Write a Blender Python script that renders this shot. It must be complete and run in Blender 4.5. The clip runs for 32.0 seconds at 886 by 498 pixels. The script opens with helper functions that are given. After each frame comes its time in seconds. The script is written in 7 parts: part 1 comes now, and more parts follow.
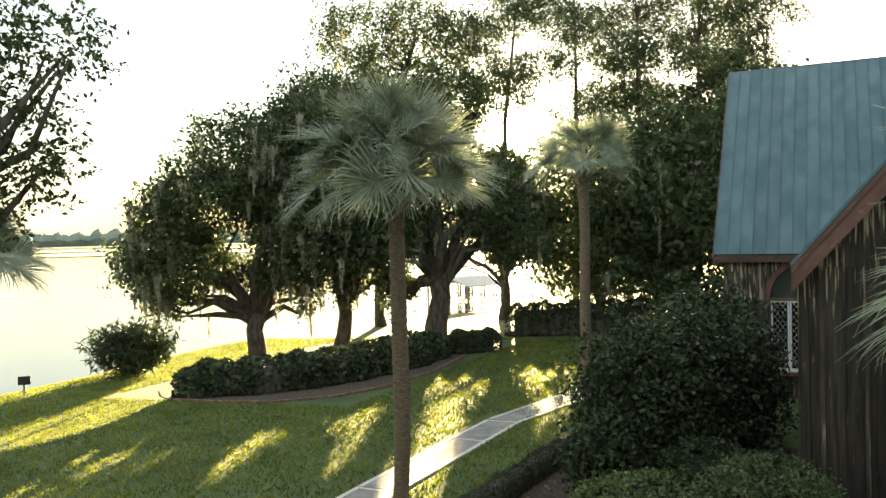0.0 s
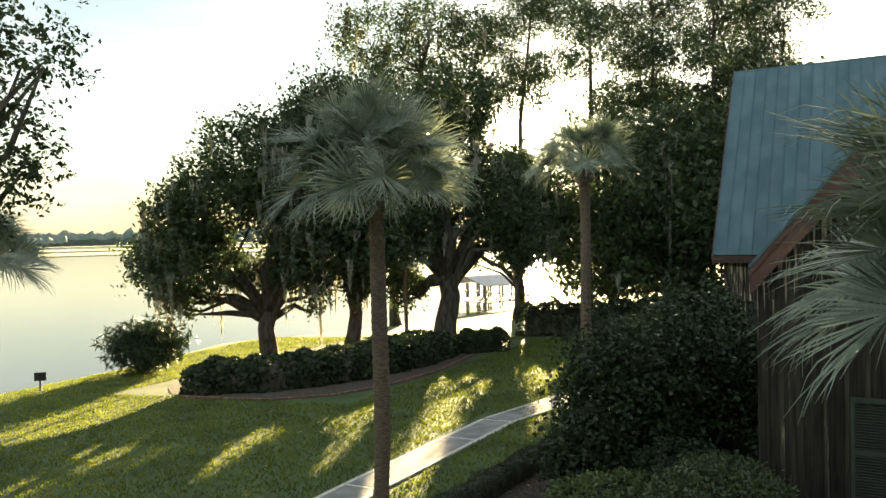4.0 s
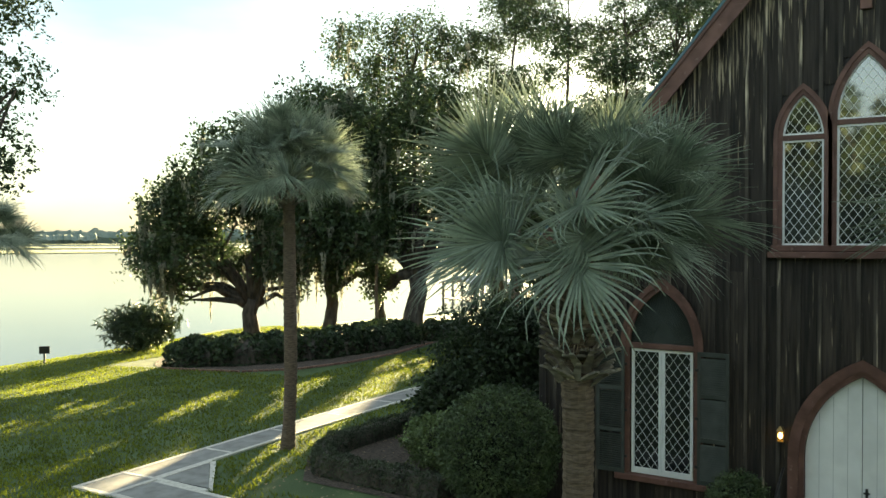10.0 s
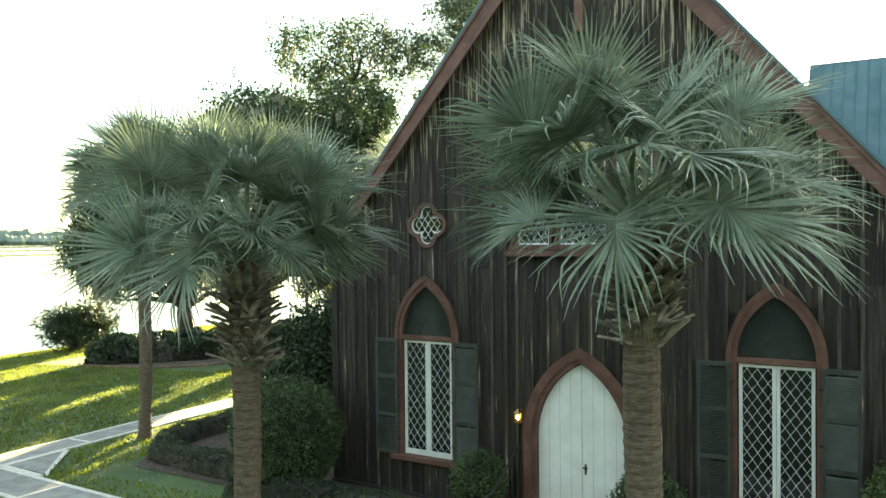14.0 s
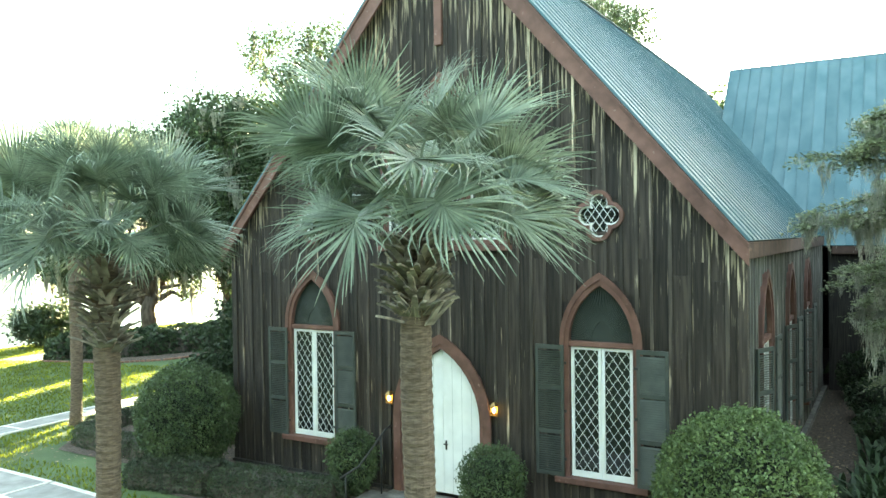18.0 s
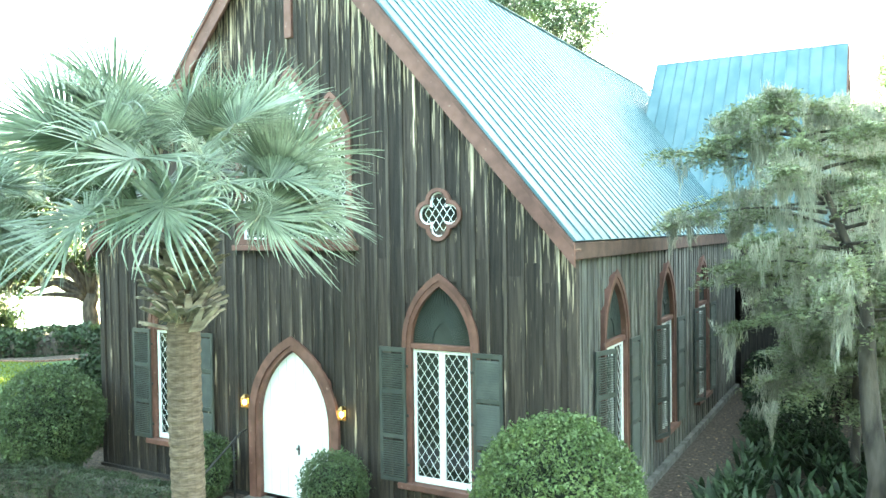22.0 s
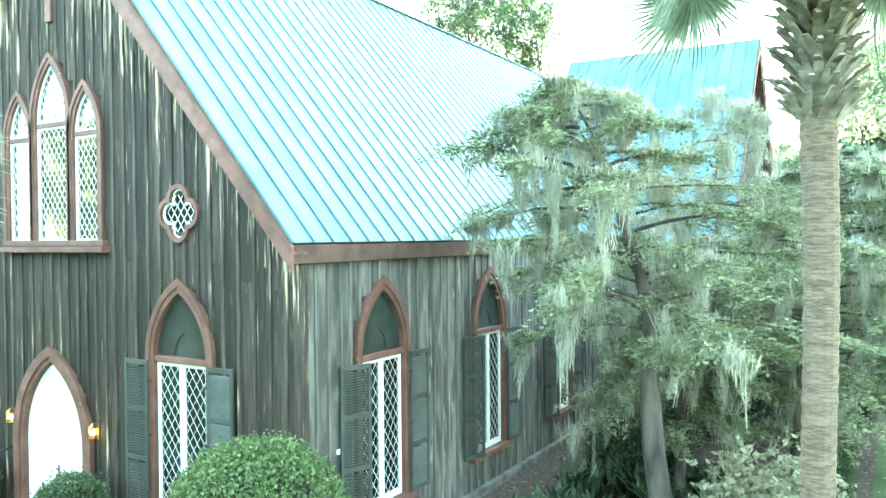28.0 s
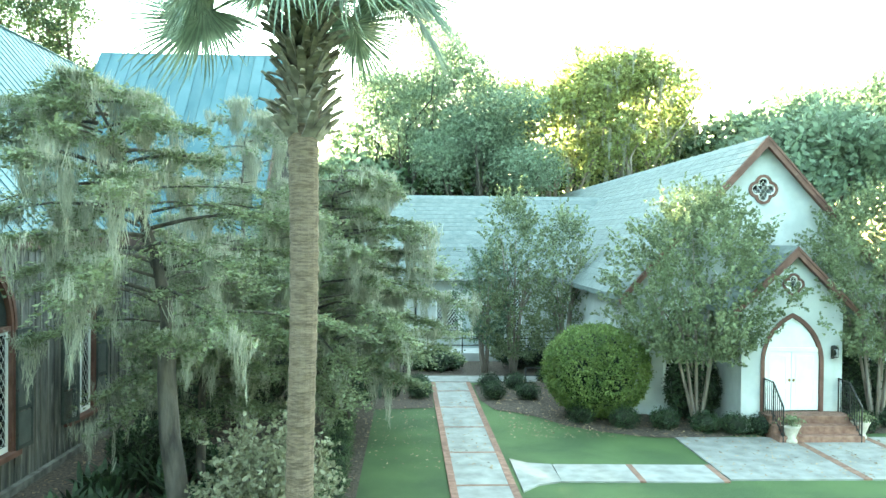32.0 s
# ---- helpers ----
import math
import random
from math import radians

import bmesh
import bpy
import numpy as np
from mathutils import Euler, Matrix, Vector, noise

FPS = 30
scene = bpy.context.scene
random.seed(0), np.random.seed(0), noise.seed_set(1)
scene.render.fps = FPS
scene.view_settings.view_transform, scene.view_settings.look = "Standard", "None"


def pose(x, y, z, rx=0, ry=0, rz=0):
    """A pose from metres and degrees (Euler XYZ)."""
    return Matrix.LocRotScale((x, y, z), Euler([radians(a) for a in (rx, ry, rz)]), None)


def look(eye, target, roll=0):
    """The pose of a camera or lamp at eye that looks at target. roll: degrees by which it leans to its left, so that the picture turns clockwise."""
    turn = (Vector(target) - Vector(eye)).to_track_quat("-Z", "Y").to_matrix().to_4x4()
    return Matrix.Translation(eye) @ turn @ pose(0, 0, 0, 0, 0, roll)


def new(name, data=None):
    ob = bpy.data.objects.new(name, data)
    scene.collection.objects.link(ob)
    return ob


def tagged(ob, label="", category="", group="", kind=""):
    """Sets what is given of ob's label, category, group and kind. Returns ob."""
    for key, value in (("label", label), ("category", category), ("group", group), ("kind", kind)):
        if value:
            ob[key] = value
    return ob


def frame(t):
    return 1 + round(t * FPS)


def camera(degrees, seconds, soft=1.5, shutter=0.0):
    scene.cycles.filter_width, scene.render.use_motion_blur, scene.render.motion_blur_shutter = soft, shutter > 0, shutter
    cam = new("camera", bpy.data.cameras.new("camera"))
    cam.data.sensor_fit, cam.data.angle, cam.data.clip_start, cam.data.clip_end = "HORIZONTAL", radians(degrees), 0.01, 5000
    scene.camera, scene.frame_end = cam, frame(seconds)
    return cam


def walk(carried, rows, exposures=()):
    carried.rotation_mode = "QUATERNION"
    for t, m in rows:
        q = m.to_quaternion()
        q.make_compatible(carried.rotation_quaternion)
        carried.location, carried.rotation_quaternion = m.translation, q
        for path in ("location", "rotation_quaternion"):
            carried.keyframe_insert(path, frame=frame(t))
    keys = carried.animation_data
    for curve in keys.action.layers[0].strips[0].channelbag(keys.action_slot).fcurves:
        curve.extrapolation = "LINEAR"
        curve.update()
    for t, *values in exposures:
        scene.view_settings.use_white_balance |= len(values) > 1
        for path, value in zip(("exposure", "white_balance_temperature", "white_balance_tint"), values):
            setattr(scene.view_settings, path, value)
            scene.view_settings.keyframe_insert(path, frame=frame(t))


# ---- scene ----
cam = camera(59.6, 32.0)
PATH = [
    (0.0, pose(-5.447, -13.294, 6.115, 88.88, 1.23, 26.55)),
    (0.5, pose(-5.529, -13.291, 6.136, 88.82, 1.33, 27.34)),
    (1.0, pose(-5.558, -13.291, 6.145, 88.79, 1.35, 27.65)),
    (1.5, pose(-5.550, -13.267, 6.160, 88.73, 1.33, 27.85)),
    (2.0, pose(-5.550, -13.261, 6.160, 88.73, 1.36, 27.85)),
    (2.5, pose(-5.510, -13.312, 6.167, 88.71, 1.40, 27.69)),
    (3.0, pose(-5.370, -13.400, 6.175, 88.72, 1.40, 27.51)),
    (3.5, pose(-4.958, -13.210, 6.180, 88.72, 1.38, 27.94)),
    (5.5, pose(-2.522, -12.805, 5.907, 89.34, 0.31, 30.42)),
    (6.0, pose(-1.908, -13.104, 5.904, 89.43, 0.13, 30.63)),
    (7.0, pose(-0.773, -13.754, 5.878, 89.45, -0.32, 30.67)),
    (8.0, pose(-0.167, -14.398, 5.762, 89.36, -0.41, 30.73)),
    (9.0, pose(0.104, -14.835, 5.699, 89.33, -0.28, 30.65)),
    (10.0, pose(0.513, -14.880, 5.692, 89.26, -0.01, 30.53)),
    (11.0, pose(1.249, -14.722, 5.666, 89.30, 0.09, 30.41)),
    (12.0, pose(2.333, -14.410, 5.651, 89.26, 0.28, 30.42)),
    (13.0, pose(3.611, -14.072, 5.667, 89.26, 0.55, 30.40)),
    (14.0, pose(5.148, -13.788, 5.764, 89.06, 0.58, 30.60)),
    (14.5, pose(5.813, -13.828, 5.760, 89.10, 0.61, 30.54)),
    (16.5, pose(7.332, -14.301, 5.660, 89.20, 0.55, 30.60)),
    (17.0, pose(7.613, -14.211, 5.661, 89.19, 0.59, 30.62)),
    (18.0, pose(8.037, -13.692, 5.649, 89.09, 0.74, 30.32)),
    (19.0, pose(8.711, -12.930, 5.670, 88.94, 0.70, 29.43)),
    (20.0, pose(9.664, -12.542, 5.710, 88.74, 0.66, 29.80)),
    (21.0, pose(10.121, -12.470, 5.735, 88.64, 0.68, 29.68)),
    (22.0, pose(10.187, -11.939, 5.709, 88.65, 0.78, 29.54)),
    (23.0, pose(9.971, -11.084, 5.711, 88.69, 0.79, 29.39)),
    (24.0, pose(9.974, -10.303, 5.691, 88.74, 0.81, 29.62)),
    (25.0, pose(10.545, -9.711, 5.704, 88.79, 0.73, 29.89)),
    (25.5, pose(10.961, -9.476, 5.714, 88.76, 0.76, 30.08)),
    (27.5, pose(12.855, -8.724, 5.615, 89.10, 0.62, 30.47)),
    (28.0, pose(13.322, -8.635, 5.586, 89.11, 0.48, 30.41)),
    (28.5, pose(13.728, -8.613, 5.580, 89.06, 0.38, 30.30)),
    (29.0, pose(13.983, -8.732, 5.572, 89.12, 0.26, 27.17)),
    (29.5, pose(14.180, -8.822, 5.560, 89.15, 0.14, 20.91)),
    (30.0, pose(14.283, -8.914, 5.546, 89.17, -0.02, 16.56)),
    (30.5, pose(14.303, -9.037, 5.529, 89.10, -0.14, 12.81)),
    (31.0, pose(14.259, -9.201, 5.512, 89.11, -0.30, 7.96)),
    (31.5, pose(14.143, -9.337, 5.523, 89.12, -0.49, 2.46)),
    (32.0, pose(13.976, -9.434, 5.536, 89.19, -0.55, -2.34)),
]
EXPOSURES = [(0.0, 3.62, 8600, 12), (2.0, 3.47, 8400, 11), (3.0, 3.07, 8200, 11), (6.0, 3.12, 7800, 8), (9.0, 3.1, 7500, 5), (13.0, 3.78, 7500, 1), (17.0, 4.6, 7300, -2), (19.0, 5.38, 7050, -5), (23.0, 6.08, 6700, -7), (25.5, 6.42, 6400, -9), (28.0, 6.32, 6250, -13), (30.0, 6.3, 6250, -15), (31.0, 6.13, 6350, -17), (32.0, 5.47, 6600, -17)]
walk(cam, PATH, EXPOSURES)

# ---- light: a low evening sun behind the church, and the sky ----
SUN_TURN, SUN_RISE = 21.6, 8.0
world = bpy.data.worlds.new("world")
scene.world = world
world.use_nodes = True
sky = world.node_tree.nodes.new("ShaderNodeTexSky")
sky.sky_type = "NISHITA"
sky.sun_disc = False
sky.sun_elevation, sky.sun_rotation = radians(SUN_RISE), radians(SUN_TURN)
sky.air_density, sky.dust_density, sky.ozone_density = 1.0, 1.4, 1.5
# a thin bright veil of high cloud over the whole sky
veil = world.node_tree.nodes.new("ShaderNodeMixRGB")
veil.blend_type, veil.inputs[0].default_value = "ADD", 1.0
# the cloud is thin and uneven, so that some blue shows
cloud = world.node_tree.nodes.new("ShaderNodeTexNoise")
cloud.inputs["Scale"].default_value, cloud.inputs["Detail"].default_value = 2.6, 5.0
place = world.node_tree.nodes.new("ShaderNodeTexCoord")
stretched = world.node_tree.nodes.new("ShaderNodeMapping")
stretched.inputs["Scale"].default_value = (0.8, 0.8, 2.6)
thick = world.node_tree.nodes.new("ShaderNodeMapRange")
thick.inputs["From Min"].default_value, thick.inputs["From Max"].default_value = 0.36, 0.62
thick.inputs["To Min"].default_value, thick.inputs["To Max"].default_value = 0.35, 1.25
lit_cloud = world.node_tree.nodes.new("ShaderNodeVectorMath")
lit_cloud.operation, lit_cloud.inputs[0].default_value = "SCALE", (1.05, 1.15, 1.2)
world.node_tree.links.new(place.outputs["Generated"], stretched.inputs[0])
world.node_tree.links.new(stretched.outputs[0], cloud.inputs["Vector"])
world.node_tree.links.new(cloud.outputs["Fac"], thick.inputs[0])
world.node_tree.links.new(thick.outputs[0], lit_cloud.inputs["Scale"])
world.node_tree.links.new(lit_cloud.outputs[0], veil.inputs[2])
# the bright ring that thin cloud spreads round the sun
facing = world.node_tree.nodes.new("ShaderNodeVectorMath")
facing.operation = "DOT_PRODUCT"
facing.inputs[1].default_value = (-math.sin(radians(SUN_TURN)) * math.cos(radians(SUN_RISE)), math.cos(radians(SUN_TURN)) * math.cos(radians(SUN_RISE)), math.sin(radians(SUN_RISE)))
world.node_tree.links.new(place.outputs["Generated"], facing.inputs[0])
total = lit_cloud.outputs[0]
for sharp, much in ((1500.0, 90.0), (160.0, 7.0), (24.0, 1.2)):
    power = world.node_tree.nodes.new("ShaderNodeMath")
    power.operation, power.inputs[1].default_value = "POWER", sharp
    floor_at = world.node_tree.nodes.new("ShaderNodeMath")
    floor_at.operation, floor_at.inputs[1].default_value = "MAXIMUM", 0.0
    world.node_tree.links.new(facing.outputs["Value"], floor_at.inputs[0])
    world.node_tree.links.new(floor_at.outputs[0], power.inputs[0])
    ring = world.node_tree.nodes.new("ShaderNodeVectorMath")
    ring.operation, ring.inputs[0].default_value = "SCALE", (much, much * 0.93, much * 0.68)
    world.node_tree.links.new(power.outputs[0], ring.inputs["Scale"])
    both = world.node_tree.nodes.new("ShaderNodeVectorMath")
    world.node_tree.links.new(total, both.inputs[0])
    world.node_tree.links.new(ring.outputs[0], both.inputs[1])
    total = both.outputs[0]
world.node_tree.links.new(total, veil.inputs[2])
background = world.node_tree.nodes["Background"]
world.node_tree.links.new(sky.outputs[0], veil.inputs[1])
world.node_tree.links.new(veil.outputs[0], background.inputs[0])
background.inputs[1].default_value = 0.05
sun = new("sun", bpy.data.lights.new("sun", "SUN"))
sun.data.energy, sun.data.angle, sun.data.color = 5.0, radians(0.5), (1.0, 0.84, 0.54)
toward = Vector((-math.sin(radians(SUN_TURN)) * math.cos(radians(SUN_RISE)), math.cos(radians(SUN_TURN)) * math.cos(radians(SUN_RISE)), math.sin(radians(SUN_RISE))))
sun.matrix_world = look(toward * 100, (0, 0, 0))

# ---- materials ----
def material(name, dark, light, scale=6.0, rough=0.8, bump=0.2, grain=60.0, stretch=(1, 1, 1), metal=0.0, vary=0.15, island=False, through_light=0.0, ior=1.45, streak=None, spread=(0.35, 0.65), rake=None):
    m = bpy.data.materials.new(name)
    m.use_nodes = True
    nt = m.node_tree
    n, link = nt.nodes, nt.links.new
    bsdf = n["Principled BSDF"]
    coord = n.new("ShaderNodeTexCoord")
    info = n.new("ShaderNodeObjectInfo")
    shift = n.new("ShaderNodeVectorMath")
    shift.operation = "MULTIPLY_ADD"
    link(info.outputs["Random"], shift.inputs[0])
    shift.inputs[1].default_value = (37.0, 11.0, 23.0)
    link(coord.outputs["Object"], shift.inputs[2])
    scaled = n.new("ShaderNodeMapping")
    link(shift.outputs[0], scaled.inputs[0])
    scaled.inputs["Scale"].default_value = stretch
    big = n.new("ShaderNodeTexNoise")
    link(scaled.outputs[0], big.inputs["Vector"])
    big.inputs["Scale"].default_value, big.inputs["Detail"].default_value = scale, 6.0
    ramp = n.new("ShaderNodeValToRGB")
    link(big.outputs["Fac"], ramp.inputs[0])
    ramp.color_ramp.elements[0].position, ramp.color_ramp.elements[1].position = spread
    ramp.color_ramp.elements[0].color, ramp.color_ramp.elements[1].color = (*dark, 1), (*light, 1)
    colour = ramp.outputs[0]
    if streak:
        second = n.new("ShaderNodeTexNoise")
        link(scaled.outputs[0], second.inputs["Vector"])
        second.inputs["Scale"].default_value, second.inputs["Detail"].default_value = streak[1], 8.0
        mask = n.new("ShaderNodeValToRGB")
        wear = second.outputs["Fac"]
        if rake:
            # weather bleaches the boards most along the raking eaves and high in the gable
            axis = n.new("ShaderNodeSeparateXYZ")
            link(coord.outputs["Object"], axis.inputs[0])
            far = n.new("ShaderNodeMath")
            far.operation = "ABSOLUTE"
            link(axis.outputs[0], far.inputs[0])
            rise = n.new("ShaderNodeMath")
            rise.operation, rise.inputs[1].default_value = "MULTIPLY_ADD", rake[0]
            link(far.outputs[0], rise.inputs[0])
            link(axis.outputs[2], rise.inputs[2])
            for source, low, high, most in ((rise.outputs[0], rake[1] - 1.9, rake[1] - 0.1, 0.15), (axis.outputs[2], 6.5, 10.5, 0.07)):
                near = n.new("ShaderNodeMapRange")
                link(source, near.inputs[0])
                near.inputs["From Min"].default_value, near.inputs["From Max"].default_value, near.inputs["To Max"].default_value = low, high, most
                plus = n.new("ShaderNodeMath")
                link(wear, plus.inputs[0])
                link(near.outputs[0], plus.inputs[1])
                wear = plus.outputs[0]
        link(wear, mask.inputs[0])
        mask.color_ramp.elements[0].position, mask.color_ramp.elements[1].position = streak[2], streak[2] + 0.12
        blend = n.new("ShaderNodeMixRGB")
        link(mask.outputs[0], blend.inputs[0])
        link(colour, blend.inputs[1])
        blend.inputs[2].default_value = (*streak[0], 1)
        colour = blend.outputs[0]
    if vary:
        hsv = n.new("ShaderNodeHueSaturation")
        span = n.new("ShaderNodeMapRange")
        span.inputs["To Min"].default_value, span.inputs["To Max"].default_value = 1 - vary, 1 + vary
        if island:
            geo = n.new("ShaderNodeNewGeometry")
            link(geo.outputs["Random Per Island"], span.inputs[0])
        else:
            link(info.outputs["Random"], span.inputs[0])
        link(span.outputs[0], hsv.inputs["Value"])
        link(colour, hsv.inputs["Color"])
        colour = hsv.outputs[0]
    link(colour, bsdf.inputs["Base Color"])
    bsdf.inputs["Roughness"].default_value, bsdf.inputs["Metallic"].default_value, bsdf.inputs["IOR"].default_value = rough, metal, ior
    if bump:
        fine = n.new("ShaderNodeTexNoise")
        link(scaled.outputs[0], fine.inputs["Vector"])
        fine.inputs["Scale"].default_value, fine.inputs["Detail"].default_value = grain, 4.0
        b = n.new("ShaderNodeBump")
        b.inputs["Strength"].default_value, b.inputs["Distance"].default_value = bump, 0.02
        link(fine.outputs["Fac"], b.inputs["Height"])
        link(b.outputs[0], bsdf.inputs["Normal"])
    if through_light:
        leaf = n.new("ShaderNodeBsdfTranslucent")
        link(colour, leaf.inputs[0])
        mix = n.new("ShaderNodeMixShader")
        mix.inputs[0].default_value = through_light
        link(bsdf.outputs[0], mix.inputs[1])
        link(leaf.outputs[0], mix.inputs[2])
        link(mix.outputs[0], n["Material Output"].inputs[0])
    return m


GRASS = material("grass", (0.04, 0.069, 0.023), (0.072, 0.112, 0.037), 0.6, 0.9, 0.6, 40, vary=0.0)
BLADE = material("grass_blades", (0.1, 0.128, 0.014), (0.19, 0.22, 0.026), 0.7, 0.8, 0.0, vary=0.35, island=True, through_light=0.5)
MULCH = material("mulch", (0.034, 0.025, 0.019), (0.12, 0.09, 0.069), 14, 0.95, 0.9, 90, vary=0.0)
CONCRETE = material("concrete", (0.195, 0.19, 0.18), (0.295, 0.29, 0.275), 2.5, 0.85, 0.2, 120, vary=0.06)
PALE_BAND = material("tabby_band", (0.5, 0.47, 0.42), (0.66, 0.63, 0.57), 9, 0.9, 0.4, 90, vary=0.05)
BRICK = material("brick", (0.17, 0.088, 0.064), (0.28, 0.16, 0.12), 7, 0.9, 0.4, 80, vary=0.2)
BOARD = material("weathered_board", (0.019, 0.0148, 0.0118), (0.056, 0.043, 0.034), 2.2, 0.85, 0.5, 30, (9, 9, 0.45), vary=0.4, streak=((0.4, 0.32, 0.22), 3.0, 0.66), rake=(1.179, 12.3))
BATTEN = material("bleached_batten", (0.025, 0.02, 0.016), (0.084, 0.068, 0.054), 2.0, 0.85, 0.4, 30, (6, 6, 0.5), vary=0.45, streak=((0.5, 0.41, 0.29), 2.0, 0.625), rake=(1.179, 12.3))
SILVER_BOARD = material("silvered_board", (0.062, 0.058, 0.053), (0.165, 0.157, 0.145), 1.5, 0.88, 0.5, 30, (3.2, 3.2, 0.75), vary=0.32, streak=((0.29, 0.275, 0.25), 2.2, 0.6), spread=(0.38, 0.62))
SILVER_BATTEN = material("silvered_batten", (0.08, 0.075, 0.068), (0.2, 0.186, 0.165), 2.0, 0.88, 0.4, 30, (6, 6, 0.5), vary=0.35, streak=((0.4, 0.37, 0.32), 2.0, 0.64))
BOARD_BACK = material("dark_board", (0.022, 0.019, 0.017), (0.05, 0.043, 0.037), 3.0, 0.9, 0.3, 30, (9, 9, 0.5), vary=0.0)
TRIM = material("brown_trim", (0.095, 0.043, 0.032), (0.165, 0.08, 0.061), 3, 0.65, 0.15, 40, vary=0.1, streak=((0.28, 0.18, 0.145), 9.0, 0.66))
ARCH_PANEL = material("green_arch_panel", (0.026, 0.034, 0.031), (0.044, 0.054, 0.05), 3, 0.5, 0.1, 60, vary=0.12)
SHUTTER = material("green_shutter", (0.036, 0.043, 0.038), (0.06, 0.068, 0.061), 3, 0.5, 0.1, 60, vary=0.12)
SLAT = material("green_shutter_slat", (0.058, 0.067, 0.058), (0.092, 0.103, 0.09), 3, 0.55, 0.1, 60, vary=0.12)
EAVE = material("dark_eave", (0.05, 0.028, 0.023), (0.1, 0.056, 0.045), 3, 0.7, 0.15, 40, vary=0.1)
WHITE = material("white_paint", (0.7, 0.7, 0.68), (0.82, 0.82, 0.8), 2, 0.45, 0.08, 50, vary=0.0)
METAL_ROOF = material("metal_roof", (0.058, 0.122, 0.142), (0.1, 0.17, 0.192), 1.2, 0.56, 0.06, 30, (1, 1, 0.4), metal=0.3, vary=0.07)
IRON = material("black_iron", (0.012, 0.012, 0.012), (0.03, 0.028, 0.026), 9, 0.5, 0.1, 80, vary=0.0)
STONE = material("foundation", (0.1, 0.092, 0.08), (0.22, 0.205, 0.18), 4, 0.95, 0.7, 30, vary=0.0)
STUCCO = material("white_stucco", (0.42, 0.43, 0.42), (0.54, 0.55, 0.53), 1.5, 0.9, 0.25, 150, vary=0.0)
SHINGLE = material("pale_shingle", (0.135, 0.16, 0.156), (0.19, 0.215, 0.208), 3, 0.9, 0.4, 60, vary=0.1)
BARK = material("bark", (0.033, 0.027, 0.023), (0.111, 0.094, 0.078), 5, 0.95, 1.0, 24, (1, 1, 0.3), vary=0.1)
PALE_BARK = material("smooth_bark", (0.14, 0.105, 0.085), (0.28, 0.235, 0.2), 4, 0.8, 0.3, 20, (1, 1, 0.3), vary=0.1)
PALM_BARK = material("palm_bark", (0.098, 0.069, 0.048), (0.204, 0.150, 0.108), 7, 0.95, 0.9, 20, (1.2, 1.2, 6.0), vary=0.1)
BOOT = material("palm_boot", (0.120, 0.100, 0.080), (0.336, 0.296, 0.240), 5, 0.9, 0.4, 30, vary=0.3)
FROND = material("palm_frond", (0.132, 0.172, 0.12), (0.285, 0.335, 0.245), 3, 0.3, 0.0, vary=0.35, island=True, through_light=0.3)
DRY_FROND = material("dry_frond", (0.24, 0.19, 0.11), (0.38, 0.31, 0.2), 3, 0.8, 0.0, vary=0.25, island=True, through_light=0.2)
OAK_LEAF = material("oak_leaf", (0.03, 0.052, 0.02), (0.06, 0.09, 0.032), 0.5, 0.6, 0.0, vary=0.45, island=True, through_light=0.25)
PINE_LEAF = material("pine_needles", (0.032, 0.055, 0.024), (0.062, 0.094, 0.042), 0.5, 0.6, 0.0, vary=0.4, island=True, through_light=0.2)
PALE_LEAF = material("fading_pale_leaf", (0.19, 0.19, 0.12), (0.33, 0.315, 0.215), 1.2, 0.6, 0.0, vary=0.3, island=True, through_light=0.35)
FRESH_LEAF = material("fresh_leaf", (0.135, 0.164, 0.085), (0.245, 0.275, 0.152), 0.6, 0.55, 0.0, vary=0.35, island=True, through_light=0.4)
# this leaf and the next are paled: haze over the woods is in their colour
WOOD_LEAF = material("hazed_woodland_leaf", (0.15, 0.2, 0.135), (0.25, 0.305, 0.21), 0.25, 0.6, 0.0, vary=0.4, island=True, through_light=0.5)
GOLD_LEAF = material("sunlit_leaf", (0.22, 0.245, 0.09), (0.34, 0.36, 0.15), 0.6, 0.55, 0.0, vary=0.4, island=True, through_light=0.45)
BOX_LEAF = material("boxwood_leaf", (0.082, 0.126, 0.045), (0.145, 0.197, 0.075), 2.0, 0.5, 0.0, vary=0.45, island=True, through_light=0.25)
DOME_LEAF = material("fresh_clipped_leaf", (0.1, 0.15, 0.04), (0.21, 0.265, 0.08), 1.6, 0.5, 0.0, vary=0.4, island=True, through_light=0.3)
DARK_LEAF = material("glossy_dark_leaf", (0.019, 0.035, 0.014), (0.042, 0.068, 0.027), 1.5, 0.58, 0.0, vary=0.45, island=True, through_light=0.15)
HEDGE = material("clipped_hedge_leaf", (0.026, 0.039, 0.019), (0.058, 0.079, 0.038), 2.0, 0.55, 0.0, vary=0.35, island=True, through_light=0.15)
HOLLY = material("small_grey_green_leaf", (0.045, 0.074, 0.03), (0.1, 0.14, 0.058), 2.0, 0.5, 0.0, vary=0.4, island=True, through_light=0.2)
MOSS = material("spanish_moss", (0.29, 0.287, 0.222), (0.42, 0.412, 0.335), 2.0, 0.95, 0.0, vary=0.2, island=True, through_light=0.45)
MARSH = material("marsh_grass", (0.2, 0.22, 0.08), (0.32, 0.33, 0.14), 0.02, 0.95, 0.0, vary=0.0)
FAR_TREES = material("far_trees", (0.11, 0.15, 0.125), (0.18, 0.22, 0.185), 0.05, 0.95, 0.0, vary=0.0)
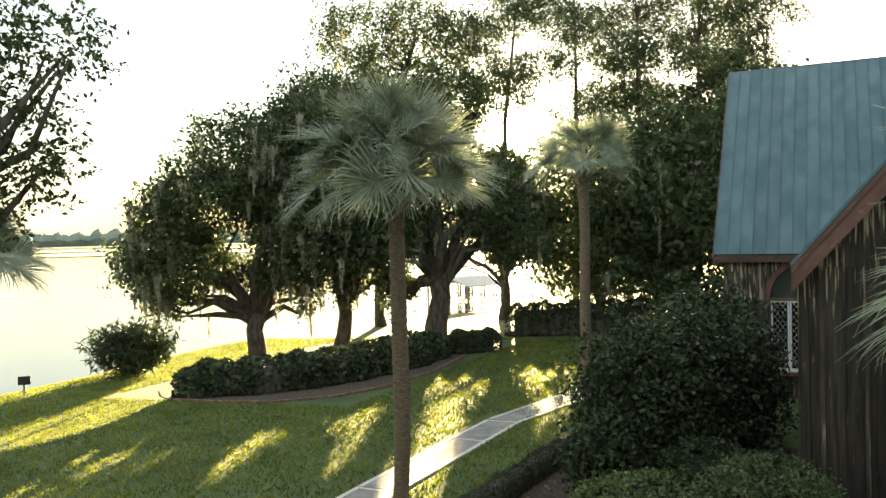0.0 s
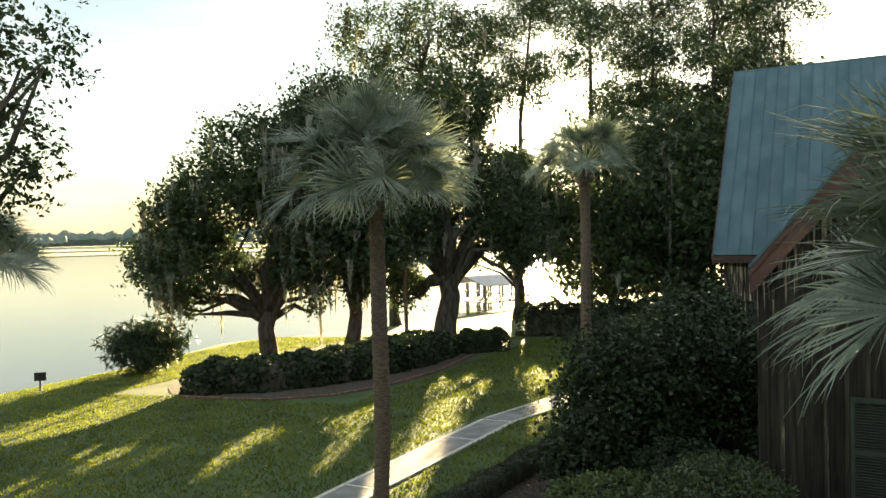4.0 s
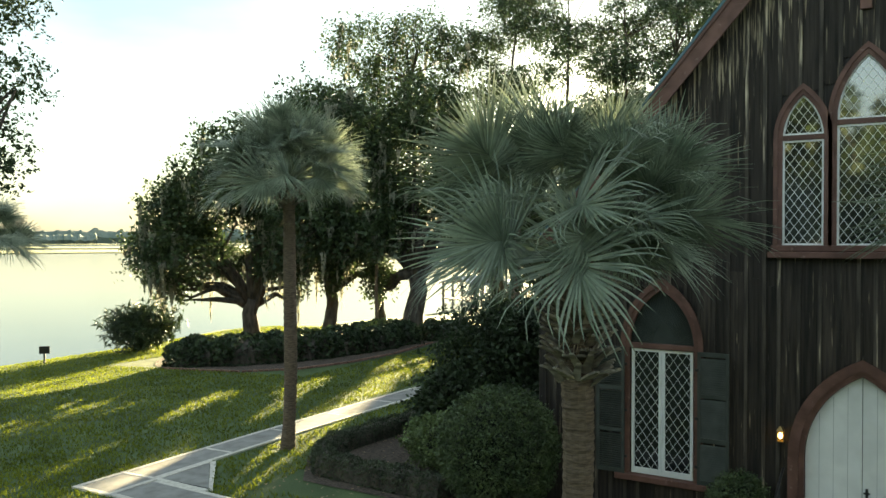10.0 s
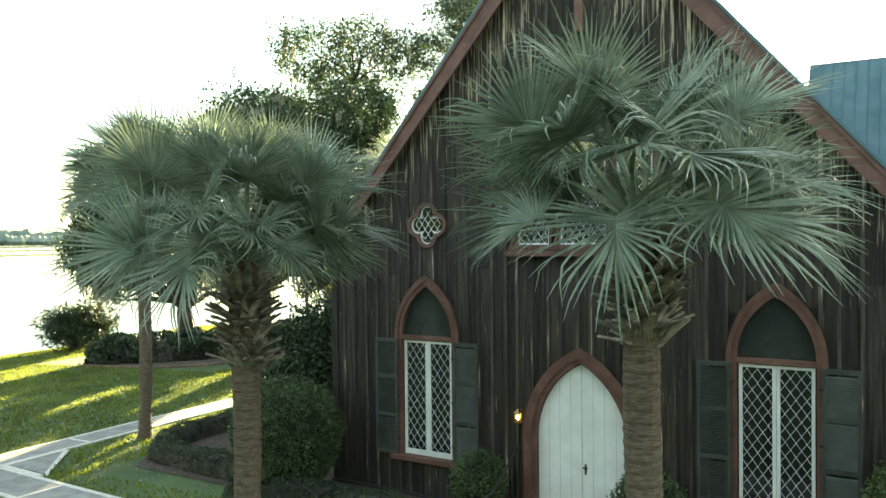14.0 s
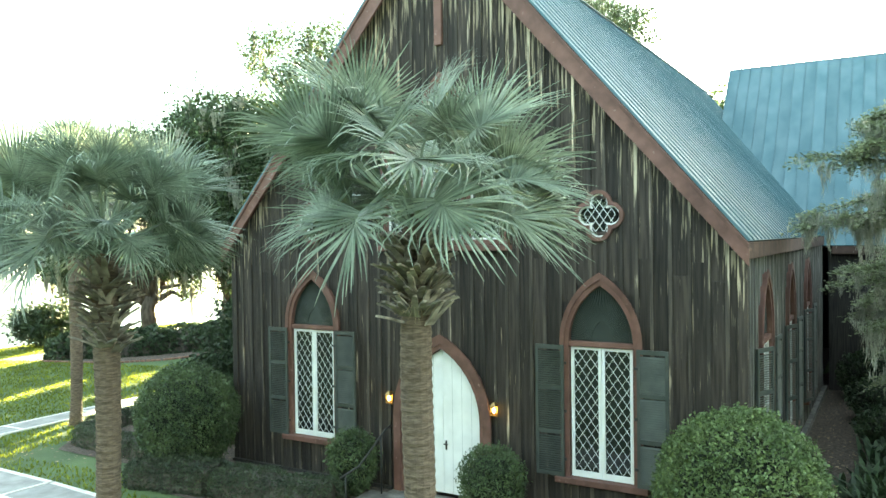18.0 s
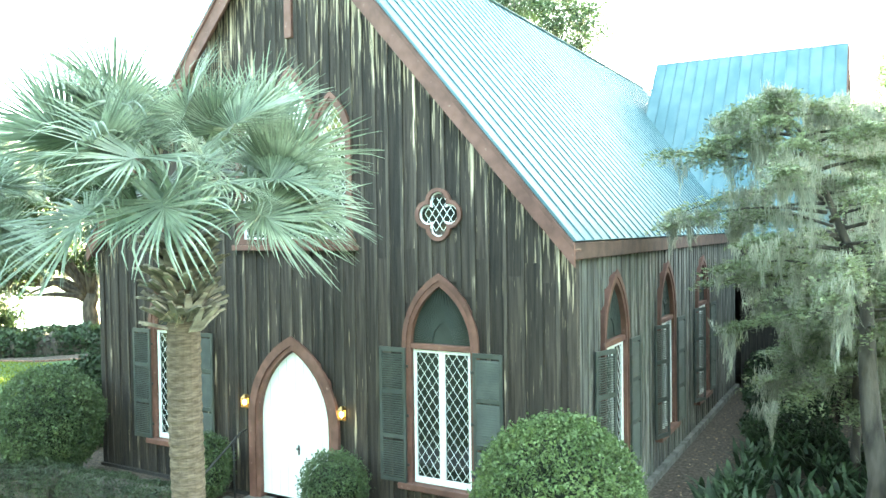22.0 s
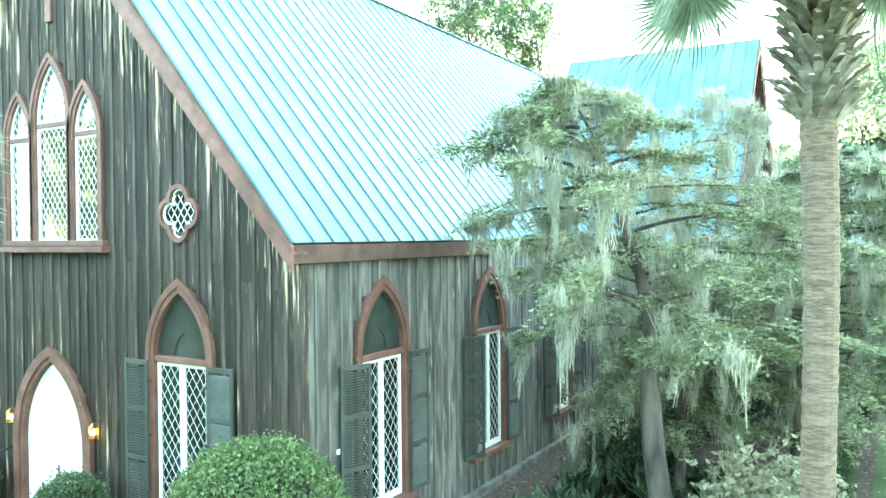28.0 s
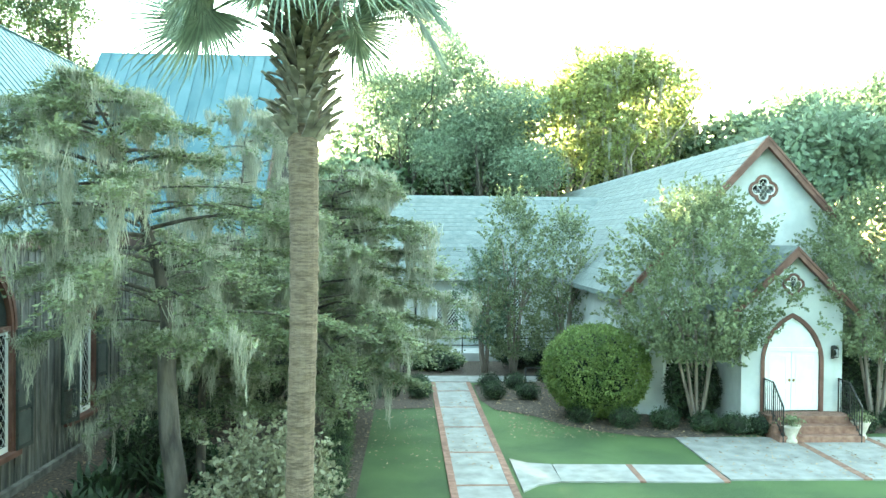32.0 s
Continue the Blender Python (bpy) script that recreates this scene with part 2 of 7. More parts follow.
TERRACOTTA = material("pale_planter", (0.4, 0.36, 0.3), (0.55, 0.5, 0.43), 6, 0.9, 0.3, 60, vary=0.0)
GREY_WOOD = material("grey_wood", (0.14, 0.125, 0.11), (0.3, 0.275, 0.24), 5, 0.9, 0.4, 40, (1, 1, 6), vary=0.1)
PALE_METAL = material("tin_roof", (0.3, 0.31, 0.32), (0.42, 0.43, 0.44), 3, 0.5, 0.05, 30, metal=0.4, vary=0.0)


def plain(name, colour, rough=0.5, metal=0.0, ior=1.45, glow=0.0):
    m = bpy.data.materials.new(name)
    m.use_nodes = True
    b = m.node_tree.nodes["Principled BSDF"]
    b.inputs["Base Color"].default_value = (*colour, 1)
    b.inputs["Roughness"].default_value, b.inputs["Metallic"].default_value, b.inputs["IOR"].default_value = rough, metal, ior
    if glow:
        b.inputs["Emission Color"].default_value = (*colour, 1)
        b.inputs["Emission Strength"].default_value = glow
    return m


GLASS = plain("dark_glass", (0.012, 0.014, 0.014), 0.06, 0.0, 1.6)
STORM_GLASS = plain("storm_glass", (0.02, 0.022, 0.022), 0.04, 0.0, 2.6)
LAMP_GLOW = plain("lamp_flame", (1.0, 0.62, 0.2), 0.5, glow=1.1)
DEAD_LEAF = material("dead_leaf", (0.16, 0.1, 0.06), (0.34, 0.25, 0.16), 3.0, 0.9, 0.0, vary=0.4, island=True)
# near-black colour that stands for the shade deep inside shrubs
SHADED_CORE = material("shaded_inner_core", (0.008, 0.011, 0.006), (0.02, 0.026, 0.013), 6, 0.95, 0.8, 30, vary=0.0)
BRASS = plain("brass", (0.3, 0.2, 0.08), 0.4, 0.9)
WATER = material("water", (0.02, 0.03, 0.03), (0.03, 0.04, 0.04), 0.3, 0.12, 0.25, 0.9, vary=0.0, ior=1.33)

# ---- mesh helpers ----
def mesh_of(name, verts, faces, mat, smooth=False):
    me = bpy.data.meshes.new(name)
    me.from_pydata(verts, [], faces)
    me.materials.append(mat)
    if smooth:
        me.polygons.foreach_set("use_smooth", [True] * len(me.polygons))
    me.update()
    return me


def quads(name, corners, mat):
    """A mesh of separate four-cornered faces from an array (n, 4, 3)."""
    n = len(corners)
    me = bpy.data.meshes.new(name)
    me.vertices.add(n * 4)
    me.vertices.foreach_set("co", np.asarray(corners, dtype=np.float32).ravel())
    me.loops.add(n * 4)
    me.loops.foreach_set("vertex_index", np.arange(n * 4, dtype=np.int32))
    me.polygons.add(n)
    me.polygons.foreach_set("loop_start", np.arange(0, n * 4, 4, dtype=np.int32))
    me.polygons.foreach_set("loop_total", np.full(n, 4, dtype=np.int32))
    me.materials.append(mat)
    me.update(calc_edges=True)
    return me


def part(name, data, mat, parent, label="", at=None):
    if isinstance(data, bmesh.types.BMesh):
        me = bpy.data.meshes.new(name)
        data.to_mesh(me)
        data.free()
        me.materials.append(mat)
        data = me
    ob = new(name, data)
    ob.parent = parent
    if at is not None:
        ob.matrix_basis = at
    if label:
        ob["label"] = label
    return ob


def thing(name, m, label, category, group="", kind=""):
    ob = new(name)
    ob.matrix_basis = m
    ob.empty_display_size = 0.1
    return tagged(ob, label, category, group, kind)


def box(bm, x0, x1, y0, y1, z0, z1, m=None):
    co = [(x0, y0, z0), (x1, y0, z0), (x1, y1, z0), (x0, y1, z0), (x0, y0, z1), (x1, y0, z1), (x1, y1, z1), (x0, y1, z1)]
    v = [bm.verts.new(m @ Vector(c) if m else c) for c in co]
    for f in ((0, 3, 2, 1), (4, 5, 6, 7), (0, 1, 5, 4), (1, 2, 6, 5), (2, 3, 7, 6), (3, 0, 4, 7)):
        bm.faces.new([v[i] for i in f])
    return bm


def bevelled(bm, width=0.01):
    bmesh.ops.bevel(bm, geom=list(bm.edges), offset=width, segments=1, affect="EDGES", profile=0.5)
    return bm


def solid(outline, y0, y1):
    """A flat outline in x and z, made thick from y0 to y1 (y0 is the outer face)."""
    bm = bmesh.new()
    a = [bm.verts.new((x, y0, z)) for x, z in outline]
    b = [bm.verts.new((x, y1, z)) for x, z in outline]
    bm.faces.new(a), bm.faces.new(b[::-1])
    for i in range(len(a)):
        j = (i + 1) % len(a)
        bm.faces.new((a[j], a[i], b[i], b[j]))
    bmesh.ops.recalc_face_normals(bm, faces=bm.faces)
    return bm


def band(inner, outer, y0, y1, closed=False, bm=None):
    """A moulding between two outlines of as many points."""
    bm = bm or bmesh.new()
    rows = [[bm.verts.new((x, y, z)) for x, z in line] for line, y in ((outer, y1), (outer, y0), (inner, y0), (inner, y1))]
    n = len(inner)
    for i in range(n if closed else n - 1):
        j = (i + 1) % n
        for k in range(4):
            bm.faces.new((rows[k][i], rows[k][j], rows[(k + 1) % 4][j], rows[(k + 1) % 4][i]))
    if not closed:
        bm.faces.new([r[0] for r in rows]), bm.faces.new([r[-1] for r in rows][::-1])
    bmesh.ops.recalc_face_normals(bm, faces=bm.faces)
    return bm


def ogive(w, spring, rise, n=9):
    """The points of a pointed arch, from its left to its right springing."""
    r = (w * w + rise * rise) / (2 * w)
    top = math.asin(min(1, rise / r))
    right = [(w - r + r * math.cos(top * i / n), spring + r * math.sin(top * i / n)) for i in range(n + 1)]
    return [(-x, z) for x, z in right] + [(x, z) for x, z in right[-2::-1]]


def shift(points, dx, dz=0.0):
    return [(x + dx, z + dz) for x, z in points]


def clip_line(p, d, poly):
    """The stretch of the line p + t d inside a convex outline, or None."""
    lo, hi = -1e9, 1e9
    cx, cz = sum(a for a, _ in poly) / len(poly), sum(b for _, b in poly) / len(poly)
    for i in range(len(poly)):
        (ax, az), (bx, bz) = poly[i], poly[(i + 1) % len(poly)]
        nx, nz = bz - az, ax - bx
        if nx * (cx - ax) + nz * (cz - az) < 0:
            nx, nz = -nx, -nz
        s, f = nx * d[0] + nz * d[1], nx * (p[0] - ax) + nz * (p[1] - az)
        if abs(s) < 1e-9:
            if f < 0:
                return None
        elif s > 0:
            lo = max(lo, -f / s)
        else:
            hi = min(hi, -f / s)
    return (lo, hi) if hi - lo > 0.02 else None


def lattice(poly, step_x, step_z, y0, y1, width=0.016):
    """Crossing diagonal bars inside a convex outline."""
    bm = bmesh.new()
    xs, zs = [a for a, _ in poly], [b for _, b in poly]
    length = math.hypot(step_x, step_z)
    for sign in (1, -1):
        d = (step_x / length, sign * step_z / length)
        k0 = (max(xs) - min(xs)) / step_x + 2
        count = int((max(zs) - min(zs)) / step_z + k0) + 2
        for k in range(-count, count):
            p = ((min(xs) + max(xs)) / 2, min(zs) + (k + 0.5) * step_z)
            span = clip_line(p, d, poly)
            if not span:
                continue
            a = (p[0] + span[0] * d[0], p[1] + span[0] * d[1])
            b = (p[0] + span[1] * d[0], p[1] + span[1] * d[1])
            ox, oz = -d[1] * width / 2, d[0] * width / 2
            yy = y0 + (0.004 if sign > 0 else 0.0)
            v = [bm.verts.new(c) for c in ((a[0] + ox, yy, a[1] + oz), (b[0] + ox, yy, b[1] + oz), (b[0] - ox, yy, b[1] - oz), (a[0] - ox, yy, a[1] - oz),
                                           (a[0] + ox, y1, a[1] + oz), (b[0] + ox, y1, b[1] + oz), (b[0] - ox, y1, b[1] - oz), (a[0] - ox, y1, a[1] - oz))]
            for f in ((0, 1, 2, 3), (0, 4, 5, 1), (2, 6, 7, 3), (1, 5, 6, 2), (3, 7, 4, 0)):
                bm.faces.new([v[i] for i in f])
    bmesh.ops.recalc_face_normals(bm, faces=bm.faces)
    return bm


def tube(points, radii, sides=8, cap=True):
    """Vertices and faces of a tapering limb along a line of points."""
    verts, faces = [], []
    for i, p in enumerate(points):
        p = Vector(p)
        d = (Vector(points[min(i + 1, len(points) - 1)]) - Vector(points[max(i - 1, 0)])).normalized()
        side = d.cross(Vector((0.3, 1, 0.2))).normalized()
        up = side.cross(d)
        for k in range(sides):
            a = 2 * math.pi * k / sides
            verts.append(p + (side * math.cos(a) + up * math.sin(a)) * radii[i])
    for i in range(len(points) - 1):
        for k in range(sides):
            faces.append((i * sides + k, i * sides + (k + 1) % sides, (i + 1) * sides + (k + 1) % sides, (i + 1) * sides + k))
    if cap:
        faces.append(tuple(range(len(verts) - sides, len(verts))))
        faces.append(tuple(range(sides))[::-1])
    return [tuple(v) for v in verts], faces


# ---- ground, river and distance ----
def shore(y):
    return float(np.interp(y, [-400, -20, 8, 18, 27, 42, 56, 66, 78, 90, 104, 120, 4000], [-75, -44, -42.5, -43, -45, -37, -35.5, -33, -20, 4, 40, 200, 4000]))


def ground_z(x, y):
    base = float(np.interp(x, [-60, -40, -34, -27, -20, -14, -10, -6, 40], [-1.25, -1.0, -0.72, -0.32, -0.2, -0.03, 0.1, 0.25, 0.25]))
    d = x - shore(y)
    if y > 60:
        base = min(base, float(np.interp(y, [60, 80, 110], [0.2, -0.7, -1.0])) + 0.15)
    if d < 3:
        base = min(base, float(np.interp(d, [-12, -1, 0, 1.2, 3], [-4.0, -1.75, -1.5, -1.2, base])))
    return base


def spread(lo, hi, step, far):
    mid = list(np.arange(lo, hi + step / 2, step))
    out, d = [], step * 1.6
    x = hi
    while x < far:
        x += d
        d *= 1.5
        out.append(x)
    left, d, x = [], step * 1.6, lo
    while x > -far:
        x -= d
        d *= 1.5
        left.append(x)
    return left[::-1] + mid + out


gx, gy = spread(-56, 36, 1.0, 3500), spread(-24, 118, 1.0, 3500)
verts = [(x, y, ground_z(x, y)) for y in gy for x in gx]
w = len(gx)
faces = [(j * w + i, j * w + i + 1, (j + 1) * w + i + 1, (j + 1) * w + i) for j in range(len(gy) - 1) for i in range(w - 1)]
tagged(new("ground", mesh_of("ground", verts, faces, GRASS, True)), "mown green lawn sloping gently to the river", "lawn", kind="structure")
tagged(new("water", mesh_of("water", [(-3400, -3400, -1.5), (3400, -3400, -1.5), (3400, 3400, -1.5), (-3400, 3400, -1.5)], [(0, 1, 2, 3)], WATER)), "calm tidal river glittering in the evening sun", "river", kind="structure")


def patch(name, outline, mat, lift, label, category):
    """A sheet on the ground inside an outline, cut fine enough to follow it."""
    bm = bmesh.new()
    f = bm.faces.new([bm.verts.new((x, y, 0)) for x, y in outline])
    bmesh.ops.triangulate(bm, faces=[f])
    for _ in range(4):
        long = [e for e in bm.edges if e.calc_length() > 1.6]
        if long:
            bmesh.ops.subdivide_edges(bm, edges=long, cuts=1)
            bmesh.ops.triangulate(bm, faces=[f for f in bm.faces if len(f.verts) > 3])
    for v in bm.verts:
        v.co.z = ground_z(v.co.x, v.co.y) + lift
    bmesh.ops.recalc_face_normals(bm, faces=bm.faces)
    if sum(f.normal.z for f in bm.faces) < 0:
        bmesh.ops.reverse_faces(bm, faces=bm.faces)
    return tagged(part(name, bm, mat, None), label, category, kind="structure")


def rounded(outline, times=2):
    for _ in range(times):
        n = len(outline)
        outline = [q for i in range(n) for q in (
            tuple(0.75 * a + 0.25 * b for a, b in zip(outline[i], outline[(i + 1) % n])),
            tuple(0.25 * a + 0.75 * b for a, b in zip(outline[i], outline[(i + 1) % n])))]
    return outline


patch("mulch_bed", rounded([(-30.5, 9.6), (-25, 9.9), (-22, 13), (-21.5, 19), (-23, 27), (-30, 30), (-37, 24), (-35, 15)]), MULCH, 0.02, "dark mulch bed under the live oaks", "planting bed")
patch("mulch_bed", [(-12.6, 9), (-12.7, 0.6), (-11.4, -1.1), (-7.4, -1.4), (-6.9, -2.6), (-1.3, -2.5), (-1.2, -0.1), (-5.9, -0.1), (-6, 9)], MULCH, 0.02, "dark mulch bed along the church wall", "planting bed")
patch("mulch_bed", [(1.2, -0.1), (1.2, -2.4), (7.5, -3.2), (9.5, -1), (12.0, 4), (12.9, 6.2), (12.9, 14), (12.4, 20), (9, 20), (6, 20), (6, -0.1)], MULCH, 0.02, "brown leaf-strewn mulch beside the nave", "planting bed")
patch("mulch_bed", rounded([(16.25, 19.5), (16.25, 14.4), (17.6, 13.6), (18.6, 11.8), (21.1, 10.6), (24, 11.4), (24, 20)], 1), MULCH, 0.02, "brown mulch bed strewn with leaves", "planting bed")
patch("mulch_bed", [(12.8, 14.2), (13.6, 14.3), (14.72, 14.5), (14.72, 18.15), (12.3, 18.15)], MULCH, 0.026, "brown mulch bed before the low brick wall", "planting bed")
patch("mulch_bed", [(13.1, 20.08), (21.4, 20.08), (21.4, 25.4), (13.1, 25.4)], MULCH, 0.02, "brown mulch bed before the wing", "planting bed")
patch("mulch_bed", [(25.6, 11.3), (31, 11.3), (31, 13.5), (25.6, 13.5)], MULCH, 0.02, "brown mulch bed beside the porch", "planting bed")

far = random.Random(5)
for name, y0, y1, x0, x1, lift in (("marsh", 420, 520, -1500, -330, 0.3), ("marsh", 600, 720, -1500, -420, 0.5), ("marsh", 1040, 1140, -3000, -700, 0.5)):
    ring = []
    n = 24
    turn = math.atan2(y1, -x0)
    for i in range(n):
        a = radians(20 + 75 * i / (n - 1))
        ring.append((-(y0 + far.uniform(-12, 12)) * math.sin(a) * 1.0, (y0 + far.uniform(-10, 10)) * math.cos(a)))
    back = [(x * y1 / y0, y * y1 / y0) for x, y in ring[::-1]]
    verts = [(x, y, -1.42) for x, y in ring + back] + [(x, y, -1.42 + lift) for x, y in ring + back]
    m2 = 2 * n
    faces = [(i, (i + 1) % m2, (i + 1) % m2 + m2, i + m2) for i in range(m2)]
    faces += [(m2 + i, m2 + i + 1, m2 + m2 - 2 - i, m2 + m2 - 1 - i) for i in range(n - 1)]
    tagged(new(name, mesh_of(name, verts, faces, MARSH)), "low band of yellow-green marsh grass in the river", "marsh", kind="structure")


def far_woods(name, r0, a0, a1, height, seed, label):
    rnd = random.Random(seed)
    verts, faces = [], []
    n = 420
    for i in range(n + 1):
        a = radians(a0 + (a1 - a0) * i / n)
        h = height * (0.75 + 0.35 * noise.noise(Vector((i * 0.05, seed, 0))) + 0.28 * noise.noise(Vector((i * 0.35, seed, 3))) + 0.1 * rnd.random())
        r = r0 + 14 * noise.noise(Vector((i * 0.2, 9, seed)))
        for rr, z in ((r, -1.6), (r - 4, h * 0.45 - 1.5), (r + 6, h * 0.85 - 1.5), (r + 14, h - 1.5), (r + 40, h * 0.7 - 1.5), (r + 60, -2)):
            verts.append((-rr * math.sin(a), rr * math.cos(a), z))
    for i in range(n):
        for k in range(5):
            faces.append((i * 6 + k, i * 6 + k + 1, i * 6 + k + 7, i * 6 + k + 6))
    tagged(new(name, mesh_of(name, verts, faces, FAR_TREES)), label, "far woods", kind="stuff")


far_woods("far_woods", 1500, 15, 100, 30, 4, "hazy grey-green woods across the river")
far_woods("far_woods", 1150, 55.2, 100, 16, 8, "wooded point standing out into the river")

# ---- the church ----
HALF, RIDGE, PITCH, EAVE_X = 5.85, 12.55, 1.179, 5.97
TR_X, TR_Y0, TR_Y1 = 8.8, 15.6, 26.2
TR_MID = (TR_Y0 + TR_Y1) / 2
TR_PITCH = (RIDGE - 5.2) / (TR_MID - TR_Y0 + 0.35)


def nave_top(x):
    return RIDGE - 0.2 - PITCH * abs(x)


def gable_top(u):
    return RIDGE - 0.22 - TR_PITCH * abs(u - TR_MID)


class Opening:
    """A hole in a wall: from z0 up to a pointed arch of half width w about u."""
    def __init__(self, u, w, z0, spring, rise):
        self.u, self.w, self.z0, self.spring, self.rise = u, w, z0, spring, rise
        self.r = (w * w + rise * rise) / (2 * w)

    def top(self, u):
        d = abs(u - self.u)
        if d >= self.w:
            return None
        return self.spring + math.sqrt(max(0.0, self.r ** 2 - (d - self.w + self.r) ** 2))


class Round:
    def __init__(self, u, z, r):
        self.u, self.w, self.z, self.r = u, r, z, r

    def span(self, u):
        d = abs(u - self.u)
        return None if d >= self.r else (self.z - math.sqrt(self.r ** 2 - d * d), self.z + math.sqrt(self.r ** 2 - d * d))


def stretches(a, b, z0, top, openings):
    """The solid heights of a wall's strip from a to b."""
    holes = []
    for o in openings:
        us = [u for u in (a, (a + b) / 2, b, max(a, min(b, o.u))) if abs(u - o.u) < o.w]
        if not us or min(b, o.u + o.w) - max(a, o.u - o.w) < 0.3 * (b - a):
            continue
        if isinstance(o, Round):
            s = [o.span(u) for u in us]
            holes.append((min(q[0] for q in s), max(q[1] for q in s)))
        else:
            holes.append((o.z0, max(o.top(u) for u in us)))
    out, z = [], z0
    for lo, hi in sorted(holes):
        if lo > z + 0.03:
            out.append((z, lo))
        z = max(z, hi)
    if top > z + 0.03:
        out.append((z, top))
    return out


def wall(name, u0, u1, z0, topfn, openings, m, label, thick=0.22, step=0.06):
    """A wall as deep as thick, with its openings; local x runs along it, -y is outside."""
    bm = bmesh.new()
    n = round((u1 - u0) / step)
    for i in range(n):
        a, b = u0 + (u1 - u0) * i / n, u0 + (u1 - u0) * (i + 1) / n
        for lo, hi in stretches(a, b, z0, min(topfn(a), topfn(b)), openings):
            box(bm, a, b, 0.0, thick, lo, hi)
    ob = part(name, bm, BOARD_BACK, None)
    ob.matrix_basis = m
    return tagged(ob, label, "wall", kind="structure")


def clad(owner, u0, u1, z0, topfn, openings, seed, joint=None, board=BOARD, batten=BATTEN):
    """Upright boards and battens on a wall, each a piece of its own."""
    rnd = random.Random(seed)
    u = u0
    edges = [u0]
    while u < u1 - 0.2:
        u = min(u1, u + rnd.uniform(0.24, 0.33))
        edges.append(u)
    edges[-1] = u1
    def piece(name, a, b, lo, hi, hi2, y):
        tilt = rnd.uniform(-0.004, 0.004)
        bm = bmesh.new()
        v = [bm.verts.new(c) for c in ((a, y, lo), (b, y + tilt, lo), (b, y + tilt, hi2), (a, y, hi), (a, 0.002, lo), (b, 0.002, lo), (b, 0.002, hi2), (a, 0.002, hi))]
        for f in ((0, 1, 2, 3), (1, 5, 6, 2), (4, 0, 3, 7), (3, 2, 6, 7), (0, 4, 5, 1)):
            bm.faces.new([v[i] for i in f])
        part(name, bm, batten if name == "batten" else board, owner)
    for a, b in zip(edges, edges[1:]):
        ta, tb = topfn(a), topfn(b)
        for lo, hi in stretches(a, b, z0, max(ta, tb), openings):
            whole = hi >= max(ta, tb) - 0.01
            cuts = [lo, hi]
            if joint and lo < joint - 0.6 < hi - 1.2 and rnd.random() < 0.75:
                cuts = [lo, joint + rnd.uniform(-0.35, 0.35), hi]
            for k in range(len(cuts) - 1):
                last = whole and k == len(cuts) - 2
                ya = -0.022 - rnd.random() * 0.008
                piece("board", a + 0.003, b - 0.003, cuts[k] + (0.006 if k else 0), ta if last else cuts[k + 1], tb if last else cuts[k + 1], ya)
    for e in edges[1:-1]:
        wd = rnd.uniform(0.026, 0.034)
        t = topfn(e)
        for lo, hi in stretches(e - wd, e + wd, z0, t, openings):
            piece("batten", e - wd, e + wd, lo, hi, hi, -0.052)




def ring_outline(w0, z0, spring, rise, sides=True):
    top = ogive(w0, spring, rise)
    return ([(-w0, z0)] + top + [(w0, z0)]) if sides else top


def shutter(bm_w=0.56, height=2.46):
    """A louvred shutter with three panels; its hinge is at x = 0, and it lies towards +x."""
    frame, slats = bmesh.new(), bmesh.new()
    for x0, x1 in ((0, 0.055), (bm_w - 0.055, bm_w)):
        box(frame, x0, x1, -0.04, 0, 0, height)
    rails = (0, height / 3 - 0.03, 2 * height / 3 - 0.03, height - 0.08)
    for z in rails:
        box(frame, 0.055, bm_w - 0.055, -0.038, -0.002, z, z + 0.08)
    z = 0.1
    while z < height - 0.1:
        if all(not (r - 0.025 < z < r + 0.085) for r in rails):
            m = pose(0, -0.02, z, 44)
            box(slats, 0.055, bm_w - 0.055, -0.024, 0.024, -0.004, 0.004, m)
        z += 0.042
    return frame, slats


SF, SS = shutter()
shutter_meshes = []
for nm, bm in (("shutter_frame", SF), ("slats", SS)):
    me = bpy.data.meshes.new(nm)
    bm.to_mesh(me)
    bm.free()
    me.materials.append(SHUTTER if nm == "shutter_frame" else SLAT)
    shutter_meshes.append(me)


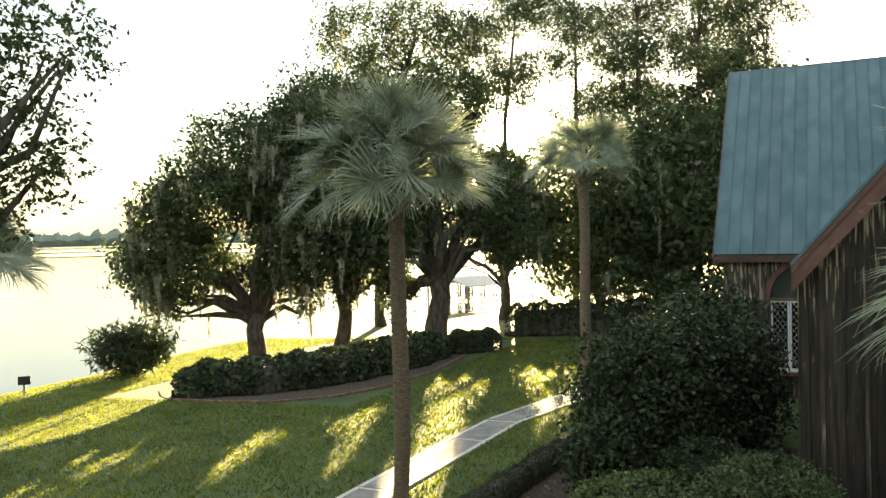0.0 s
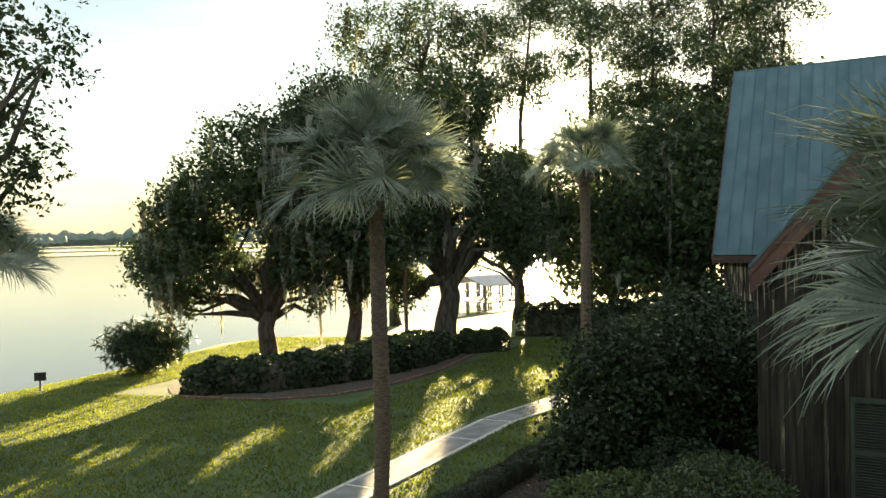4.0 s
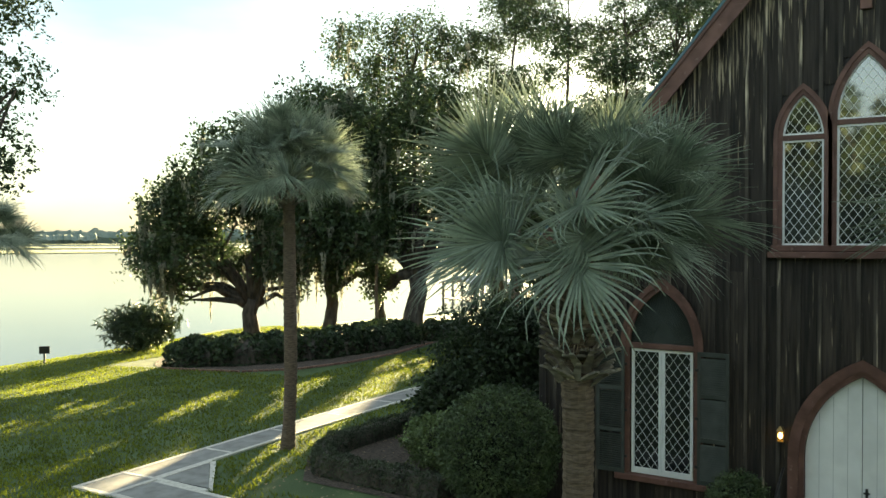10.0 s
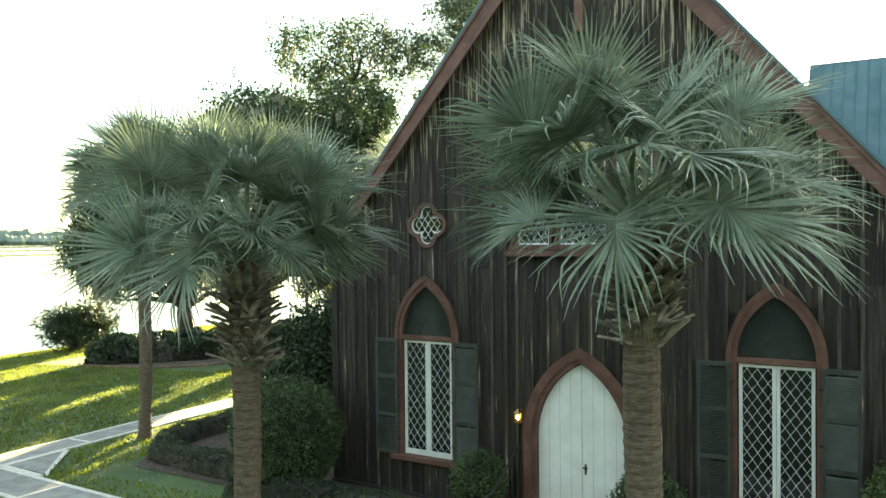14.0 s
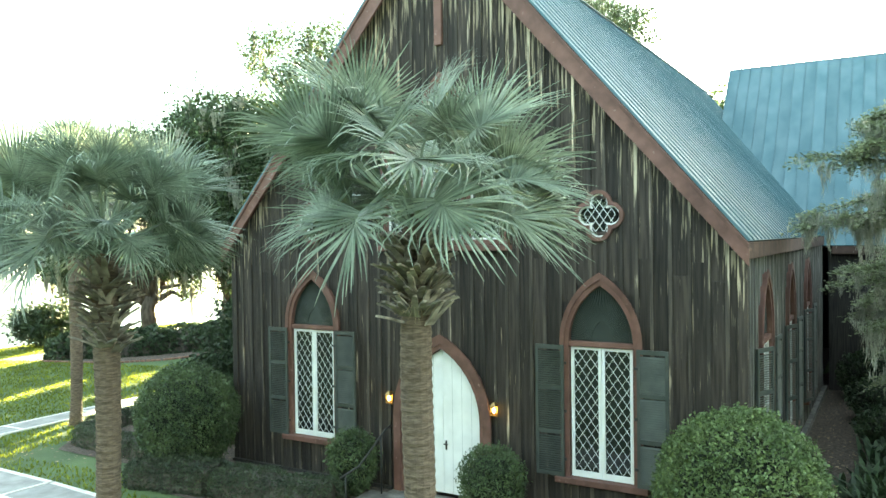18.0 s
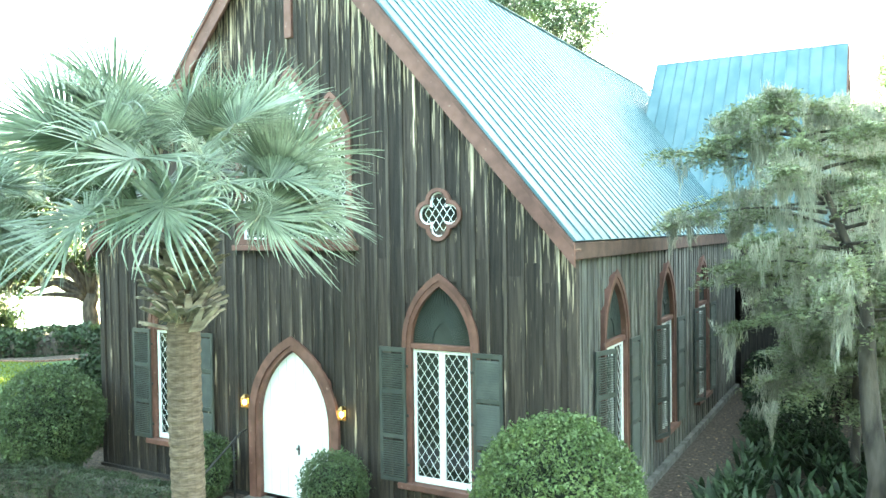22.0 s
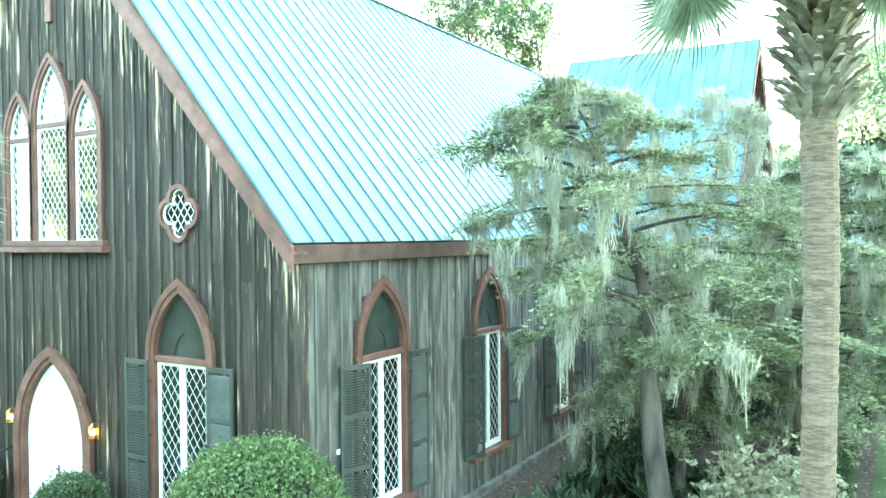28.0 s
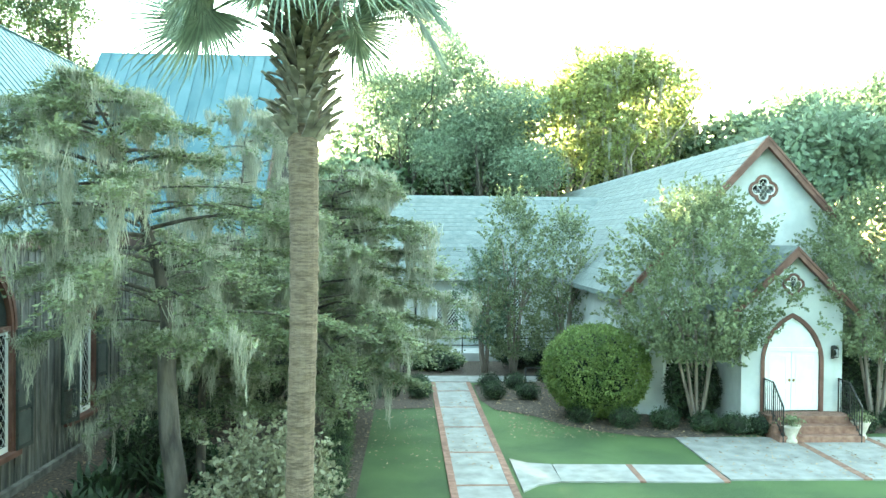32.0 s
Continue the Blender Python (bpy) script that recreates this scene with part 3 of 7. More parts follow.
def church_window(m, ajar=(0.0, 0.0), label="tall pointed church window with white diamond-paned casements and green shutters"):
    """A pair of latticed casements under a fan-slatted arch, in a brown frame with a sill; u = 0 is its middle."""
    win = thing("window", m, label, "window", "church windows")
    inner, outer = ring_outline(0.61, 1.14, 3.66, 1.06), ring_outline(0.75, 1.14, 3.66, 1.25)
    part("frame", band(inner, outer, -0.11, 0.06), TRIM, win, "brown painted moulded frame")
    mid = ring_outline(0.69, 1.14, 3.66, 1.17)
    out2 = ring_outline(0.78, 1.14, 3.66, 1.3)
    part("moulding", band(mid, out2, -0.135, -0.105), TRIM, win)
    part("sill", bevelled(box(bmesh.new(), -0.88, 0.88, -0.19, 0.05, 1.02, 1.135)), TRIM, win)
    part("transom", bevelled(box(bmesh.new(), -0.62, 0.62, -0.09, 0.05, 3.58, 3.68)), TRIM, win)
    # fan of slats in the arch
    panel = part("arch_panel", solid([(-0.62, 3.68)] + ogive(0.62, 3.68, 1.04) + [(0.62, 3.68)][:0], 0.02, 0.05), ARCH_PANEL, win, "dark green fan-shaped louvre")
    arch = ogive(0.61, 3.69, 1.02, 14)
    fan = bmesh.new()
    for i in range(1, len(arch)):
        for k in range(2):
            (ax, az), (bx, bz) = arch[i - 1], arch[i]
            x, z = ax + (bx - ax) * (k + 0.5) / 2, az + (bz - az) * (k + 0.5) / 2
            dx, dz = x, z - 3.72
            ln = math.hypot(dx, dz)
            ux, uz = dx / ln, dz / ln
            sx, sz = ln * 0.35 * ux, 3.72 + ln * 0.35 * uz
            px, pz = -uz * 0.007, ux * 0.007
            v = [fan.verts.new(c) for c in ((sx - px, 0.0, sz - pz), (x - px * 1.6, -0.012, z - pz * 1.6), (x + px * 1.6, -0.012, z + pz * 1.6), (sx + px, 0.0, sz + pz))]
            v2 = [fan.verts.new((c.co.x, 0.03, c.co.z)) for c in v]
            fan.faces.new(v)
            for a in range(4):
                fan.faces.new((v[a], v2[a], v2[(a + 1) % 4], v[(a + 1) % 4]))
    part("fan_slats", fan, ARCH_PANEL, panel)
    for side in (-1, 1):
        a, b = (side * 0.585, side * 0.005) if side < 0 else (0.005, 0.585)
        case = part("casement", band([(a + 0.055, 1.26), (a + 0.055, 3.52), (b - 0.055, 3.52), (b - 0.055, 1.26)], [(a, 1.15), (a, 3.57), (b, 3.57), (b, 1.15)], -0.045, 0.0, True), WHITE, win, "white painted casement")
        poly = [(a + 0.055, 1.26), (b - 0.055, 1.26), (b - 0.055, 3.52), (a + 0.055, 3.52)]
        part("lattice", lattice(poly, 0.165, 0.235, -0.019, -0.013, 0.0066), WHITE, case)
        part("pane", solid(poly, -0.012, -0.006), GLASS, case, "dark leaded glass")
    for side in (-1, 1):
        hinge = pose(0.69, -0.145, 1.14, 0, 0, ajar[1])
        if side < 0:
            hinge = pose(-0.69, -0.18, 1.14, 0, 0, 180) if ajar[0] >= 0 else pose(-0.64, -0.3, 1.14, 0, 0, 180 + ajar[0])
        sh = part("shutter", shutter_meshes[0], SHUTTER, win, "dark green louvred shutter, open", hinge)
        part("slats", shutter_meshes[1], SLAT, sh)
        pins = bmesh.new()
        for z in (0.3, 1.2, 2.1):
            box(pins, -0.04, 0.03, -0.052, -0.035, z, z + 0.05)
        part("hinge", pins, IRON, sh)
        if side < 0 and ajar[0] < -20:
            part("latch", bevelled(box(bmesh.new(), 0.52, 0.62, -0.075, -0.04, 1.1, 1.18), 0.01), WHITE, sh, "white shutter latch")
    return win


FACE = pose(0, 0, 0)
EAST = pose(HALF, 0, 0, 0, 0, 90)
WEST = pose(-HALF, 0, 0, 0, 0, -90)
LOW = [Opening(u, 0.72, 1.1, 3.66, 1.19) for u in (-3.38, 3.38)]
DOOR = Opening(0, 1.02, 0.3, 1.85, 1.62)
TRI_U = 0.05
TRI = [Opening(TRI_U, 0.55, 5.5, 7.75, 1.14), Opening(TRI_U - 0.99, 0.42, 5.5, 7.45, 0.82), Opening(TRI_U + 0.99, 0.42, 5.5, 7.45, 0.82)]
FOIL = [Round(u, 6.0, 0.3) for u in (-3.36, 3.36)]
FRONT_OPEN = LOW + [DOOR] + TRI + FOIL
front = wall("wall_south", -HALF, HALF, 0.0, nave_top, FRONT_OPEN, FACE, "gable front of weathered dark brown boards and battens")
EAST_U = (1.95, 5.85, 9.85)
EAST_OPEN = [Opening(u, 0.72, 1.1, 3.66, 1.19) for u in EAST_U]
flat = lambda u: 5.42
east = wall("wall_east", 0.22, TR_Y0, 0.0, flat, EAST_OPEN, EAST, "long side wall of grey-brown boards and battens")
west = wall("wall_west", -TR_Y0, -0.22, 0.0, flat, [], WEST, "long side wall of dark boards and battens", step=0.5)
# transepts
W_OPEN = [Opening(-6.7, 0.72, 1.1, 3.66, 1.19)]
tr_sw = wall("wall_transept", -TR_X, -HALF - 0.22, 0.0, flat, W_OPEN, pose(0, TR_Y0, 0), "dark boarded transept wall with a latticed window")
tr_se = wall("wall_transept", HALF + 0.22, TR_X, 0.0, flat, [], pose(0, TR_Y0, 0), "dark boarded transept wall", step=0.5)
tr_n = wall("wall_north", -TR_X, TR_X, 0.0, flat, [], pose(0, TR_Y1 - 0.22, 0), "dark boarded rear wall", step=0.5)
tr_e = wall("wall_transept", TR_Y0, TR_Y1, 0.0, gable_top, [], pose(TR_X, 0, 0, 0, 0, 90), "gable end of dark boards", step=0.12)
tr_w = wall("wall_transept", -TR_Y1, -TR_Y0, 0.0, lambda u: gable_top(-u), [], pose(-TR_X, 0, 0, 0, 0, -90), "gable end of dark boards", step=0.12)
tagged(part("floor", box(bmesh.new(), -HALF + 0.23, HALF - 0.23, 0.23, TR_Y1 - 0.3, 0.05, 0.3), BOARD_BACK, None), "dark wooden church floor", "floor", kind="structure")

for u in (-3.38, 3.38):
    church_window(FACE @ pose(u, 0, 0))
for u, ajar in zip(EAST_U, ((-21, -3), (-18, -5), (-18, -4))):
    church_window(EAST @ pose(u, 0, 0), ajar)
church_window(pose(-6.7, TR_Y0, 0))

# the front doors
door = thing("door_1", FACE, "closed white pointed double door in a brown frame", "door", kind="structure")
part("door_frame", band(ring_outline(0.89, 0.3, 1.9, 1.47), ring_outline(1.1, 0.3, 1.9, 1.7), -0.13, 0.08), TRIM, door, "brown moulded pointed frame")
part("moulding", band(ring_outline(0.98, 0.3, 1.9, 1.57), ring_outline(1.15, 0.3, 1.9, 1.76), -0.165, -0.125), TRIM, door)
half_arch = ogive(0.88, 1.9, 1.45, 12)
half_arch = half_arch[len(half_arch) // 2:]
for side in (-1, 1):
    pts = [(side * 0.005, 0.38)] + [(side * 0.005, half_arch[0][1] - 0.01)] + [(side * x, z) for x, z in half_arch[1:]] + [(side * 0.88, 0.38)]
    leaf = part("door_leaf", solid(pts, -0.03, 0.03), WHITE, door)
    for k in range(3):
        x = side * (0.22 + 0.22 * k)
        zt = Opening(0, 0.88, 0.38, 1.9, 1.45).top(x) - 0.04
        part("plank_joint", box(bmesh.new(), x - 0.004, x + 0.004, -0.0315, -0.029, 0.4, zt), plain("joint_shadow", (0.45, 0.45, 0.44), 0.7), leaf)
handle = bmesh.new()
box(handle, 0.05, 0.09, -0.05, -0.03, 1.27, 1.47)
box(handle, 0.02, 0.12, -0.075, -0.05, 1.38, 1.41)
part("door_handle", bevelled(handle, 0.006), IRON, door, "black iron handle")
part("threshold", box(bmesh.new(), -1.2, 1.2, -0.35, 0.1, 0.22, 0.3), STONE, door)
tagged(part("door_step", bevelled(box(bmesh.new(), -1.6, 1.6, -1.1, -0.36, 0.1, 0.3), 0.015), STONE, None), "worn stone step before the church door", "step", kind="structure")


def lancet(parent, u, w, z0, spring, rise, bar):
    f_in, f_out = ring_outline(w, z0, spring, rise), ring_outline(w + 0.12, z0, spring, rise + 0.17)
    part("frame", band(shift(f_in, u), shift(f_out, u), -0.1, 0.08), TRIM, parent)
    part("moulding", band(shift(ring_outline(w + 0.07, z0, spring, rise + 0.1), u), shift(ring_outline(w + 0.145, z0, spring, rise + 0.2), u), -0.125, -0.095), TRIM, parent)
    part("transom", box(bmesh.new(), u - w, u + w, -0.07, 0.03, bar, bar + 0.09), TRIM, parent)
    low = [(u - w, z0), (u + w, z0), (u + w, bar), (u - w, bar)]
    high = shift([(w, bar + 0.09)] + [p for p in ogive(w, spring, rise)[::-1] if p[1] > bar + 0.1] + [(-w, bar + 0.09)], u)
    for poly in (low, high):
        cx, cz = sum(a for a, _ in poly) / len(poly), sum(b for _, b in poly) / len(poly)
        small = [(cx + (x - cx) * (1 - 0.035 / w), cz + (z - cz) * (1 - 0.035 / max(0.3, max(b for _, b in poly) - cz))) for x, z in poly]
        sash = part("sash", band(small, poly, -0.05, -0.0, True), WHITE, parent, "white painted sash")
        part("lattice", lattice(small, 0.142, 0.2, -0.026, -0.018, 0.0075), WHITE, sash)
        part("pane", solid(small, -0.016, -0.008), STORM_GLASS, sash, "glass mirroring the pale sky")


triple = thing("triple_window", FACE, "group of three pointed brown-framed lancets with white diamond lattice", "window")
lancet(triple, TRI_U, 0.46, 5.58, 7.75, 1.05, 7.64)
lancet(triple, TRI_U - 0.99, 0.33, 5.58, 7.45, 0.75, 7.42)
lancet(triple, TRI_U + 0.99, 0.33, 5.58, 7.45, 0.75, 7.42)
part("sill", bevelled(box(bmesh.new(), TRI_U - 1.55, TRI_U + 1.55, -0.2, 0.05, 5.36, 5.47), 0.012), TRIM, triple)
part("apron", bevelled(box(bmesh.new(), TRI_U - 1.5, TRI_U + 1.5, -0.13, 0.05, 5.475, 5.585), 0.012), TRIM, triple)


def quatrefoil(parent, r, lobes=4, wide=0.07, y0=-0.09):
    """A four-lobed ring with its lattice."""
    def line(extra):
        out = []
        size = r * 0.45 + extra
        half = radians(45) + math.asin(min(0.98, r * 0.55 / (size * math.sqrt(2))))
        for i in range(lobes):
            c = math.pi / 2 * i
            cx, cz = r * 0.55 * math.cos(c), r * 0.55 * math.sin(c)
            for k in range(-6, 7):
                a = c + k / 6.02 * half
                out.append((cx + size * math.cos(a), cz + size * math.sin(a)))
        return out
    part("frame", band(line(0), line(wide), y0, 0.06, True), TRIM, parent)
    part("sash", band(line(-0.03), line(0.004), -0.03, 0.004, True), WHITE, parent)
    part("pane", solid(line(0.012), 0.0, 0.01), GLASS, parent)
    octagon = [(r * 0.8 * math.cos((a + 0.5) * math.pi / 4), r * 0.8 * math.sin((a + 0.5) * math.pi / 4)) for a in range(8)]
    part("lattice", lattice(octagon, 0.15, 0.21, -0.014, -0.004, 0.0085), WHITE, parent)


for u in (-3.36, 3.36):
    q = thing("quatrefoil_window", FACE @ pose(u, 0, 6.0), "small four-lobed window with brown frame and white lattice", "window", "quatrefoil windows")
    quatrefoil(q, 0.4)
vent = thing("gable_vent", FACE, "narrow upright louvre high in the gable", "vent")
part("louvre", bevelled(box(bmesh.new(), -0.08, 0.1, -0.09, 0.02, 9.55, 10.9), 0.01), TRIM, vent)

# roofs: sloping sheets of metal with standing seams
def slope(name, owner_label, eave, ridge, along, length, panels, seed):
    """A roof slope from its eave to its ridge, both given at their near end; it runs along a unit way."""
    owner = thing(name, pose(0, 0, 0), owner_label, "roof", kind="structure")
    e, r, d = Vector(eave), Vector(ridge), Vector(along)
    up = (r - e)
    n = d.cross(up).normalized()
    if n.z < 0:
        n = -n
    w = length / panels
    bm = bmesh.new()
    def slab(a, b, lo, hi):
        v = [bm.verts.new(d * x + up * t + n * h) for h in (lo, hi) for x, t in ((a, 0), (b, 0), (b, 1), (a, 1))]
        for f in ((0, 3, 2, 1), (4, 5, 6, 7), (0, 1, 5, 4), (1, 2, 6, 5), (2, 3, 7, 6), (3, 0, 4, 7)):
            bm.faces.new([v[i] for i in f])
    slab(0, w - 0.004, 0, 0.02)
    slab(0, 0.02, 0.02, 0.046)
    bmesh.ops.recalc_face_normals(bm, faces=bm.faces)
    me = bpy.data.meshes.new("roof_panel")
    bm.to_mesh(me)
    bm.free()
    me.materials.append(METAL_ROOF)
    for i in range(panels):
        part("roof_panel", me, METAL_ROOF, owner, "", Matrix.Translation(e + d * (w * i)))
    bm = bmesh.new()
    v = [bm.verts.new(c) for c in (e - n * 0.005, e + d * length - n * 0.005, r + d * length - n * 0.005, r - n * 0.005, e - n * 0.09, e + d * length - n * 0.09, r + d * length - n * 0.09, r - n * 0.09)]
    for f in ((0, 1, 2, 3), (4, 7, 6, 5), (0, 4, 5, 1), (1, 5, 6, 2), (2, 6, 7, 3), (3, 7, 4, 0)):
        bm.faces.new([v[i] for i in f])
    bmesh.ops.recalc_face_normals(bm, faces=bm.faces)
    part("roof_deck", bm, BOARD_BACK, owner)
    return owner


FRONT_Y = -0.32
eave_z = RIDGE - PITCH * EAVE_X
slope("roof_nave", "blue-grey standing-seam metal roof", (EAVE_X, FRONT_Y, eave_z), (0, FRONT_Y, RIDGE), (0, 1, 0), 26.4, 58, 1)
slope("roof_nave", "blue-grey standing-seam metal roof", (-EAVE_X, FRONT_Y, eave_z), (0, FRONT_Y, RIDGE), (0, 1, 0), 26.4, 58, 2)
tr_eave = RIDGE - 0.02 - TR_PITCH * (TR_MID - TR_Y0 + 0.35)
for sx, x0 in ((1, 2.0), (-1, -TR_X - 0.3)):
    slope("roof_transept", "blue-grey standing-seam metal transept roof", (x0, TR_Y0 - 0.35, tr_eave), (x0, TR_MID, RIDGE - 0.02), (1, 0, 0), TR_X - 1.7, 17, 3)
    slope("roof_transept", "blue-grey standing-seam metal transept roof", (x0, TR_Y1 + 0.35, tr_eave), (x0, TR_MID, RIDGE - 0.02), (1, 0, 0), TR_X - 1.7, 17, 4)

cap = bmesh.new()
box(cap, -0.12, 0.12, FRONT_Y, 26, RIDGE - 0.02, RIDGE + 0.025)
part("ridge_cap", bevelled(cap, 0.02), METAL_ROOF, None)
tagged(bpy.data.objects["ridge_cap"], "metal ridge capping along the roof", "ridge cap", kind="structure")


def barge(m, half, pitch, top, deep, name="bargeboard"):
    """Brown boards under the roof's edge on a gable; local x runs along the gable, -y is outside."""
    owner = thing(name, m, "brown painted bargeboards under the gable roof edge", "bargeboard", kind="structure")
    for side in (-1, 1):
        pts = [(0, top), (side * half, top - pitch * half), (side * half, top - pitch * half - deep), (0, top - deep * math.sqrt(1 + pitch * pitch))]
        part("bargeboard", solid(pts, 0.0, 0.05), TRIM, owner)
        low = [(0, top - 0.02), (side * (half - 0.0), top - pitch * half - 0.02), (side * half, top - pitch * half - 0.1), (0, top - 0.1)]
        part("edge_moulding", solid(low, -0.03, -0.001), TRIM, owner)
        soffit = [(0, top - 0.1 * math.sqrt(1 + pitch * pitch)), (side * half, top - pitch * half - 0.1), (side * half, top - pitch * half - 0.13), (0, top - 0.13 * math.sqrt(1 + pitch * pitch) - 0.01)]
        part("soffit", solid(soffit, 0.051, 0.33), TRIM, owner)
    return owner


barge(pose(0, FRONT_Y - 0.01, 0), EAVE_X + 0.01, PITCH, RIDGE - 0.02, 0.38)
barge(pose(TR_X + 0.32, TR_MID, 0, 0, 0, 90), TR_MID - TR_Y0 + 0.36, TR_PITCH, RIDGE - 0.04, 0.3)
barge(pose(-TR_X - 0.32, TR_MID, 0, 0, 0, -90), TR_MID - TR_Y0 + 0.36, TR_PITCH, RIDGE - 0.04, 0.3)
for side in (-1, 1):
    bm = box(bmesh.new(), side * 5.9 if side > 0 else -EAVE_X, EAVE_X if side > 0 else -5.9, FRONT_Y + 0.06, TR_Y0 - 0.4, eave_z - 0.3, eave_z - 0.02)
    tagged(part("fascia", bevelled(bm, 0.012), EAVE, None), "brown boxed eave along the nave roof", "eaves", kind="structure")
    bm = box(bmesh.new(), side * 6.2 if side > 0 else -TR_X - 0.3, TR_X + 0.3 if side > 0 else -6.2, TR_Y0 - 0.34, TR_Y0 - 0.03, tr_eave - 0.28, tr_eave - 0.02)
    tagged(part("fascia", bevelled(bm, 0.012), EAVE, None), "brown boxed eave along the transept roof", "eaves", kind="structure")
tagged(part("baseboard", box(bmesh.new(), HALF + 0.03, HALF + 0.17, -0.05, TR_Y0 - 0.05, 0.0, 0.42), STONE, None), "pale rough foundation under the side wall", "foundation", kind="structure")
tagged(part("baseboard", box(bmesh.new(), -HALF - 0.06, -1.25, -0.12, -0.06, 0.0, 0.34), BOARD_BACK, None), "dark skirting board along the church front", "baseboard", kind="structure")
tagged(part("baseboard", box(bmesh.new(), 1.25, HALF + 0.17, -0.12, -0.06, 0.0, 0.34), BOARD_BACK, None), "dark skirting board along the church front", "baseboard", kind="structure")
for x in (-HALF, HALF):
    bm = box(bmesh.new(), x - 0.1 if x > 0 else x - 0.06, x + 0.06 if x > 0 else x + 0.1, -0.065, 0.1, 0.3, 5.3)
    tagged(part("corner_board", bevelled(bm, 0.01), BOARD, None), "grey upright corner board", "corner board", kind="structure")


def lantern(m, lit=True):
    metal = BRASS if lit else IRON
    lamp = thing("wall_lantern", m, "lit brass wall lantern with warm yellow glass" if lit else "unlit black iron wall lantern on the white porch", "lantern", "door lanterns")
    part("backplate", bevelled(box(bmesh.new(), -0.05, 0.05, -0.05, -0.03, -0.2, 0.16), 0.005), metal, lamp)
    part("arm", box(bmesh.new(), -0.012, 0.012, -0.16, -0.04, 0.15, 0.175), metal, lamp)
    cage = bmesh.new()
    for sx in (-1, 1):
        for sy in (-1, 1):
            box(cage, sx * 0.06 - 0.007, sx * 0.06 + 0.007, -0.15 + sy * 0.06 - 0.007, -0.15 + sy * 0.06 + 0.007, -0.13, 0.09)
    box(cage, -0.07, 0.07, -0.22, -0.08, -0.145, -0.13)
    part("cage", cage, metal, lamp)
    bm = bmesh.new()
    bmesh.ops.create_cone(bm, cap_ends=True, segments=4, radius1=0.115, radius2=0.02, depth=0.1, matrix=pose(0, -0.15, 0.14, 0, 0, 45))
    part("hood", bm, metal, lamp)
    bm = bmesh.new()
    bmesh.ops.create_uvsphere(bm, u_segments=10, v_segments=8, radius=0.05, matrix=pose(0, -0.15, -0.02) @ Matrix.Diagonal((1, 1, 1.5, 1)))
    part("bulb", bm, LAMP_GLOW if lit else GLASS, lamp, "glowing warm bulb" if lit else "")
    return lamp


lantern(pose(-1.27, -0.02, 2.24) @ Matrix.Scale(0.78, 4))
lantern(pose(1.22, -0.02, 2.24) @ Matrix.Scale(0.78, 4))

# handrail beside the step
rail = thing("handrail", pose(0, 0, 0), "slim dark metal handrail beside the door step", "handrail")
v, f = tube([(-1.35, -1.75, 0.95), (-1.3, -1.2, 1.05), (-1.22, -0.35, 1.62), (-1.22, -0.16, 1.66)], [0.022] * 4)
part("top_rail", mesh_of("top_rail", v, f, IRON, True), IRON, rail)
for x, y, zt in ((-1.33, -1.6, 0.98), (-1.24, -0.5, 1.52)):
    v, f = tube([(x, y, 0.2), (x, y, zt)], [0.018, 0.018], 6)
    part("post", mesh_of("post", v, f, IRON, True), IRON, rail)

# ---- leaves, moss, limbs ----
def leaf_quads(centres, size, rng, aim=None, wide=0.5, size_vary=0.4):
    """Small rhombic leaves, bent a little, round the given centres."""
    n = len(centres)
    d = rng.normal(size=(n, 3))
    if aim is not None:
        d += aim
    d /= np.linalg.norm(d, axis=1)[:, None] + 1e-9
    s = np.cross(d, rng.normal(size=(n, 3)))
    s /= np.linalg.norm(s, axis=1)[:, None] + 1e-9
    ln = size * (1 + size_vary * rng.uniform(-1, 1, n))[:, None]
    nrm = np.cross(d, s)
    a, c = centres - d * ln / 2, centres + d * ln / 2
    b, e = centres + s * ln * wide / 2 + nrm * ln * 0.08, centres - s * ln * wide / 2 + nrm * ln * 0.08
    return np.stack([a, b, c, e], 1)


def blob_points(blobs, n, rng, shell=0.55, rough=0.25):
    """Points in a crown made of ellipsoids (x, y, z, rx, ry, rz), denser near their skins, with an uneven edge."""
    vol = np.array([(b[3] * b[4] * b[5]) ** 0.67 for b in blobs])
    pick = rng.choice(len(blobs), n, p=vol / vol.sum())
    b = np.array(blobs, dtype=float)[pick]
    d = rng.normal(size=(n, 3))
    d /= np.linalg.norm(d, axis=1)[:, None]
    r = shell + (1 - shell) * rng.uniform(0, 1, n) ** 0.6
    wave = np.sin(d[:, 0] * 7 + pick * 1.7) * np.sin(d[:, 1] * 6 + pick) * np.sin(d[:, 2] * 8 + pick * 0.6)
    fine = np.sin(d[:, 0] * 19 + pick) * np.sin(d[:, 1] * 17) * np.sin(d[:, 2] * 21 + pick)
    r = r * (1 + rough * wave + rough * 0.6 * fine)
    return b[:, :3] + d * b[:, 3:] * r[:, None]


def clustered(points, per, spread_by, rng):
    """Tufts of leaves: several leaves close round each point."""
    return (points[:, None, :] + rng.normal(size=(len(points), per, 3)) * spread_by).reshape(-1, 3)


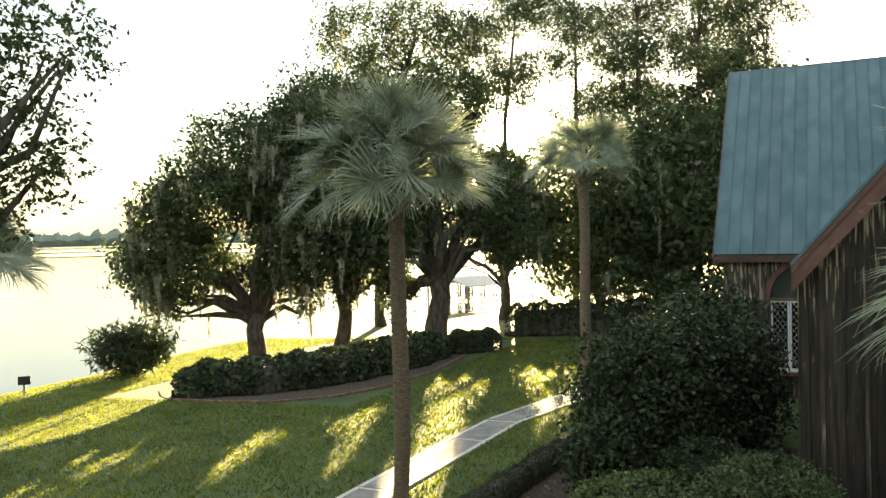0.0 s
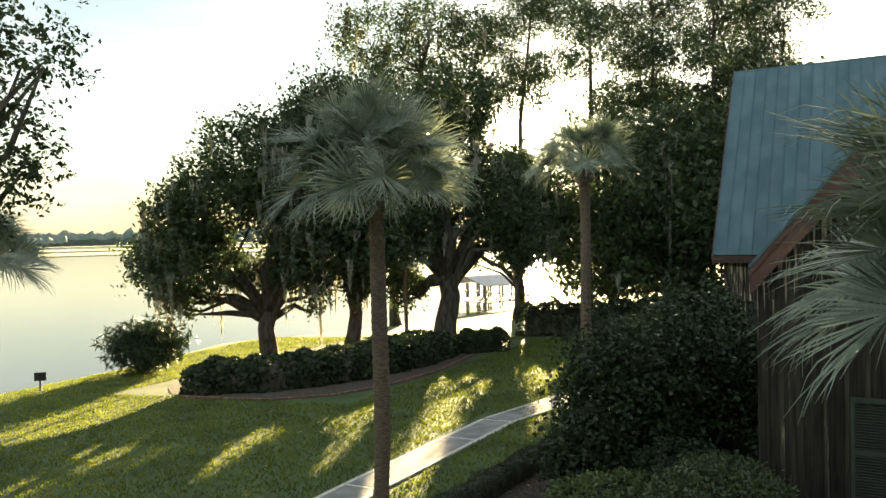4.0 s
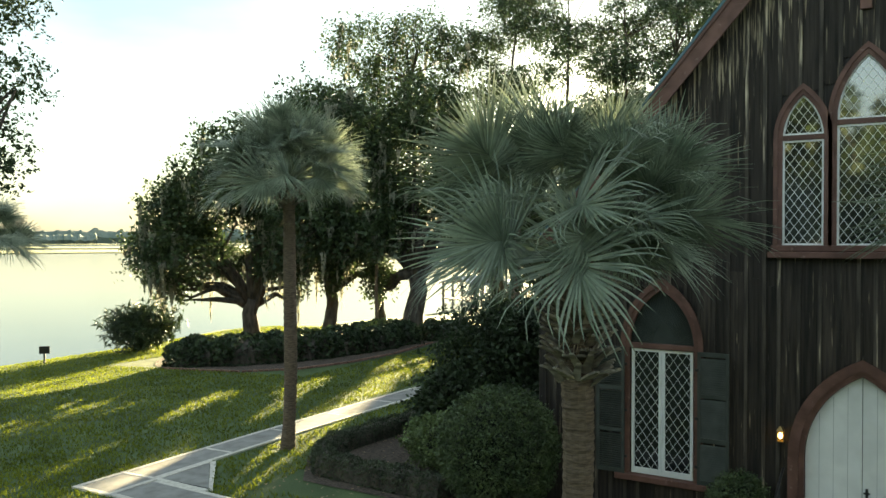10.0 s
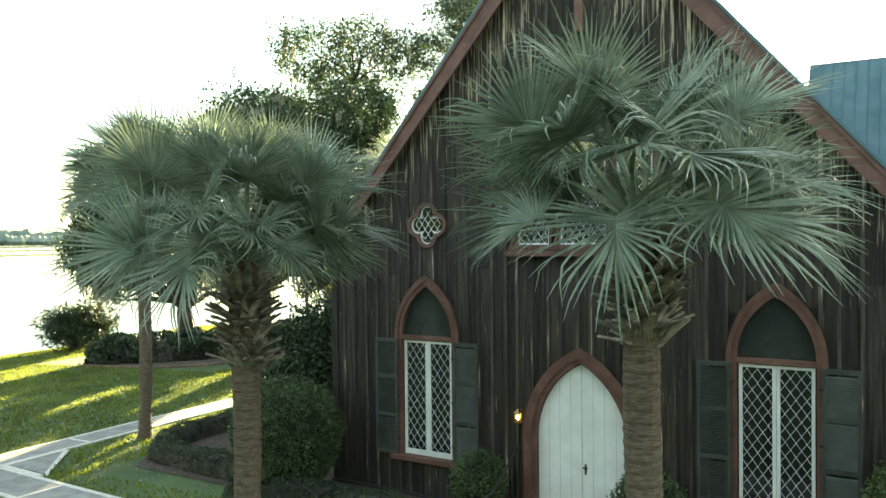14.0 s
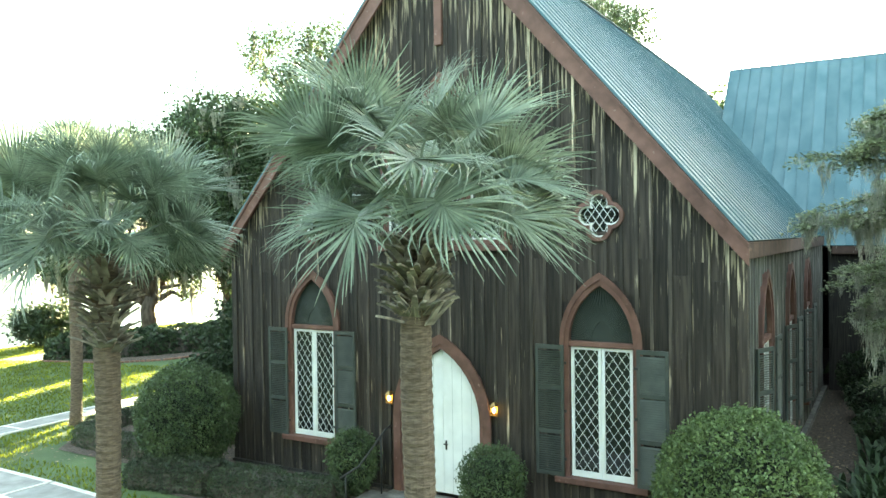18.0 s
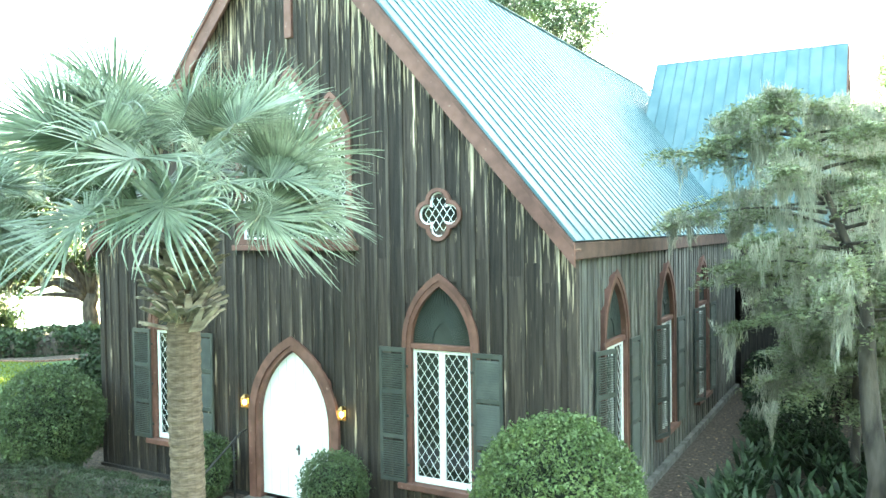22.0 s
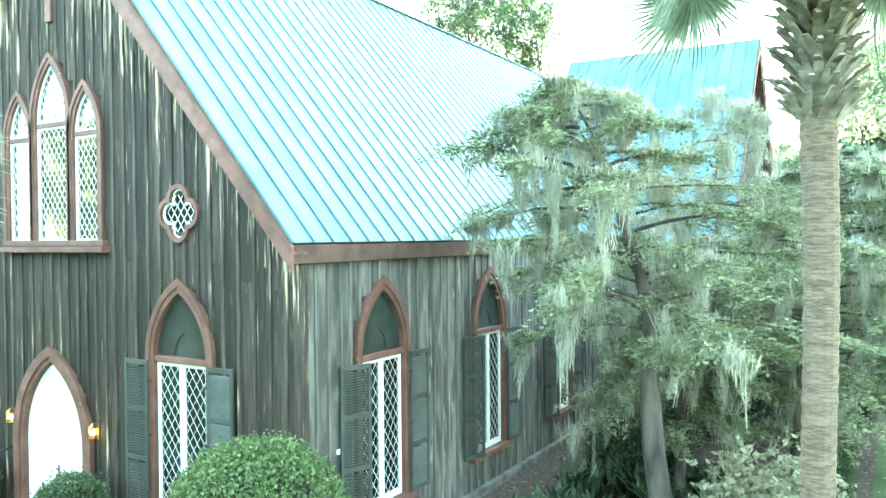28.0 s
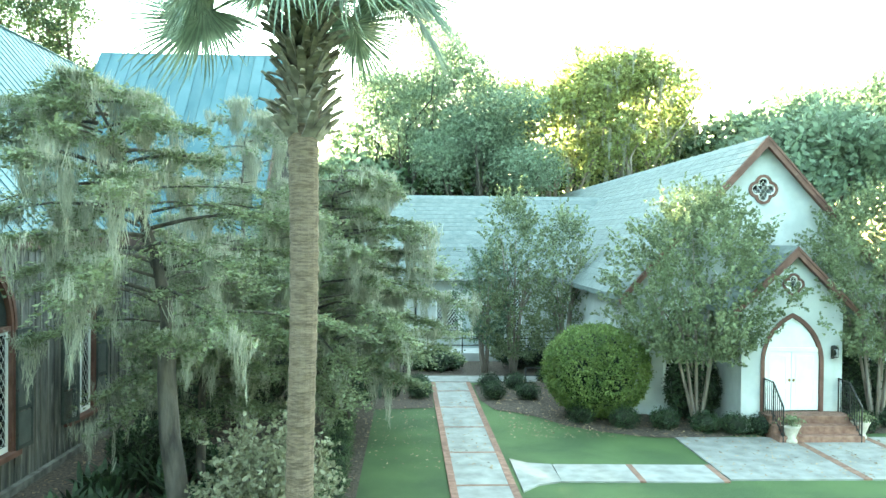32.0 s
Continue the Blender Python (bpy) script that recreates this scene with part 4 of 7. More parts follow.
def sprays(points, per, length, rng, droop=0.25, rise=0.0):
    """Leaves set along short twigs that reach outwards from each point."""
    n = len(points)
    a = rng.uniform(0, 2 * np.pi, n)
    d = np.stack([np.cos(a), np.sin(a), rng.uniform(-0.5, 0.5, n) + rise], 1)
    t = rng.uniform(0, 1, (n, per))
    out = points[:, None, :] + d[:, None, :] * (t * length)[:, :, None]
    out[:, :, 2] -= droop * length * t * t
    return (out + rng.normal(size=out.shape) * length * 0.07).reshape(-1, 3)


def moss_clump(tops, strands, length, width, rng, spread_by=0.12):
    """Ragged hanging clumps: thin wisps strung below one another, fewer towards the tip."""
    n = len(tops)
    per = 13
    long = length * rng.uniform(0.4, 1.25, (n, 1))
    off = rng.normal(size=(n, strands, 3)) * spread_by * np.array([1, 1, 0.35])
    ln = long * np.clip(1.1 - 0.55 * np.linalg.norm(off[..., :2], axis=-1) / spread_by * rng.uniform(0.4, 1.3, (n, strands)), 0.12, 1)
    t = rng.uniform(0, 1, (n, strands, per)) ** 1.15
    c = np.repeat(tops[:, None, None, :], strands, 1) + off[:, :, None, :] * np.where(np.arange(3) < 2, 1 - 0.72 * t[..., None], 1.0)
    c[..., 2] -= t * ln[:, :, None]
    c[..., :2] += rng.normal(size=(n, strands, per, 2)) * (0.035 * (1 - 0.7 * t))[..., None]
    c = c.reshape(-1, 3)
    m = len(c)
    d = np.stack([rng.normal(size=m) * 0.22, rng.normal(size=m) * 0.22, -np.ones(m)], 1)
    a = rng.uniform(0, np.pi, m)
    side = np.stack([np.cos(a), np.sin(a), 0 * a], 1) * (width * rng.uniform(0.4, 1.3, m))[:, None]
    half = (length * 0.14 * rng.uniform(0.6, 1.4, m))[:, None]
    return np.stack([c - d * half - side * 0.5, c - d * half * 0.3 + side, c + d * half, c + d * half * 0.2 - side], 1)


def limbs(base, crown, count, radius, rng, sides=7, fork=0.45, lean=(0, 0), reach_down=0.35, leader=False):
    """A trunk that divides and reaches into the crown's ellipsoids."""
    made = []
    def add(v, f):
        made.append((v, f))
    base = np.array(base, dtype=float)
    top_z = min(b[2] - b[5] * 0.3 for b in crown)
    mid = np.mean([b[:3] for b in crown], 0)
    h = max(1.0, (np.mean([b[2] for b in crown]) - base[2]) * fork)
    fork_p = base + np.array([lean[0], lean[1], h])
    pts = [base + (fork_p - base) * t + np.array([rng.normal() * 0.05 * radius * 6, rng.normal() * 0.05 * radius * 6, 0]) * (0 < t < 1) for t in (0, 0.08, 0.35, 0.7, 1)]
    add(*tube([tuple(p) for p in pts], [radius * 1.5, radius * 1.15, radius, radius * 0.9, radius * 0.85], sides + 3))
    if leader:
        high = max(crown, key=lambda b: b[2])
        tip = np.array(high[:3])
        pts += [fork_p + (tip - fork_p) * t + rng.normal(size=3) * 0.08 for t in (0.35, 0.7, 1)]
        add(*tube([tuple(p) for p in pts[4:]], [radius * 0.85, radius * 0.6, radius * 0.35, radius * 0.1], sides + 1))
    for i in range(count):
        b = crown[i % len(crown)]
        end = np.array(b[:3]) + rng.uniform(-0.6, 0.6, 3) * np.array(b[3:])
        a = pts[-1] * (w := rng.uniform(0.0, 1.0) ** reach_down) + pts[2] * (1 - w)
        if leader:
            flat = np.linalg.norm(end[:2] - base[:2])
            zs = [p[2] for p in pts]
            want = np.clip(end[2] - flat * rng.uniform(0.1, 0.45), zs[2], zs[-2])
            a = np.array([np.interp(want, zs, [p[k] for p in pts]) for k in range(3)])
        m1 = a + (end - a) * 0.4 + rng.normal(size=3) * 0.06 * np.linalg.norm(end - a)
        m1[2] += 0.1 * np.linalg.norm(end - a)
        m2 = a + (end - a) * 0.75 + rng.normal(size=3) * 0.05 * np.linalg.norm(end - a)
        r0 = radius * (rng.uniform(0.16, 0.36) if leader else rng.uniform(0.3, 0.6))
        add(*tube([tuple(a), tuple(m1), tuple(m2), tuple(end)], [r0, r0 * 0.7, r0 * 0.42, r0 * 0.15], sides))
    return made


def tree(name, base, crown, leaves, size, mat, label, category="tree", group="", radius=0.35, count=14, bark=BARK, moss=0, moss_len=1.2, moss_w=0.05, per=9, tuft=0.22, seed=1, fork=0.45, shell=0.5, rough=0.3, lean=(0, 0), spray=0.0, wide=0.5, leader=False, rise=0.0, wisp=0.12):
    rng = np.random.default_rng(seed)
    base = (base[0], base[1], ground_z(base[0], base[1]) - 0.08 if len(base) < 3 else base[2])
    t = thing(name, pose(*base), label, category, group)
    inv = -np.array(base)
    crown = [tuple(np.array(b[:3]) + inv) + tuple(b[3:]) for b in crown]
    for k, (v, f) in enumerate(limbs((0, 0, 0), crown, count, radius, rng, fork=fork, lean=lean, leader=leader)):
        part("limb" if k else "trunk", mesh_of("limb" if k else "trunk", v, f, bark, True), bark, t)
    pts = blob_points(crown, leaves // per, rng, shell, rough)
    c = sprays(pts, per, spray, rng, rise=rise) if spray else clustered(pts, per, tuft, rng)
    part("crown", quads("crown", leaf_quads(c, size, rng, wide=wide), mat), mat, t)
    if moss:
        p = blob_points(crown, max(8, moss // 22), rng, 0.6, 0.2)
        part("spanish_moss", quads("spanish_moss", np.concatenate([moss_clump(p[k::3], 7, moss_len * (0.5, 0.85, 1.3)[k], moss_w * 0.55, rng, wisp) for k in range(3)]), MOSS), MOSS, t, "grey hanging Spanish moss")
    return t


# ---- sabal palms ----
def frond_mesh(seed, reach=1.0, droop=1.0, folds=66, opened=128):
    """A fan leaf: a stalk along +x that bends into a rib; folded blades leave it on both sides, split and hang at their tips."""
    rng = np.random.default_rng(seed)
    stalk, rib = 1.22 * reach, 0.32 * reach
    def spine(q):
        return np.array([q - 0.07 * droop * q ** 3, 0.0, 0.12 * q - 0.1 * droop * q * q - 0.05 * droop * q ** 3])
    corners = []
    for k in range(5):
        a, b = stalk * k / 5, stalk * (k + 1) / 5
        w0, w1 = 0.034 * (1 - 0.11 * k), 0.034 * (1 - 0.11 * (k + 1))
        pa, pb = spine(a), spine(b)
        for sgn in (1, -1):
            corners.append([pa + [0, sgn * w0, 0], pb + [0, sgn * w1, 0], pb + [0, 0, -0.03], pa + [0, 0, -0.03]])
    steps = (0.0, 0.3, 0.5, 0.66, 0.82, 1.0)
    for i in range(folds):
        u = (i + 0.5) / folds * 2 - 1
        ang = math.copysign(abs(u) ** 0.92, u) * radians(opened)
        q = stalk + rib * (1 - abs(u)) ** 1.25
        root = spine(q)
        along = spine(q + 0.02) - spine(q - 0.02)
        along /= np.linalg.norm(along)
        up = np.cross(along, [0.0, 1.0, 0.0])
        up = -up if up[2] < 0 else up
        d = along * math.cos(ang) + np.array([0, math.sin(ang), 0]) + up * (0.34 * abs(math.sin(ang)) + rng.uniform(-0.07, 0.07))
        d /= np.linalg.norm(d)
        ln = (0.88 - 0.2 * u * u) * reach * rng.uniform(0.82, 1.12)
        kink = rng.uniform() < 0.3
        start, pull = rng.uniform(0.5, 0.75), droop * (rng.uniform(7.0, 14.0) if kink else rng.uniform(0.2, 1.4))
        p, prev = root.copy(), None
        for s0, s1 in zip((0.0,) + steps[:-1], steps):
            d = d + np.array([0, 0, -1.0]) * pull * max(0.0, s1 - start) * (s1 - s0) * 3.0
            d /= np.linalg.norm(d)
            p = p + d * ln * (s1 - s0)
            side = np.cross(d, up)
            side /= np.linalg.norm(side) + 1e-9
            w = reach * (0.003 + 0.0125 * min(1.0, s1 / 0.3)) * min(1.0, (1.03 - s1) / 0.62) + 0.001
            row = (p - side * w, p + up * 0.55 * w, p + side * w)
            if prev is not None:
                corners.append([prev[0], row[0], row[1], prev[1]])
                corners.append([prev[1], row[1], row[2], prev[2]])
            prev = row
    return np.array(corners, dtype=float)


FRONDS = [quads("frond", frond_mesh(k, 1.0, 0.45 + 0.12 * k), FROND) for k in range(9)]
DRY = quads("dry_frond", frond_mesh(9, 0.85, 2.2, 16, 40), DRY_FROND)
bm = bmesh.new()
for lean in (-1, 1):
    # the old leaf stalk splits into two stiff prongs
    ring = []
    for s, x, w, y in ((0, 0.03, 0.065, 0.0), (0.16, 0.042, 0.058, 0.012), (0.34, 0.085, 0.046, 0.025), (0.5, 0.115, 0.03, 0.05)):
        ring.append([bm.verts.new((lean * x + w * a, y + b, s)) for a, b in ((-1, 0.014), (1, 0.014), (0.8, -0.014), (-0.8, -0.014))])
    for lo, hi in zip(ring, ring[1:]):
        for q in range(4):
            bm.faces.new((lo[q], lo[(q + 1) % 4], hi[(q + 1) % 4], hi[q]))
    bm.faces.new(ring[-1])
bmesh.ops.recalc_face_normals(bm, faces=bm.faces)
BOOT_MESH = bpy.data.meshes.new("leaf_base")
bm.to_mesh(BOOT_MESH)
bm.free()
BOOT_MESH.materials.append(BOOT)


def palm(x, y, top, radius, scale, count, seed, boots, label, bend=(0, 0), boot_len=0.95, dry=3, below=0.0, sag=8):
    """A cabbage palm with its trunk's top at the height top."""
    rnd = random.Random(seed)
    z0 = ground_z(x, y) - 0.05
    p = thing("palm_tree", pose(x, y, z0), label, "palm tree", "cabbage palms")
    h = top - z0
    rings = 120
    pts, rad = [], []
    for i in range(rings + 1):
        s = i / rings
        pts.append((bend[0] * math.sin(s * math.pi) + 0.02 * math.sin(s * 9 + seed), bend[1] * math.sin(s * math.pi), h * s))
        rad.append(radius * (1.28 - 0.3 * min(1, s * 9) + 0.06 * math.sin(s * 5 + seed)) * (1 + (0.035, 0.0, -0.03)[i % 3]) * (1 + 0.02 * rnd.random()))
    v, f = tube(pts, rad, 14)
    part("trunk", mesh_of("trunk", v, f, PALM_BARK), PALM_BARK, p, "ringed grey-brown trunk")
    for k in range(boots):
        s = k / boots
        a = k * 2.399
        zz = h - below - boot_len * (1 - s)
        out = rnd.uniform(26, 66)
        a += rnd.uniform(-0.35, 0.35)
        zz += rnd.uniform(-0.06, 0.06)
        b = pose(0, 0, zz, 0, 0, math.degrees(a)) @ pose(0, radius * (0.86 + 0.2 * s), 0, -out, 0, rnd.uniform(-32, 32)) @ Matrix.Diagonal((1.0, 1.1, 0.52 + 0.36 * rnd.random(), 1))
        part("leaf_base", BOOT_MESH, BOOT, p, "", b)
    for k in range(count):
        s = (k + 0.5) / count
        a = math.degrees(k * 2.399) + rnd.uniform(-10, 10)
        rise = max(14 - sag, 76 - (62 + sag) * s ** 0.9 + rnd.uniform(-20, 16))
        m = pose(0, 0, h + 0.3 - 0.35 * s, 0, 0, a) @ pose(radius * 0.4, 0, 0, 0, -rise, 0) @ pose(0, 0, 0, rnd.uniform(-75, 75)) @ Matrix.Scale(scale * rnd.uniform(0.8, 1.14) * (0.76 + 0.28 * min(1, s * 2)), 4)
        me = FRONDS[min(8, int(s * 6.5 + 2.4 * rnd.random()))]
        part("frond", me, FROND, p, "", m)
    for k in range(dry):
        a = rnd.uniform(0, 360)
        m = pose(0, 0, h - 0.15, 0, 0, a) @ pose(radius * 0.5, 0, 0, 0, rnd.uniform(58, 80), 0) @ Matrix.Scale(scale * 0.62, 4)
        part("dry_frond", DRY, DRY_FROND, p, "drooping brown dead frond", m)
    return p


palm(-2.95, -5.7, 5.45, 0.205, 1.13, 46, 3, 64, "cabbage palm with a full green crown before the church front", boot_len=1.25, below=0.35, sag=3)
palm(2.66, -5.2, 5.8, 0.2, 1.16, 38, 5, 76, "cabbage palm with a boot-clad trunk before the church door", boot_len=1.15, below=0.12, sag=-2)
palm(12.62, 0.3, 8.75, 0.185, 1.08, 48, 9, 130, "tall cabbage palm with a pale ringed trunk by the garden", boot_len=1.95, dry=0, below=0.05, sag=18)
palm(-13.8, 1.08, 7.15, 0.17, 1.15, 54, 12, 24, "slender cabbage palm standing on the lawn", bend=(0.1, 0.0), boot_len=0.6, dry=2)
palm(-13.9, 15.8, 8.5, 0.21, 1.1, 32, 14, 20, "tall cabbage palm beside the concrete path", boot_len=0.6)
palm(-26.85, -0.15, 5.45, 0.22, 1.1, 34, 16, 20, "cabbage palm on the river lawn", boot_len=0.6)
palm(-26.6, 23.2, 4.6, 0.1, 0.8, 22, 18, 10, "small thin cabbage palm under the oaks", boot_len=0.4, dry=1)

# ---- live oaks, pines and woods by the river ----
tree("live_oak", (-33.2, 19.6), [(-33, 19, 10, 2.8, 4.0, 2.9), (-36.0, 16.2, 6.6, 2.0, 2.4, 2.6), (-31.5, 22, 8.5, 4, 4, 4.2), (-36.5, 17, 4.8, 3.3, 3.2, 1.9), (-30.5, 21.5, 6, 3.6, 3.6, 2.6), (-35, 17.5, 8.2, 2.6, 2.8, 2.3), (-34.6, 20.5, 4.1, 1.4, 1.4, 0.9), (-38.2, 17, 4.4, 1.4, 1.4, 1.0), (-31.2, 19.6, 4.1, 1.5, 1.6, 0.8), (-37.2, 17, 3.4, 1.4, 1.3, 0.6), (-30.6, 20.4, 2.9, 0.7, 0.7, 1.0), (-36.6, 16.6, 2.4, 0.8, 0.8, 0.6)], 52000, 0.265, OAK_LEAF,
     "broad dark live oak hung with Spanish moss", group="live oaks", radius=0.5, count=24, moss=5600, moss_len=2.1, seed=21, tuft=0.24)
tree("live_oak", (-30, 23), [(-30, 23.2, 12, 4.2, 4.2, 3.4), (-28.4, 24.4, 8, 3.4, 3.6, 3.2), (-27.6, 22.6, 5.6, 2.2, 2.2, 1.6), (-33, 25, 11, 4, 4, 3.4), (-30.8, 24.6, 4.3, 1.5, 1.5, 0.8), (-28.2, 25.6, 3.5, 0.9, 0.9, 0.8), (-29.2, 22.4, 3.4, 0.9, 0.9, 1.0)], 48000, 0.25, OAK_LEAF,
     "dark live oak with a dense rounded crown", group="live oaks", radius=0.42, count=18, moss=4200, moss_len=2.0, seed=22, tuft=0.24)
tree("live_oak", (-25.2, 25.4), [(-25.6, 25.6, 10.5, 2.9, 3.0, 3.2), (-23, 27.5, 8.2, 2.6, 3.0, 2.8), (-26.6, 25, 6.6, 2.0, 2.2, 1.8), (-24.5, 26, 13.5, 2.4, 2.6, 2.2), (-21.6, 28, 5.8, 2.2, 2.4, 1.9), (-27.2, 24.2, 3.2, 1.1, 1.1, 1.3)], 34000, 0.24, OAK_LEAF,
     "live oak with a massive trunk and a low level limb", group="live oaks", radius=0.62, count=20, moss=2000, moss_len=1.5, seed=23, tuft=0.22, fork=0.5)
tree("tall_tree", (-36, 37), [(-37, 36, 21, 3.2, 3.4, 2.6), (-33, 38.5, 22, 3.0, 3.0, 2.2), (-30.5, 39.5, 21, 2.2, 2.4, 2.0), (-36, 37, 16.5, 2.8, 3, 2.0), (-32.4, 39, 16.6, 2.2, 2.2, 1.5), (-39, 35, 16, 2.4, 2.4, 1.8), (-35, 37.5, 19, 2.4, 2.4, 1.5), (-33.5, 38, 13.6, 1.9, 1.9, 1.3), (-37.5, 36, 12.6, 1.8, 1.8, 1.2), (-31.4, 39, 18.6, 1.8, 1.8, 1.4)], 24000, 0.25, OAK_LEAF,
     "tall open-crowned tree against the bright sky", group="river trees", radius=0.34, count=22, moss=1100, moss_len=1.8, seed=24, fork=0.6, tuft=0.3, leader=True)
for i, (x, y, top, lean) in enumerate(((-22.6, 43, 27, 0.3), (-17.5, 45.5, 26, -0.5), (-13.6, 42, 23, 0.3), (-12, 47, 25, 0.4), (-19.6, 48, 24, 0.2), (-8.4, 44, 22, -0.3), (-29.4, 46, 27.5, 0.2))):
    r = random.Random(40 + i)
    crown = [(x + r.uniform(-2.6, 2.6), y + r.uniform(-2.4, 2.4), top - k * (1.05 if i == 6 else 1.7) - r.uniform(0, 1), r.uniform(1.7, 3.0), r.uniform(1.7, 2.8), r.uniform(0.7, 1.2)) for k in range(12)]
    if i == 6:
        del crown[11]
    crown = [b[:3] + ((b[3] * 1.2, b[4] * 1.2, b[5] * 1.2) if b[2] > 15 else b[3:]) for b in crown]
    tree("pine", (x, y), crown, 17000, 0.32, PINE_LEAF, "tall loblolly pine with flat layered boughs", group="pines", radius=0.22, count=18, seed=60 + i, fork=0.7, tuft=0.25, lean=(lean, 0), wide=0.3, leader=True)
for i, (x, y, s, top) in enumerate(((-14.5, 34, 4.4, 12.4), (-19.5, 38, 4.2, 12), (-9.5, 38, 5.0, 14), (-15, 43, 4.6, 14.5), (-3, 44, 5, 14), (-27, 40, 3.4, 11))):
    tree("live_oak", (x, y), [(x, y, top - s * 0.8, s, s, s * 0.8), (x + 2.2, y - 1.5, top - s * 1.3, s * 0.7, s * 0.7, s * 0.55), (x - 2.4, y + 1, top - s * 1.5, s * 0.75, s * 0.7, s * 0.6) if i < 5 else (x - 0.5, y + 1, 5.0, 0.9, 1.6, 1.7), (x - 4.3, y + 1, 5.2, 0.5, 1.2, 1.6), (x + 0.6, y - 1, top - s * 0.1, s * 0.55, s * 0.5, s * 0.4)] + ([(x - 1, y - 0.5, 3.6, 3.2, 2.6, 1.9), (x + 2.5, y, 3.2, 2.4, 2.2, 1.5)] if i < 2 else []), 12000, 0.4, OAK_LEAF,
         "dark leafy tree behind the church", group="live oaks", radius=0.38, count=14, moss=700, moss_len=1.6, seed=80 + i, tuft=0.35, fork=0.4)
# boughs of a tree beside the camera's start
tree("live_oak", (-19.2, -7.6), [(-16.1, -5.2, 9.2, 0.8, 0.8, 0.6), (-16.9, -5.5, 11.2, 1.4, 1.4, 1.1), (-17.0, -5.5, 7.7, 1.1, 1.1, 1.1), (-17.9, -6.4, 9.6, 1.8, 1.6, 1.8), (-18.1, -6.4, 13, 2, 2, 1.4), (-19.6, -8.6, 11, 2.6, 2.6, 2.4), (-17.6, -5.9, 6.6, 0.8, 0.8, 0.6)], 34000, 0.11, OAK_LEAF,
     "live oak with ragged leafy boughs over the lawn", group="live oaks", radius=0.3, count=22, seed=95, tuft=0.2, spray=0.5)

# palmetto clump and the long clipped bed under the oaks
def shrub(name, x, y, rx, ry, h, leaves, size, mat, label, category="shrub", group="", seed=1, core=True, z=None, rough=0.04, shell=0.9, spray=0.0, turn=0.0, squash=0.5, wide=0.55, tuft=0.05, stems=0):
    rng = np.random.default_rng(seed)
    g = ground_z(x, y) if z is None else z
    t = thing(name, pose(x, y, g, 0, 0, turn), label, category, group)
    mid = h * squash
    blob = [(0, 0, mid, rx, ry, h - mid)]
    pts = blob_points(blob, leaves // 4, rng, shell, rough)
    low = pts[:, 2] < mid
    pts[low, 2] = mid + (pts[low, 2] - mid) * mid / (h - mid) * 0.97
    c = sprays(pts, 4, spray, rng, 0.1) if spray else clustered(pts, 4, tuft, rng)
    c[:, 2] = np.maximum(c[:, 2], 0.01)
    part("leaves", quads("leaves", leaf_quads(c, size, rng, wide=wide), mat), mat, t)
    for k in range(stems):
        a, o = k * 2.4, rng.uniform(0.3, 0.8)
        v, f = tube([(0.1 * math.cos(a), 0.1 * math.sin(a), 0), (rx * o * 0.5 * math.cos(a), ry * o * 0.5 * math.sin(a), h * 0.45), (rx * o * math.cos(a), ry * o * math.sin(a), h * 0.85)], [0.025, 0.018, 0.008], 5)
        part("stem", mesh_of("stem", v, f, BARK, True), BARK, t)
    # solid core, coloured as the shade between the leaves
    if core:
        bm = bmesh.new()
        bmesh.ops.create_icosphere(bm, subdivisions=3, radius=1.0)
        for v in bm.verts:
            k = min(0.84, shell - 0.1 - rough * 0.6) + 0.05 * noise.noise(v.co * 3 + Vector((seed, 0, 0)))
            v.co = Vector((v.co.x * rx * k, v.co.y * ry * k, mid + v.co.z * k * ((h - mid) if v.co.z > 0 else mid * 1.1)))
        part("branch_mass", bm, SHADED_CORE, t)
    return t


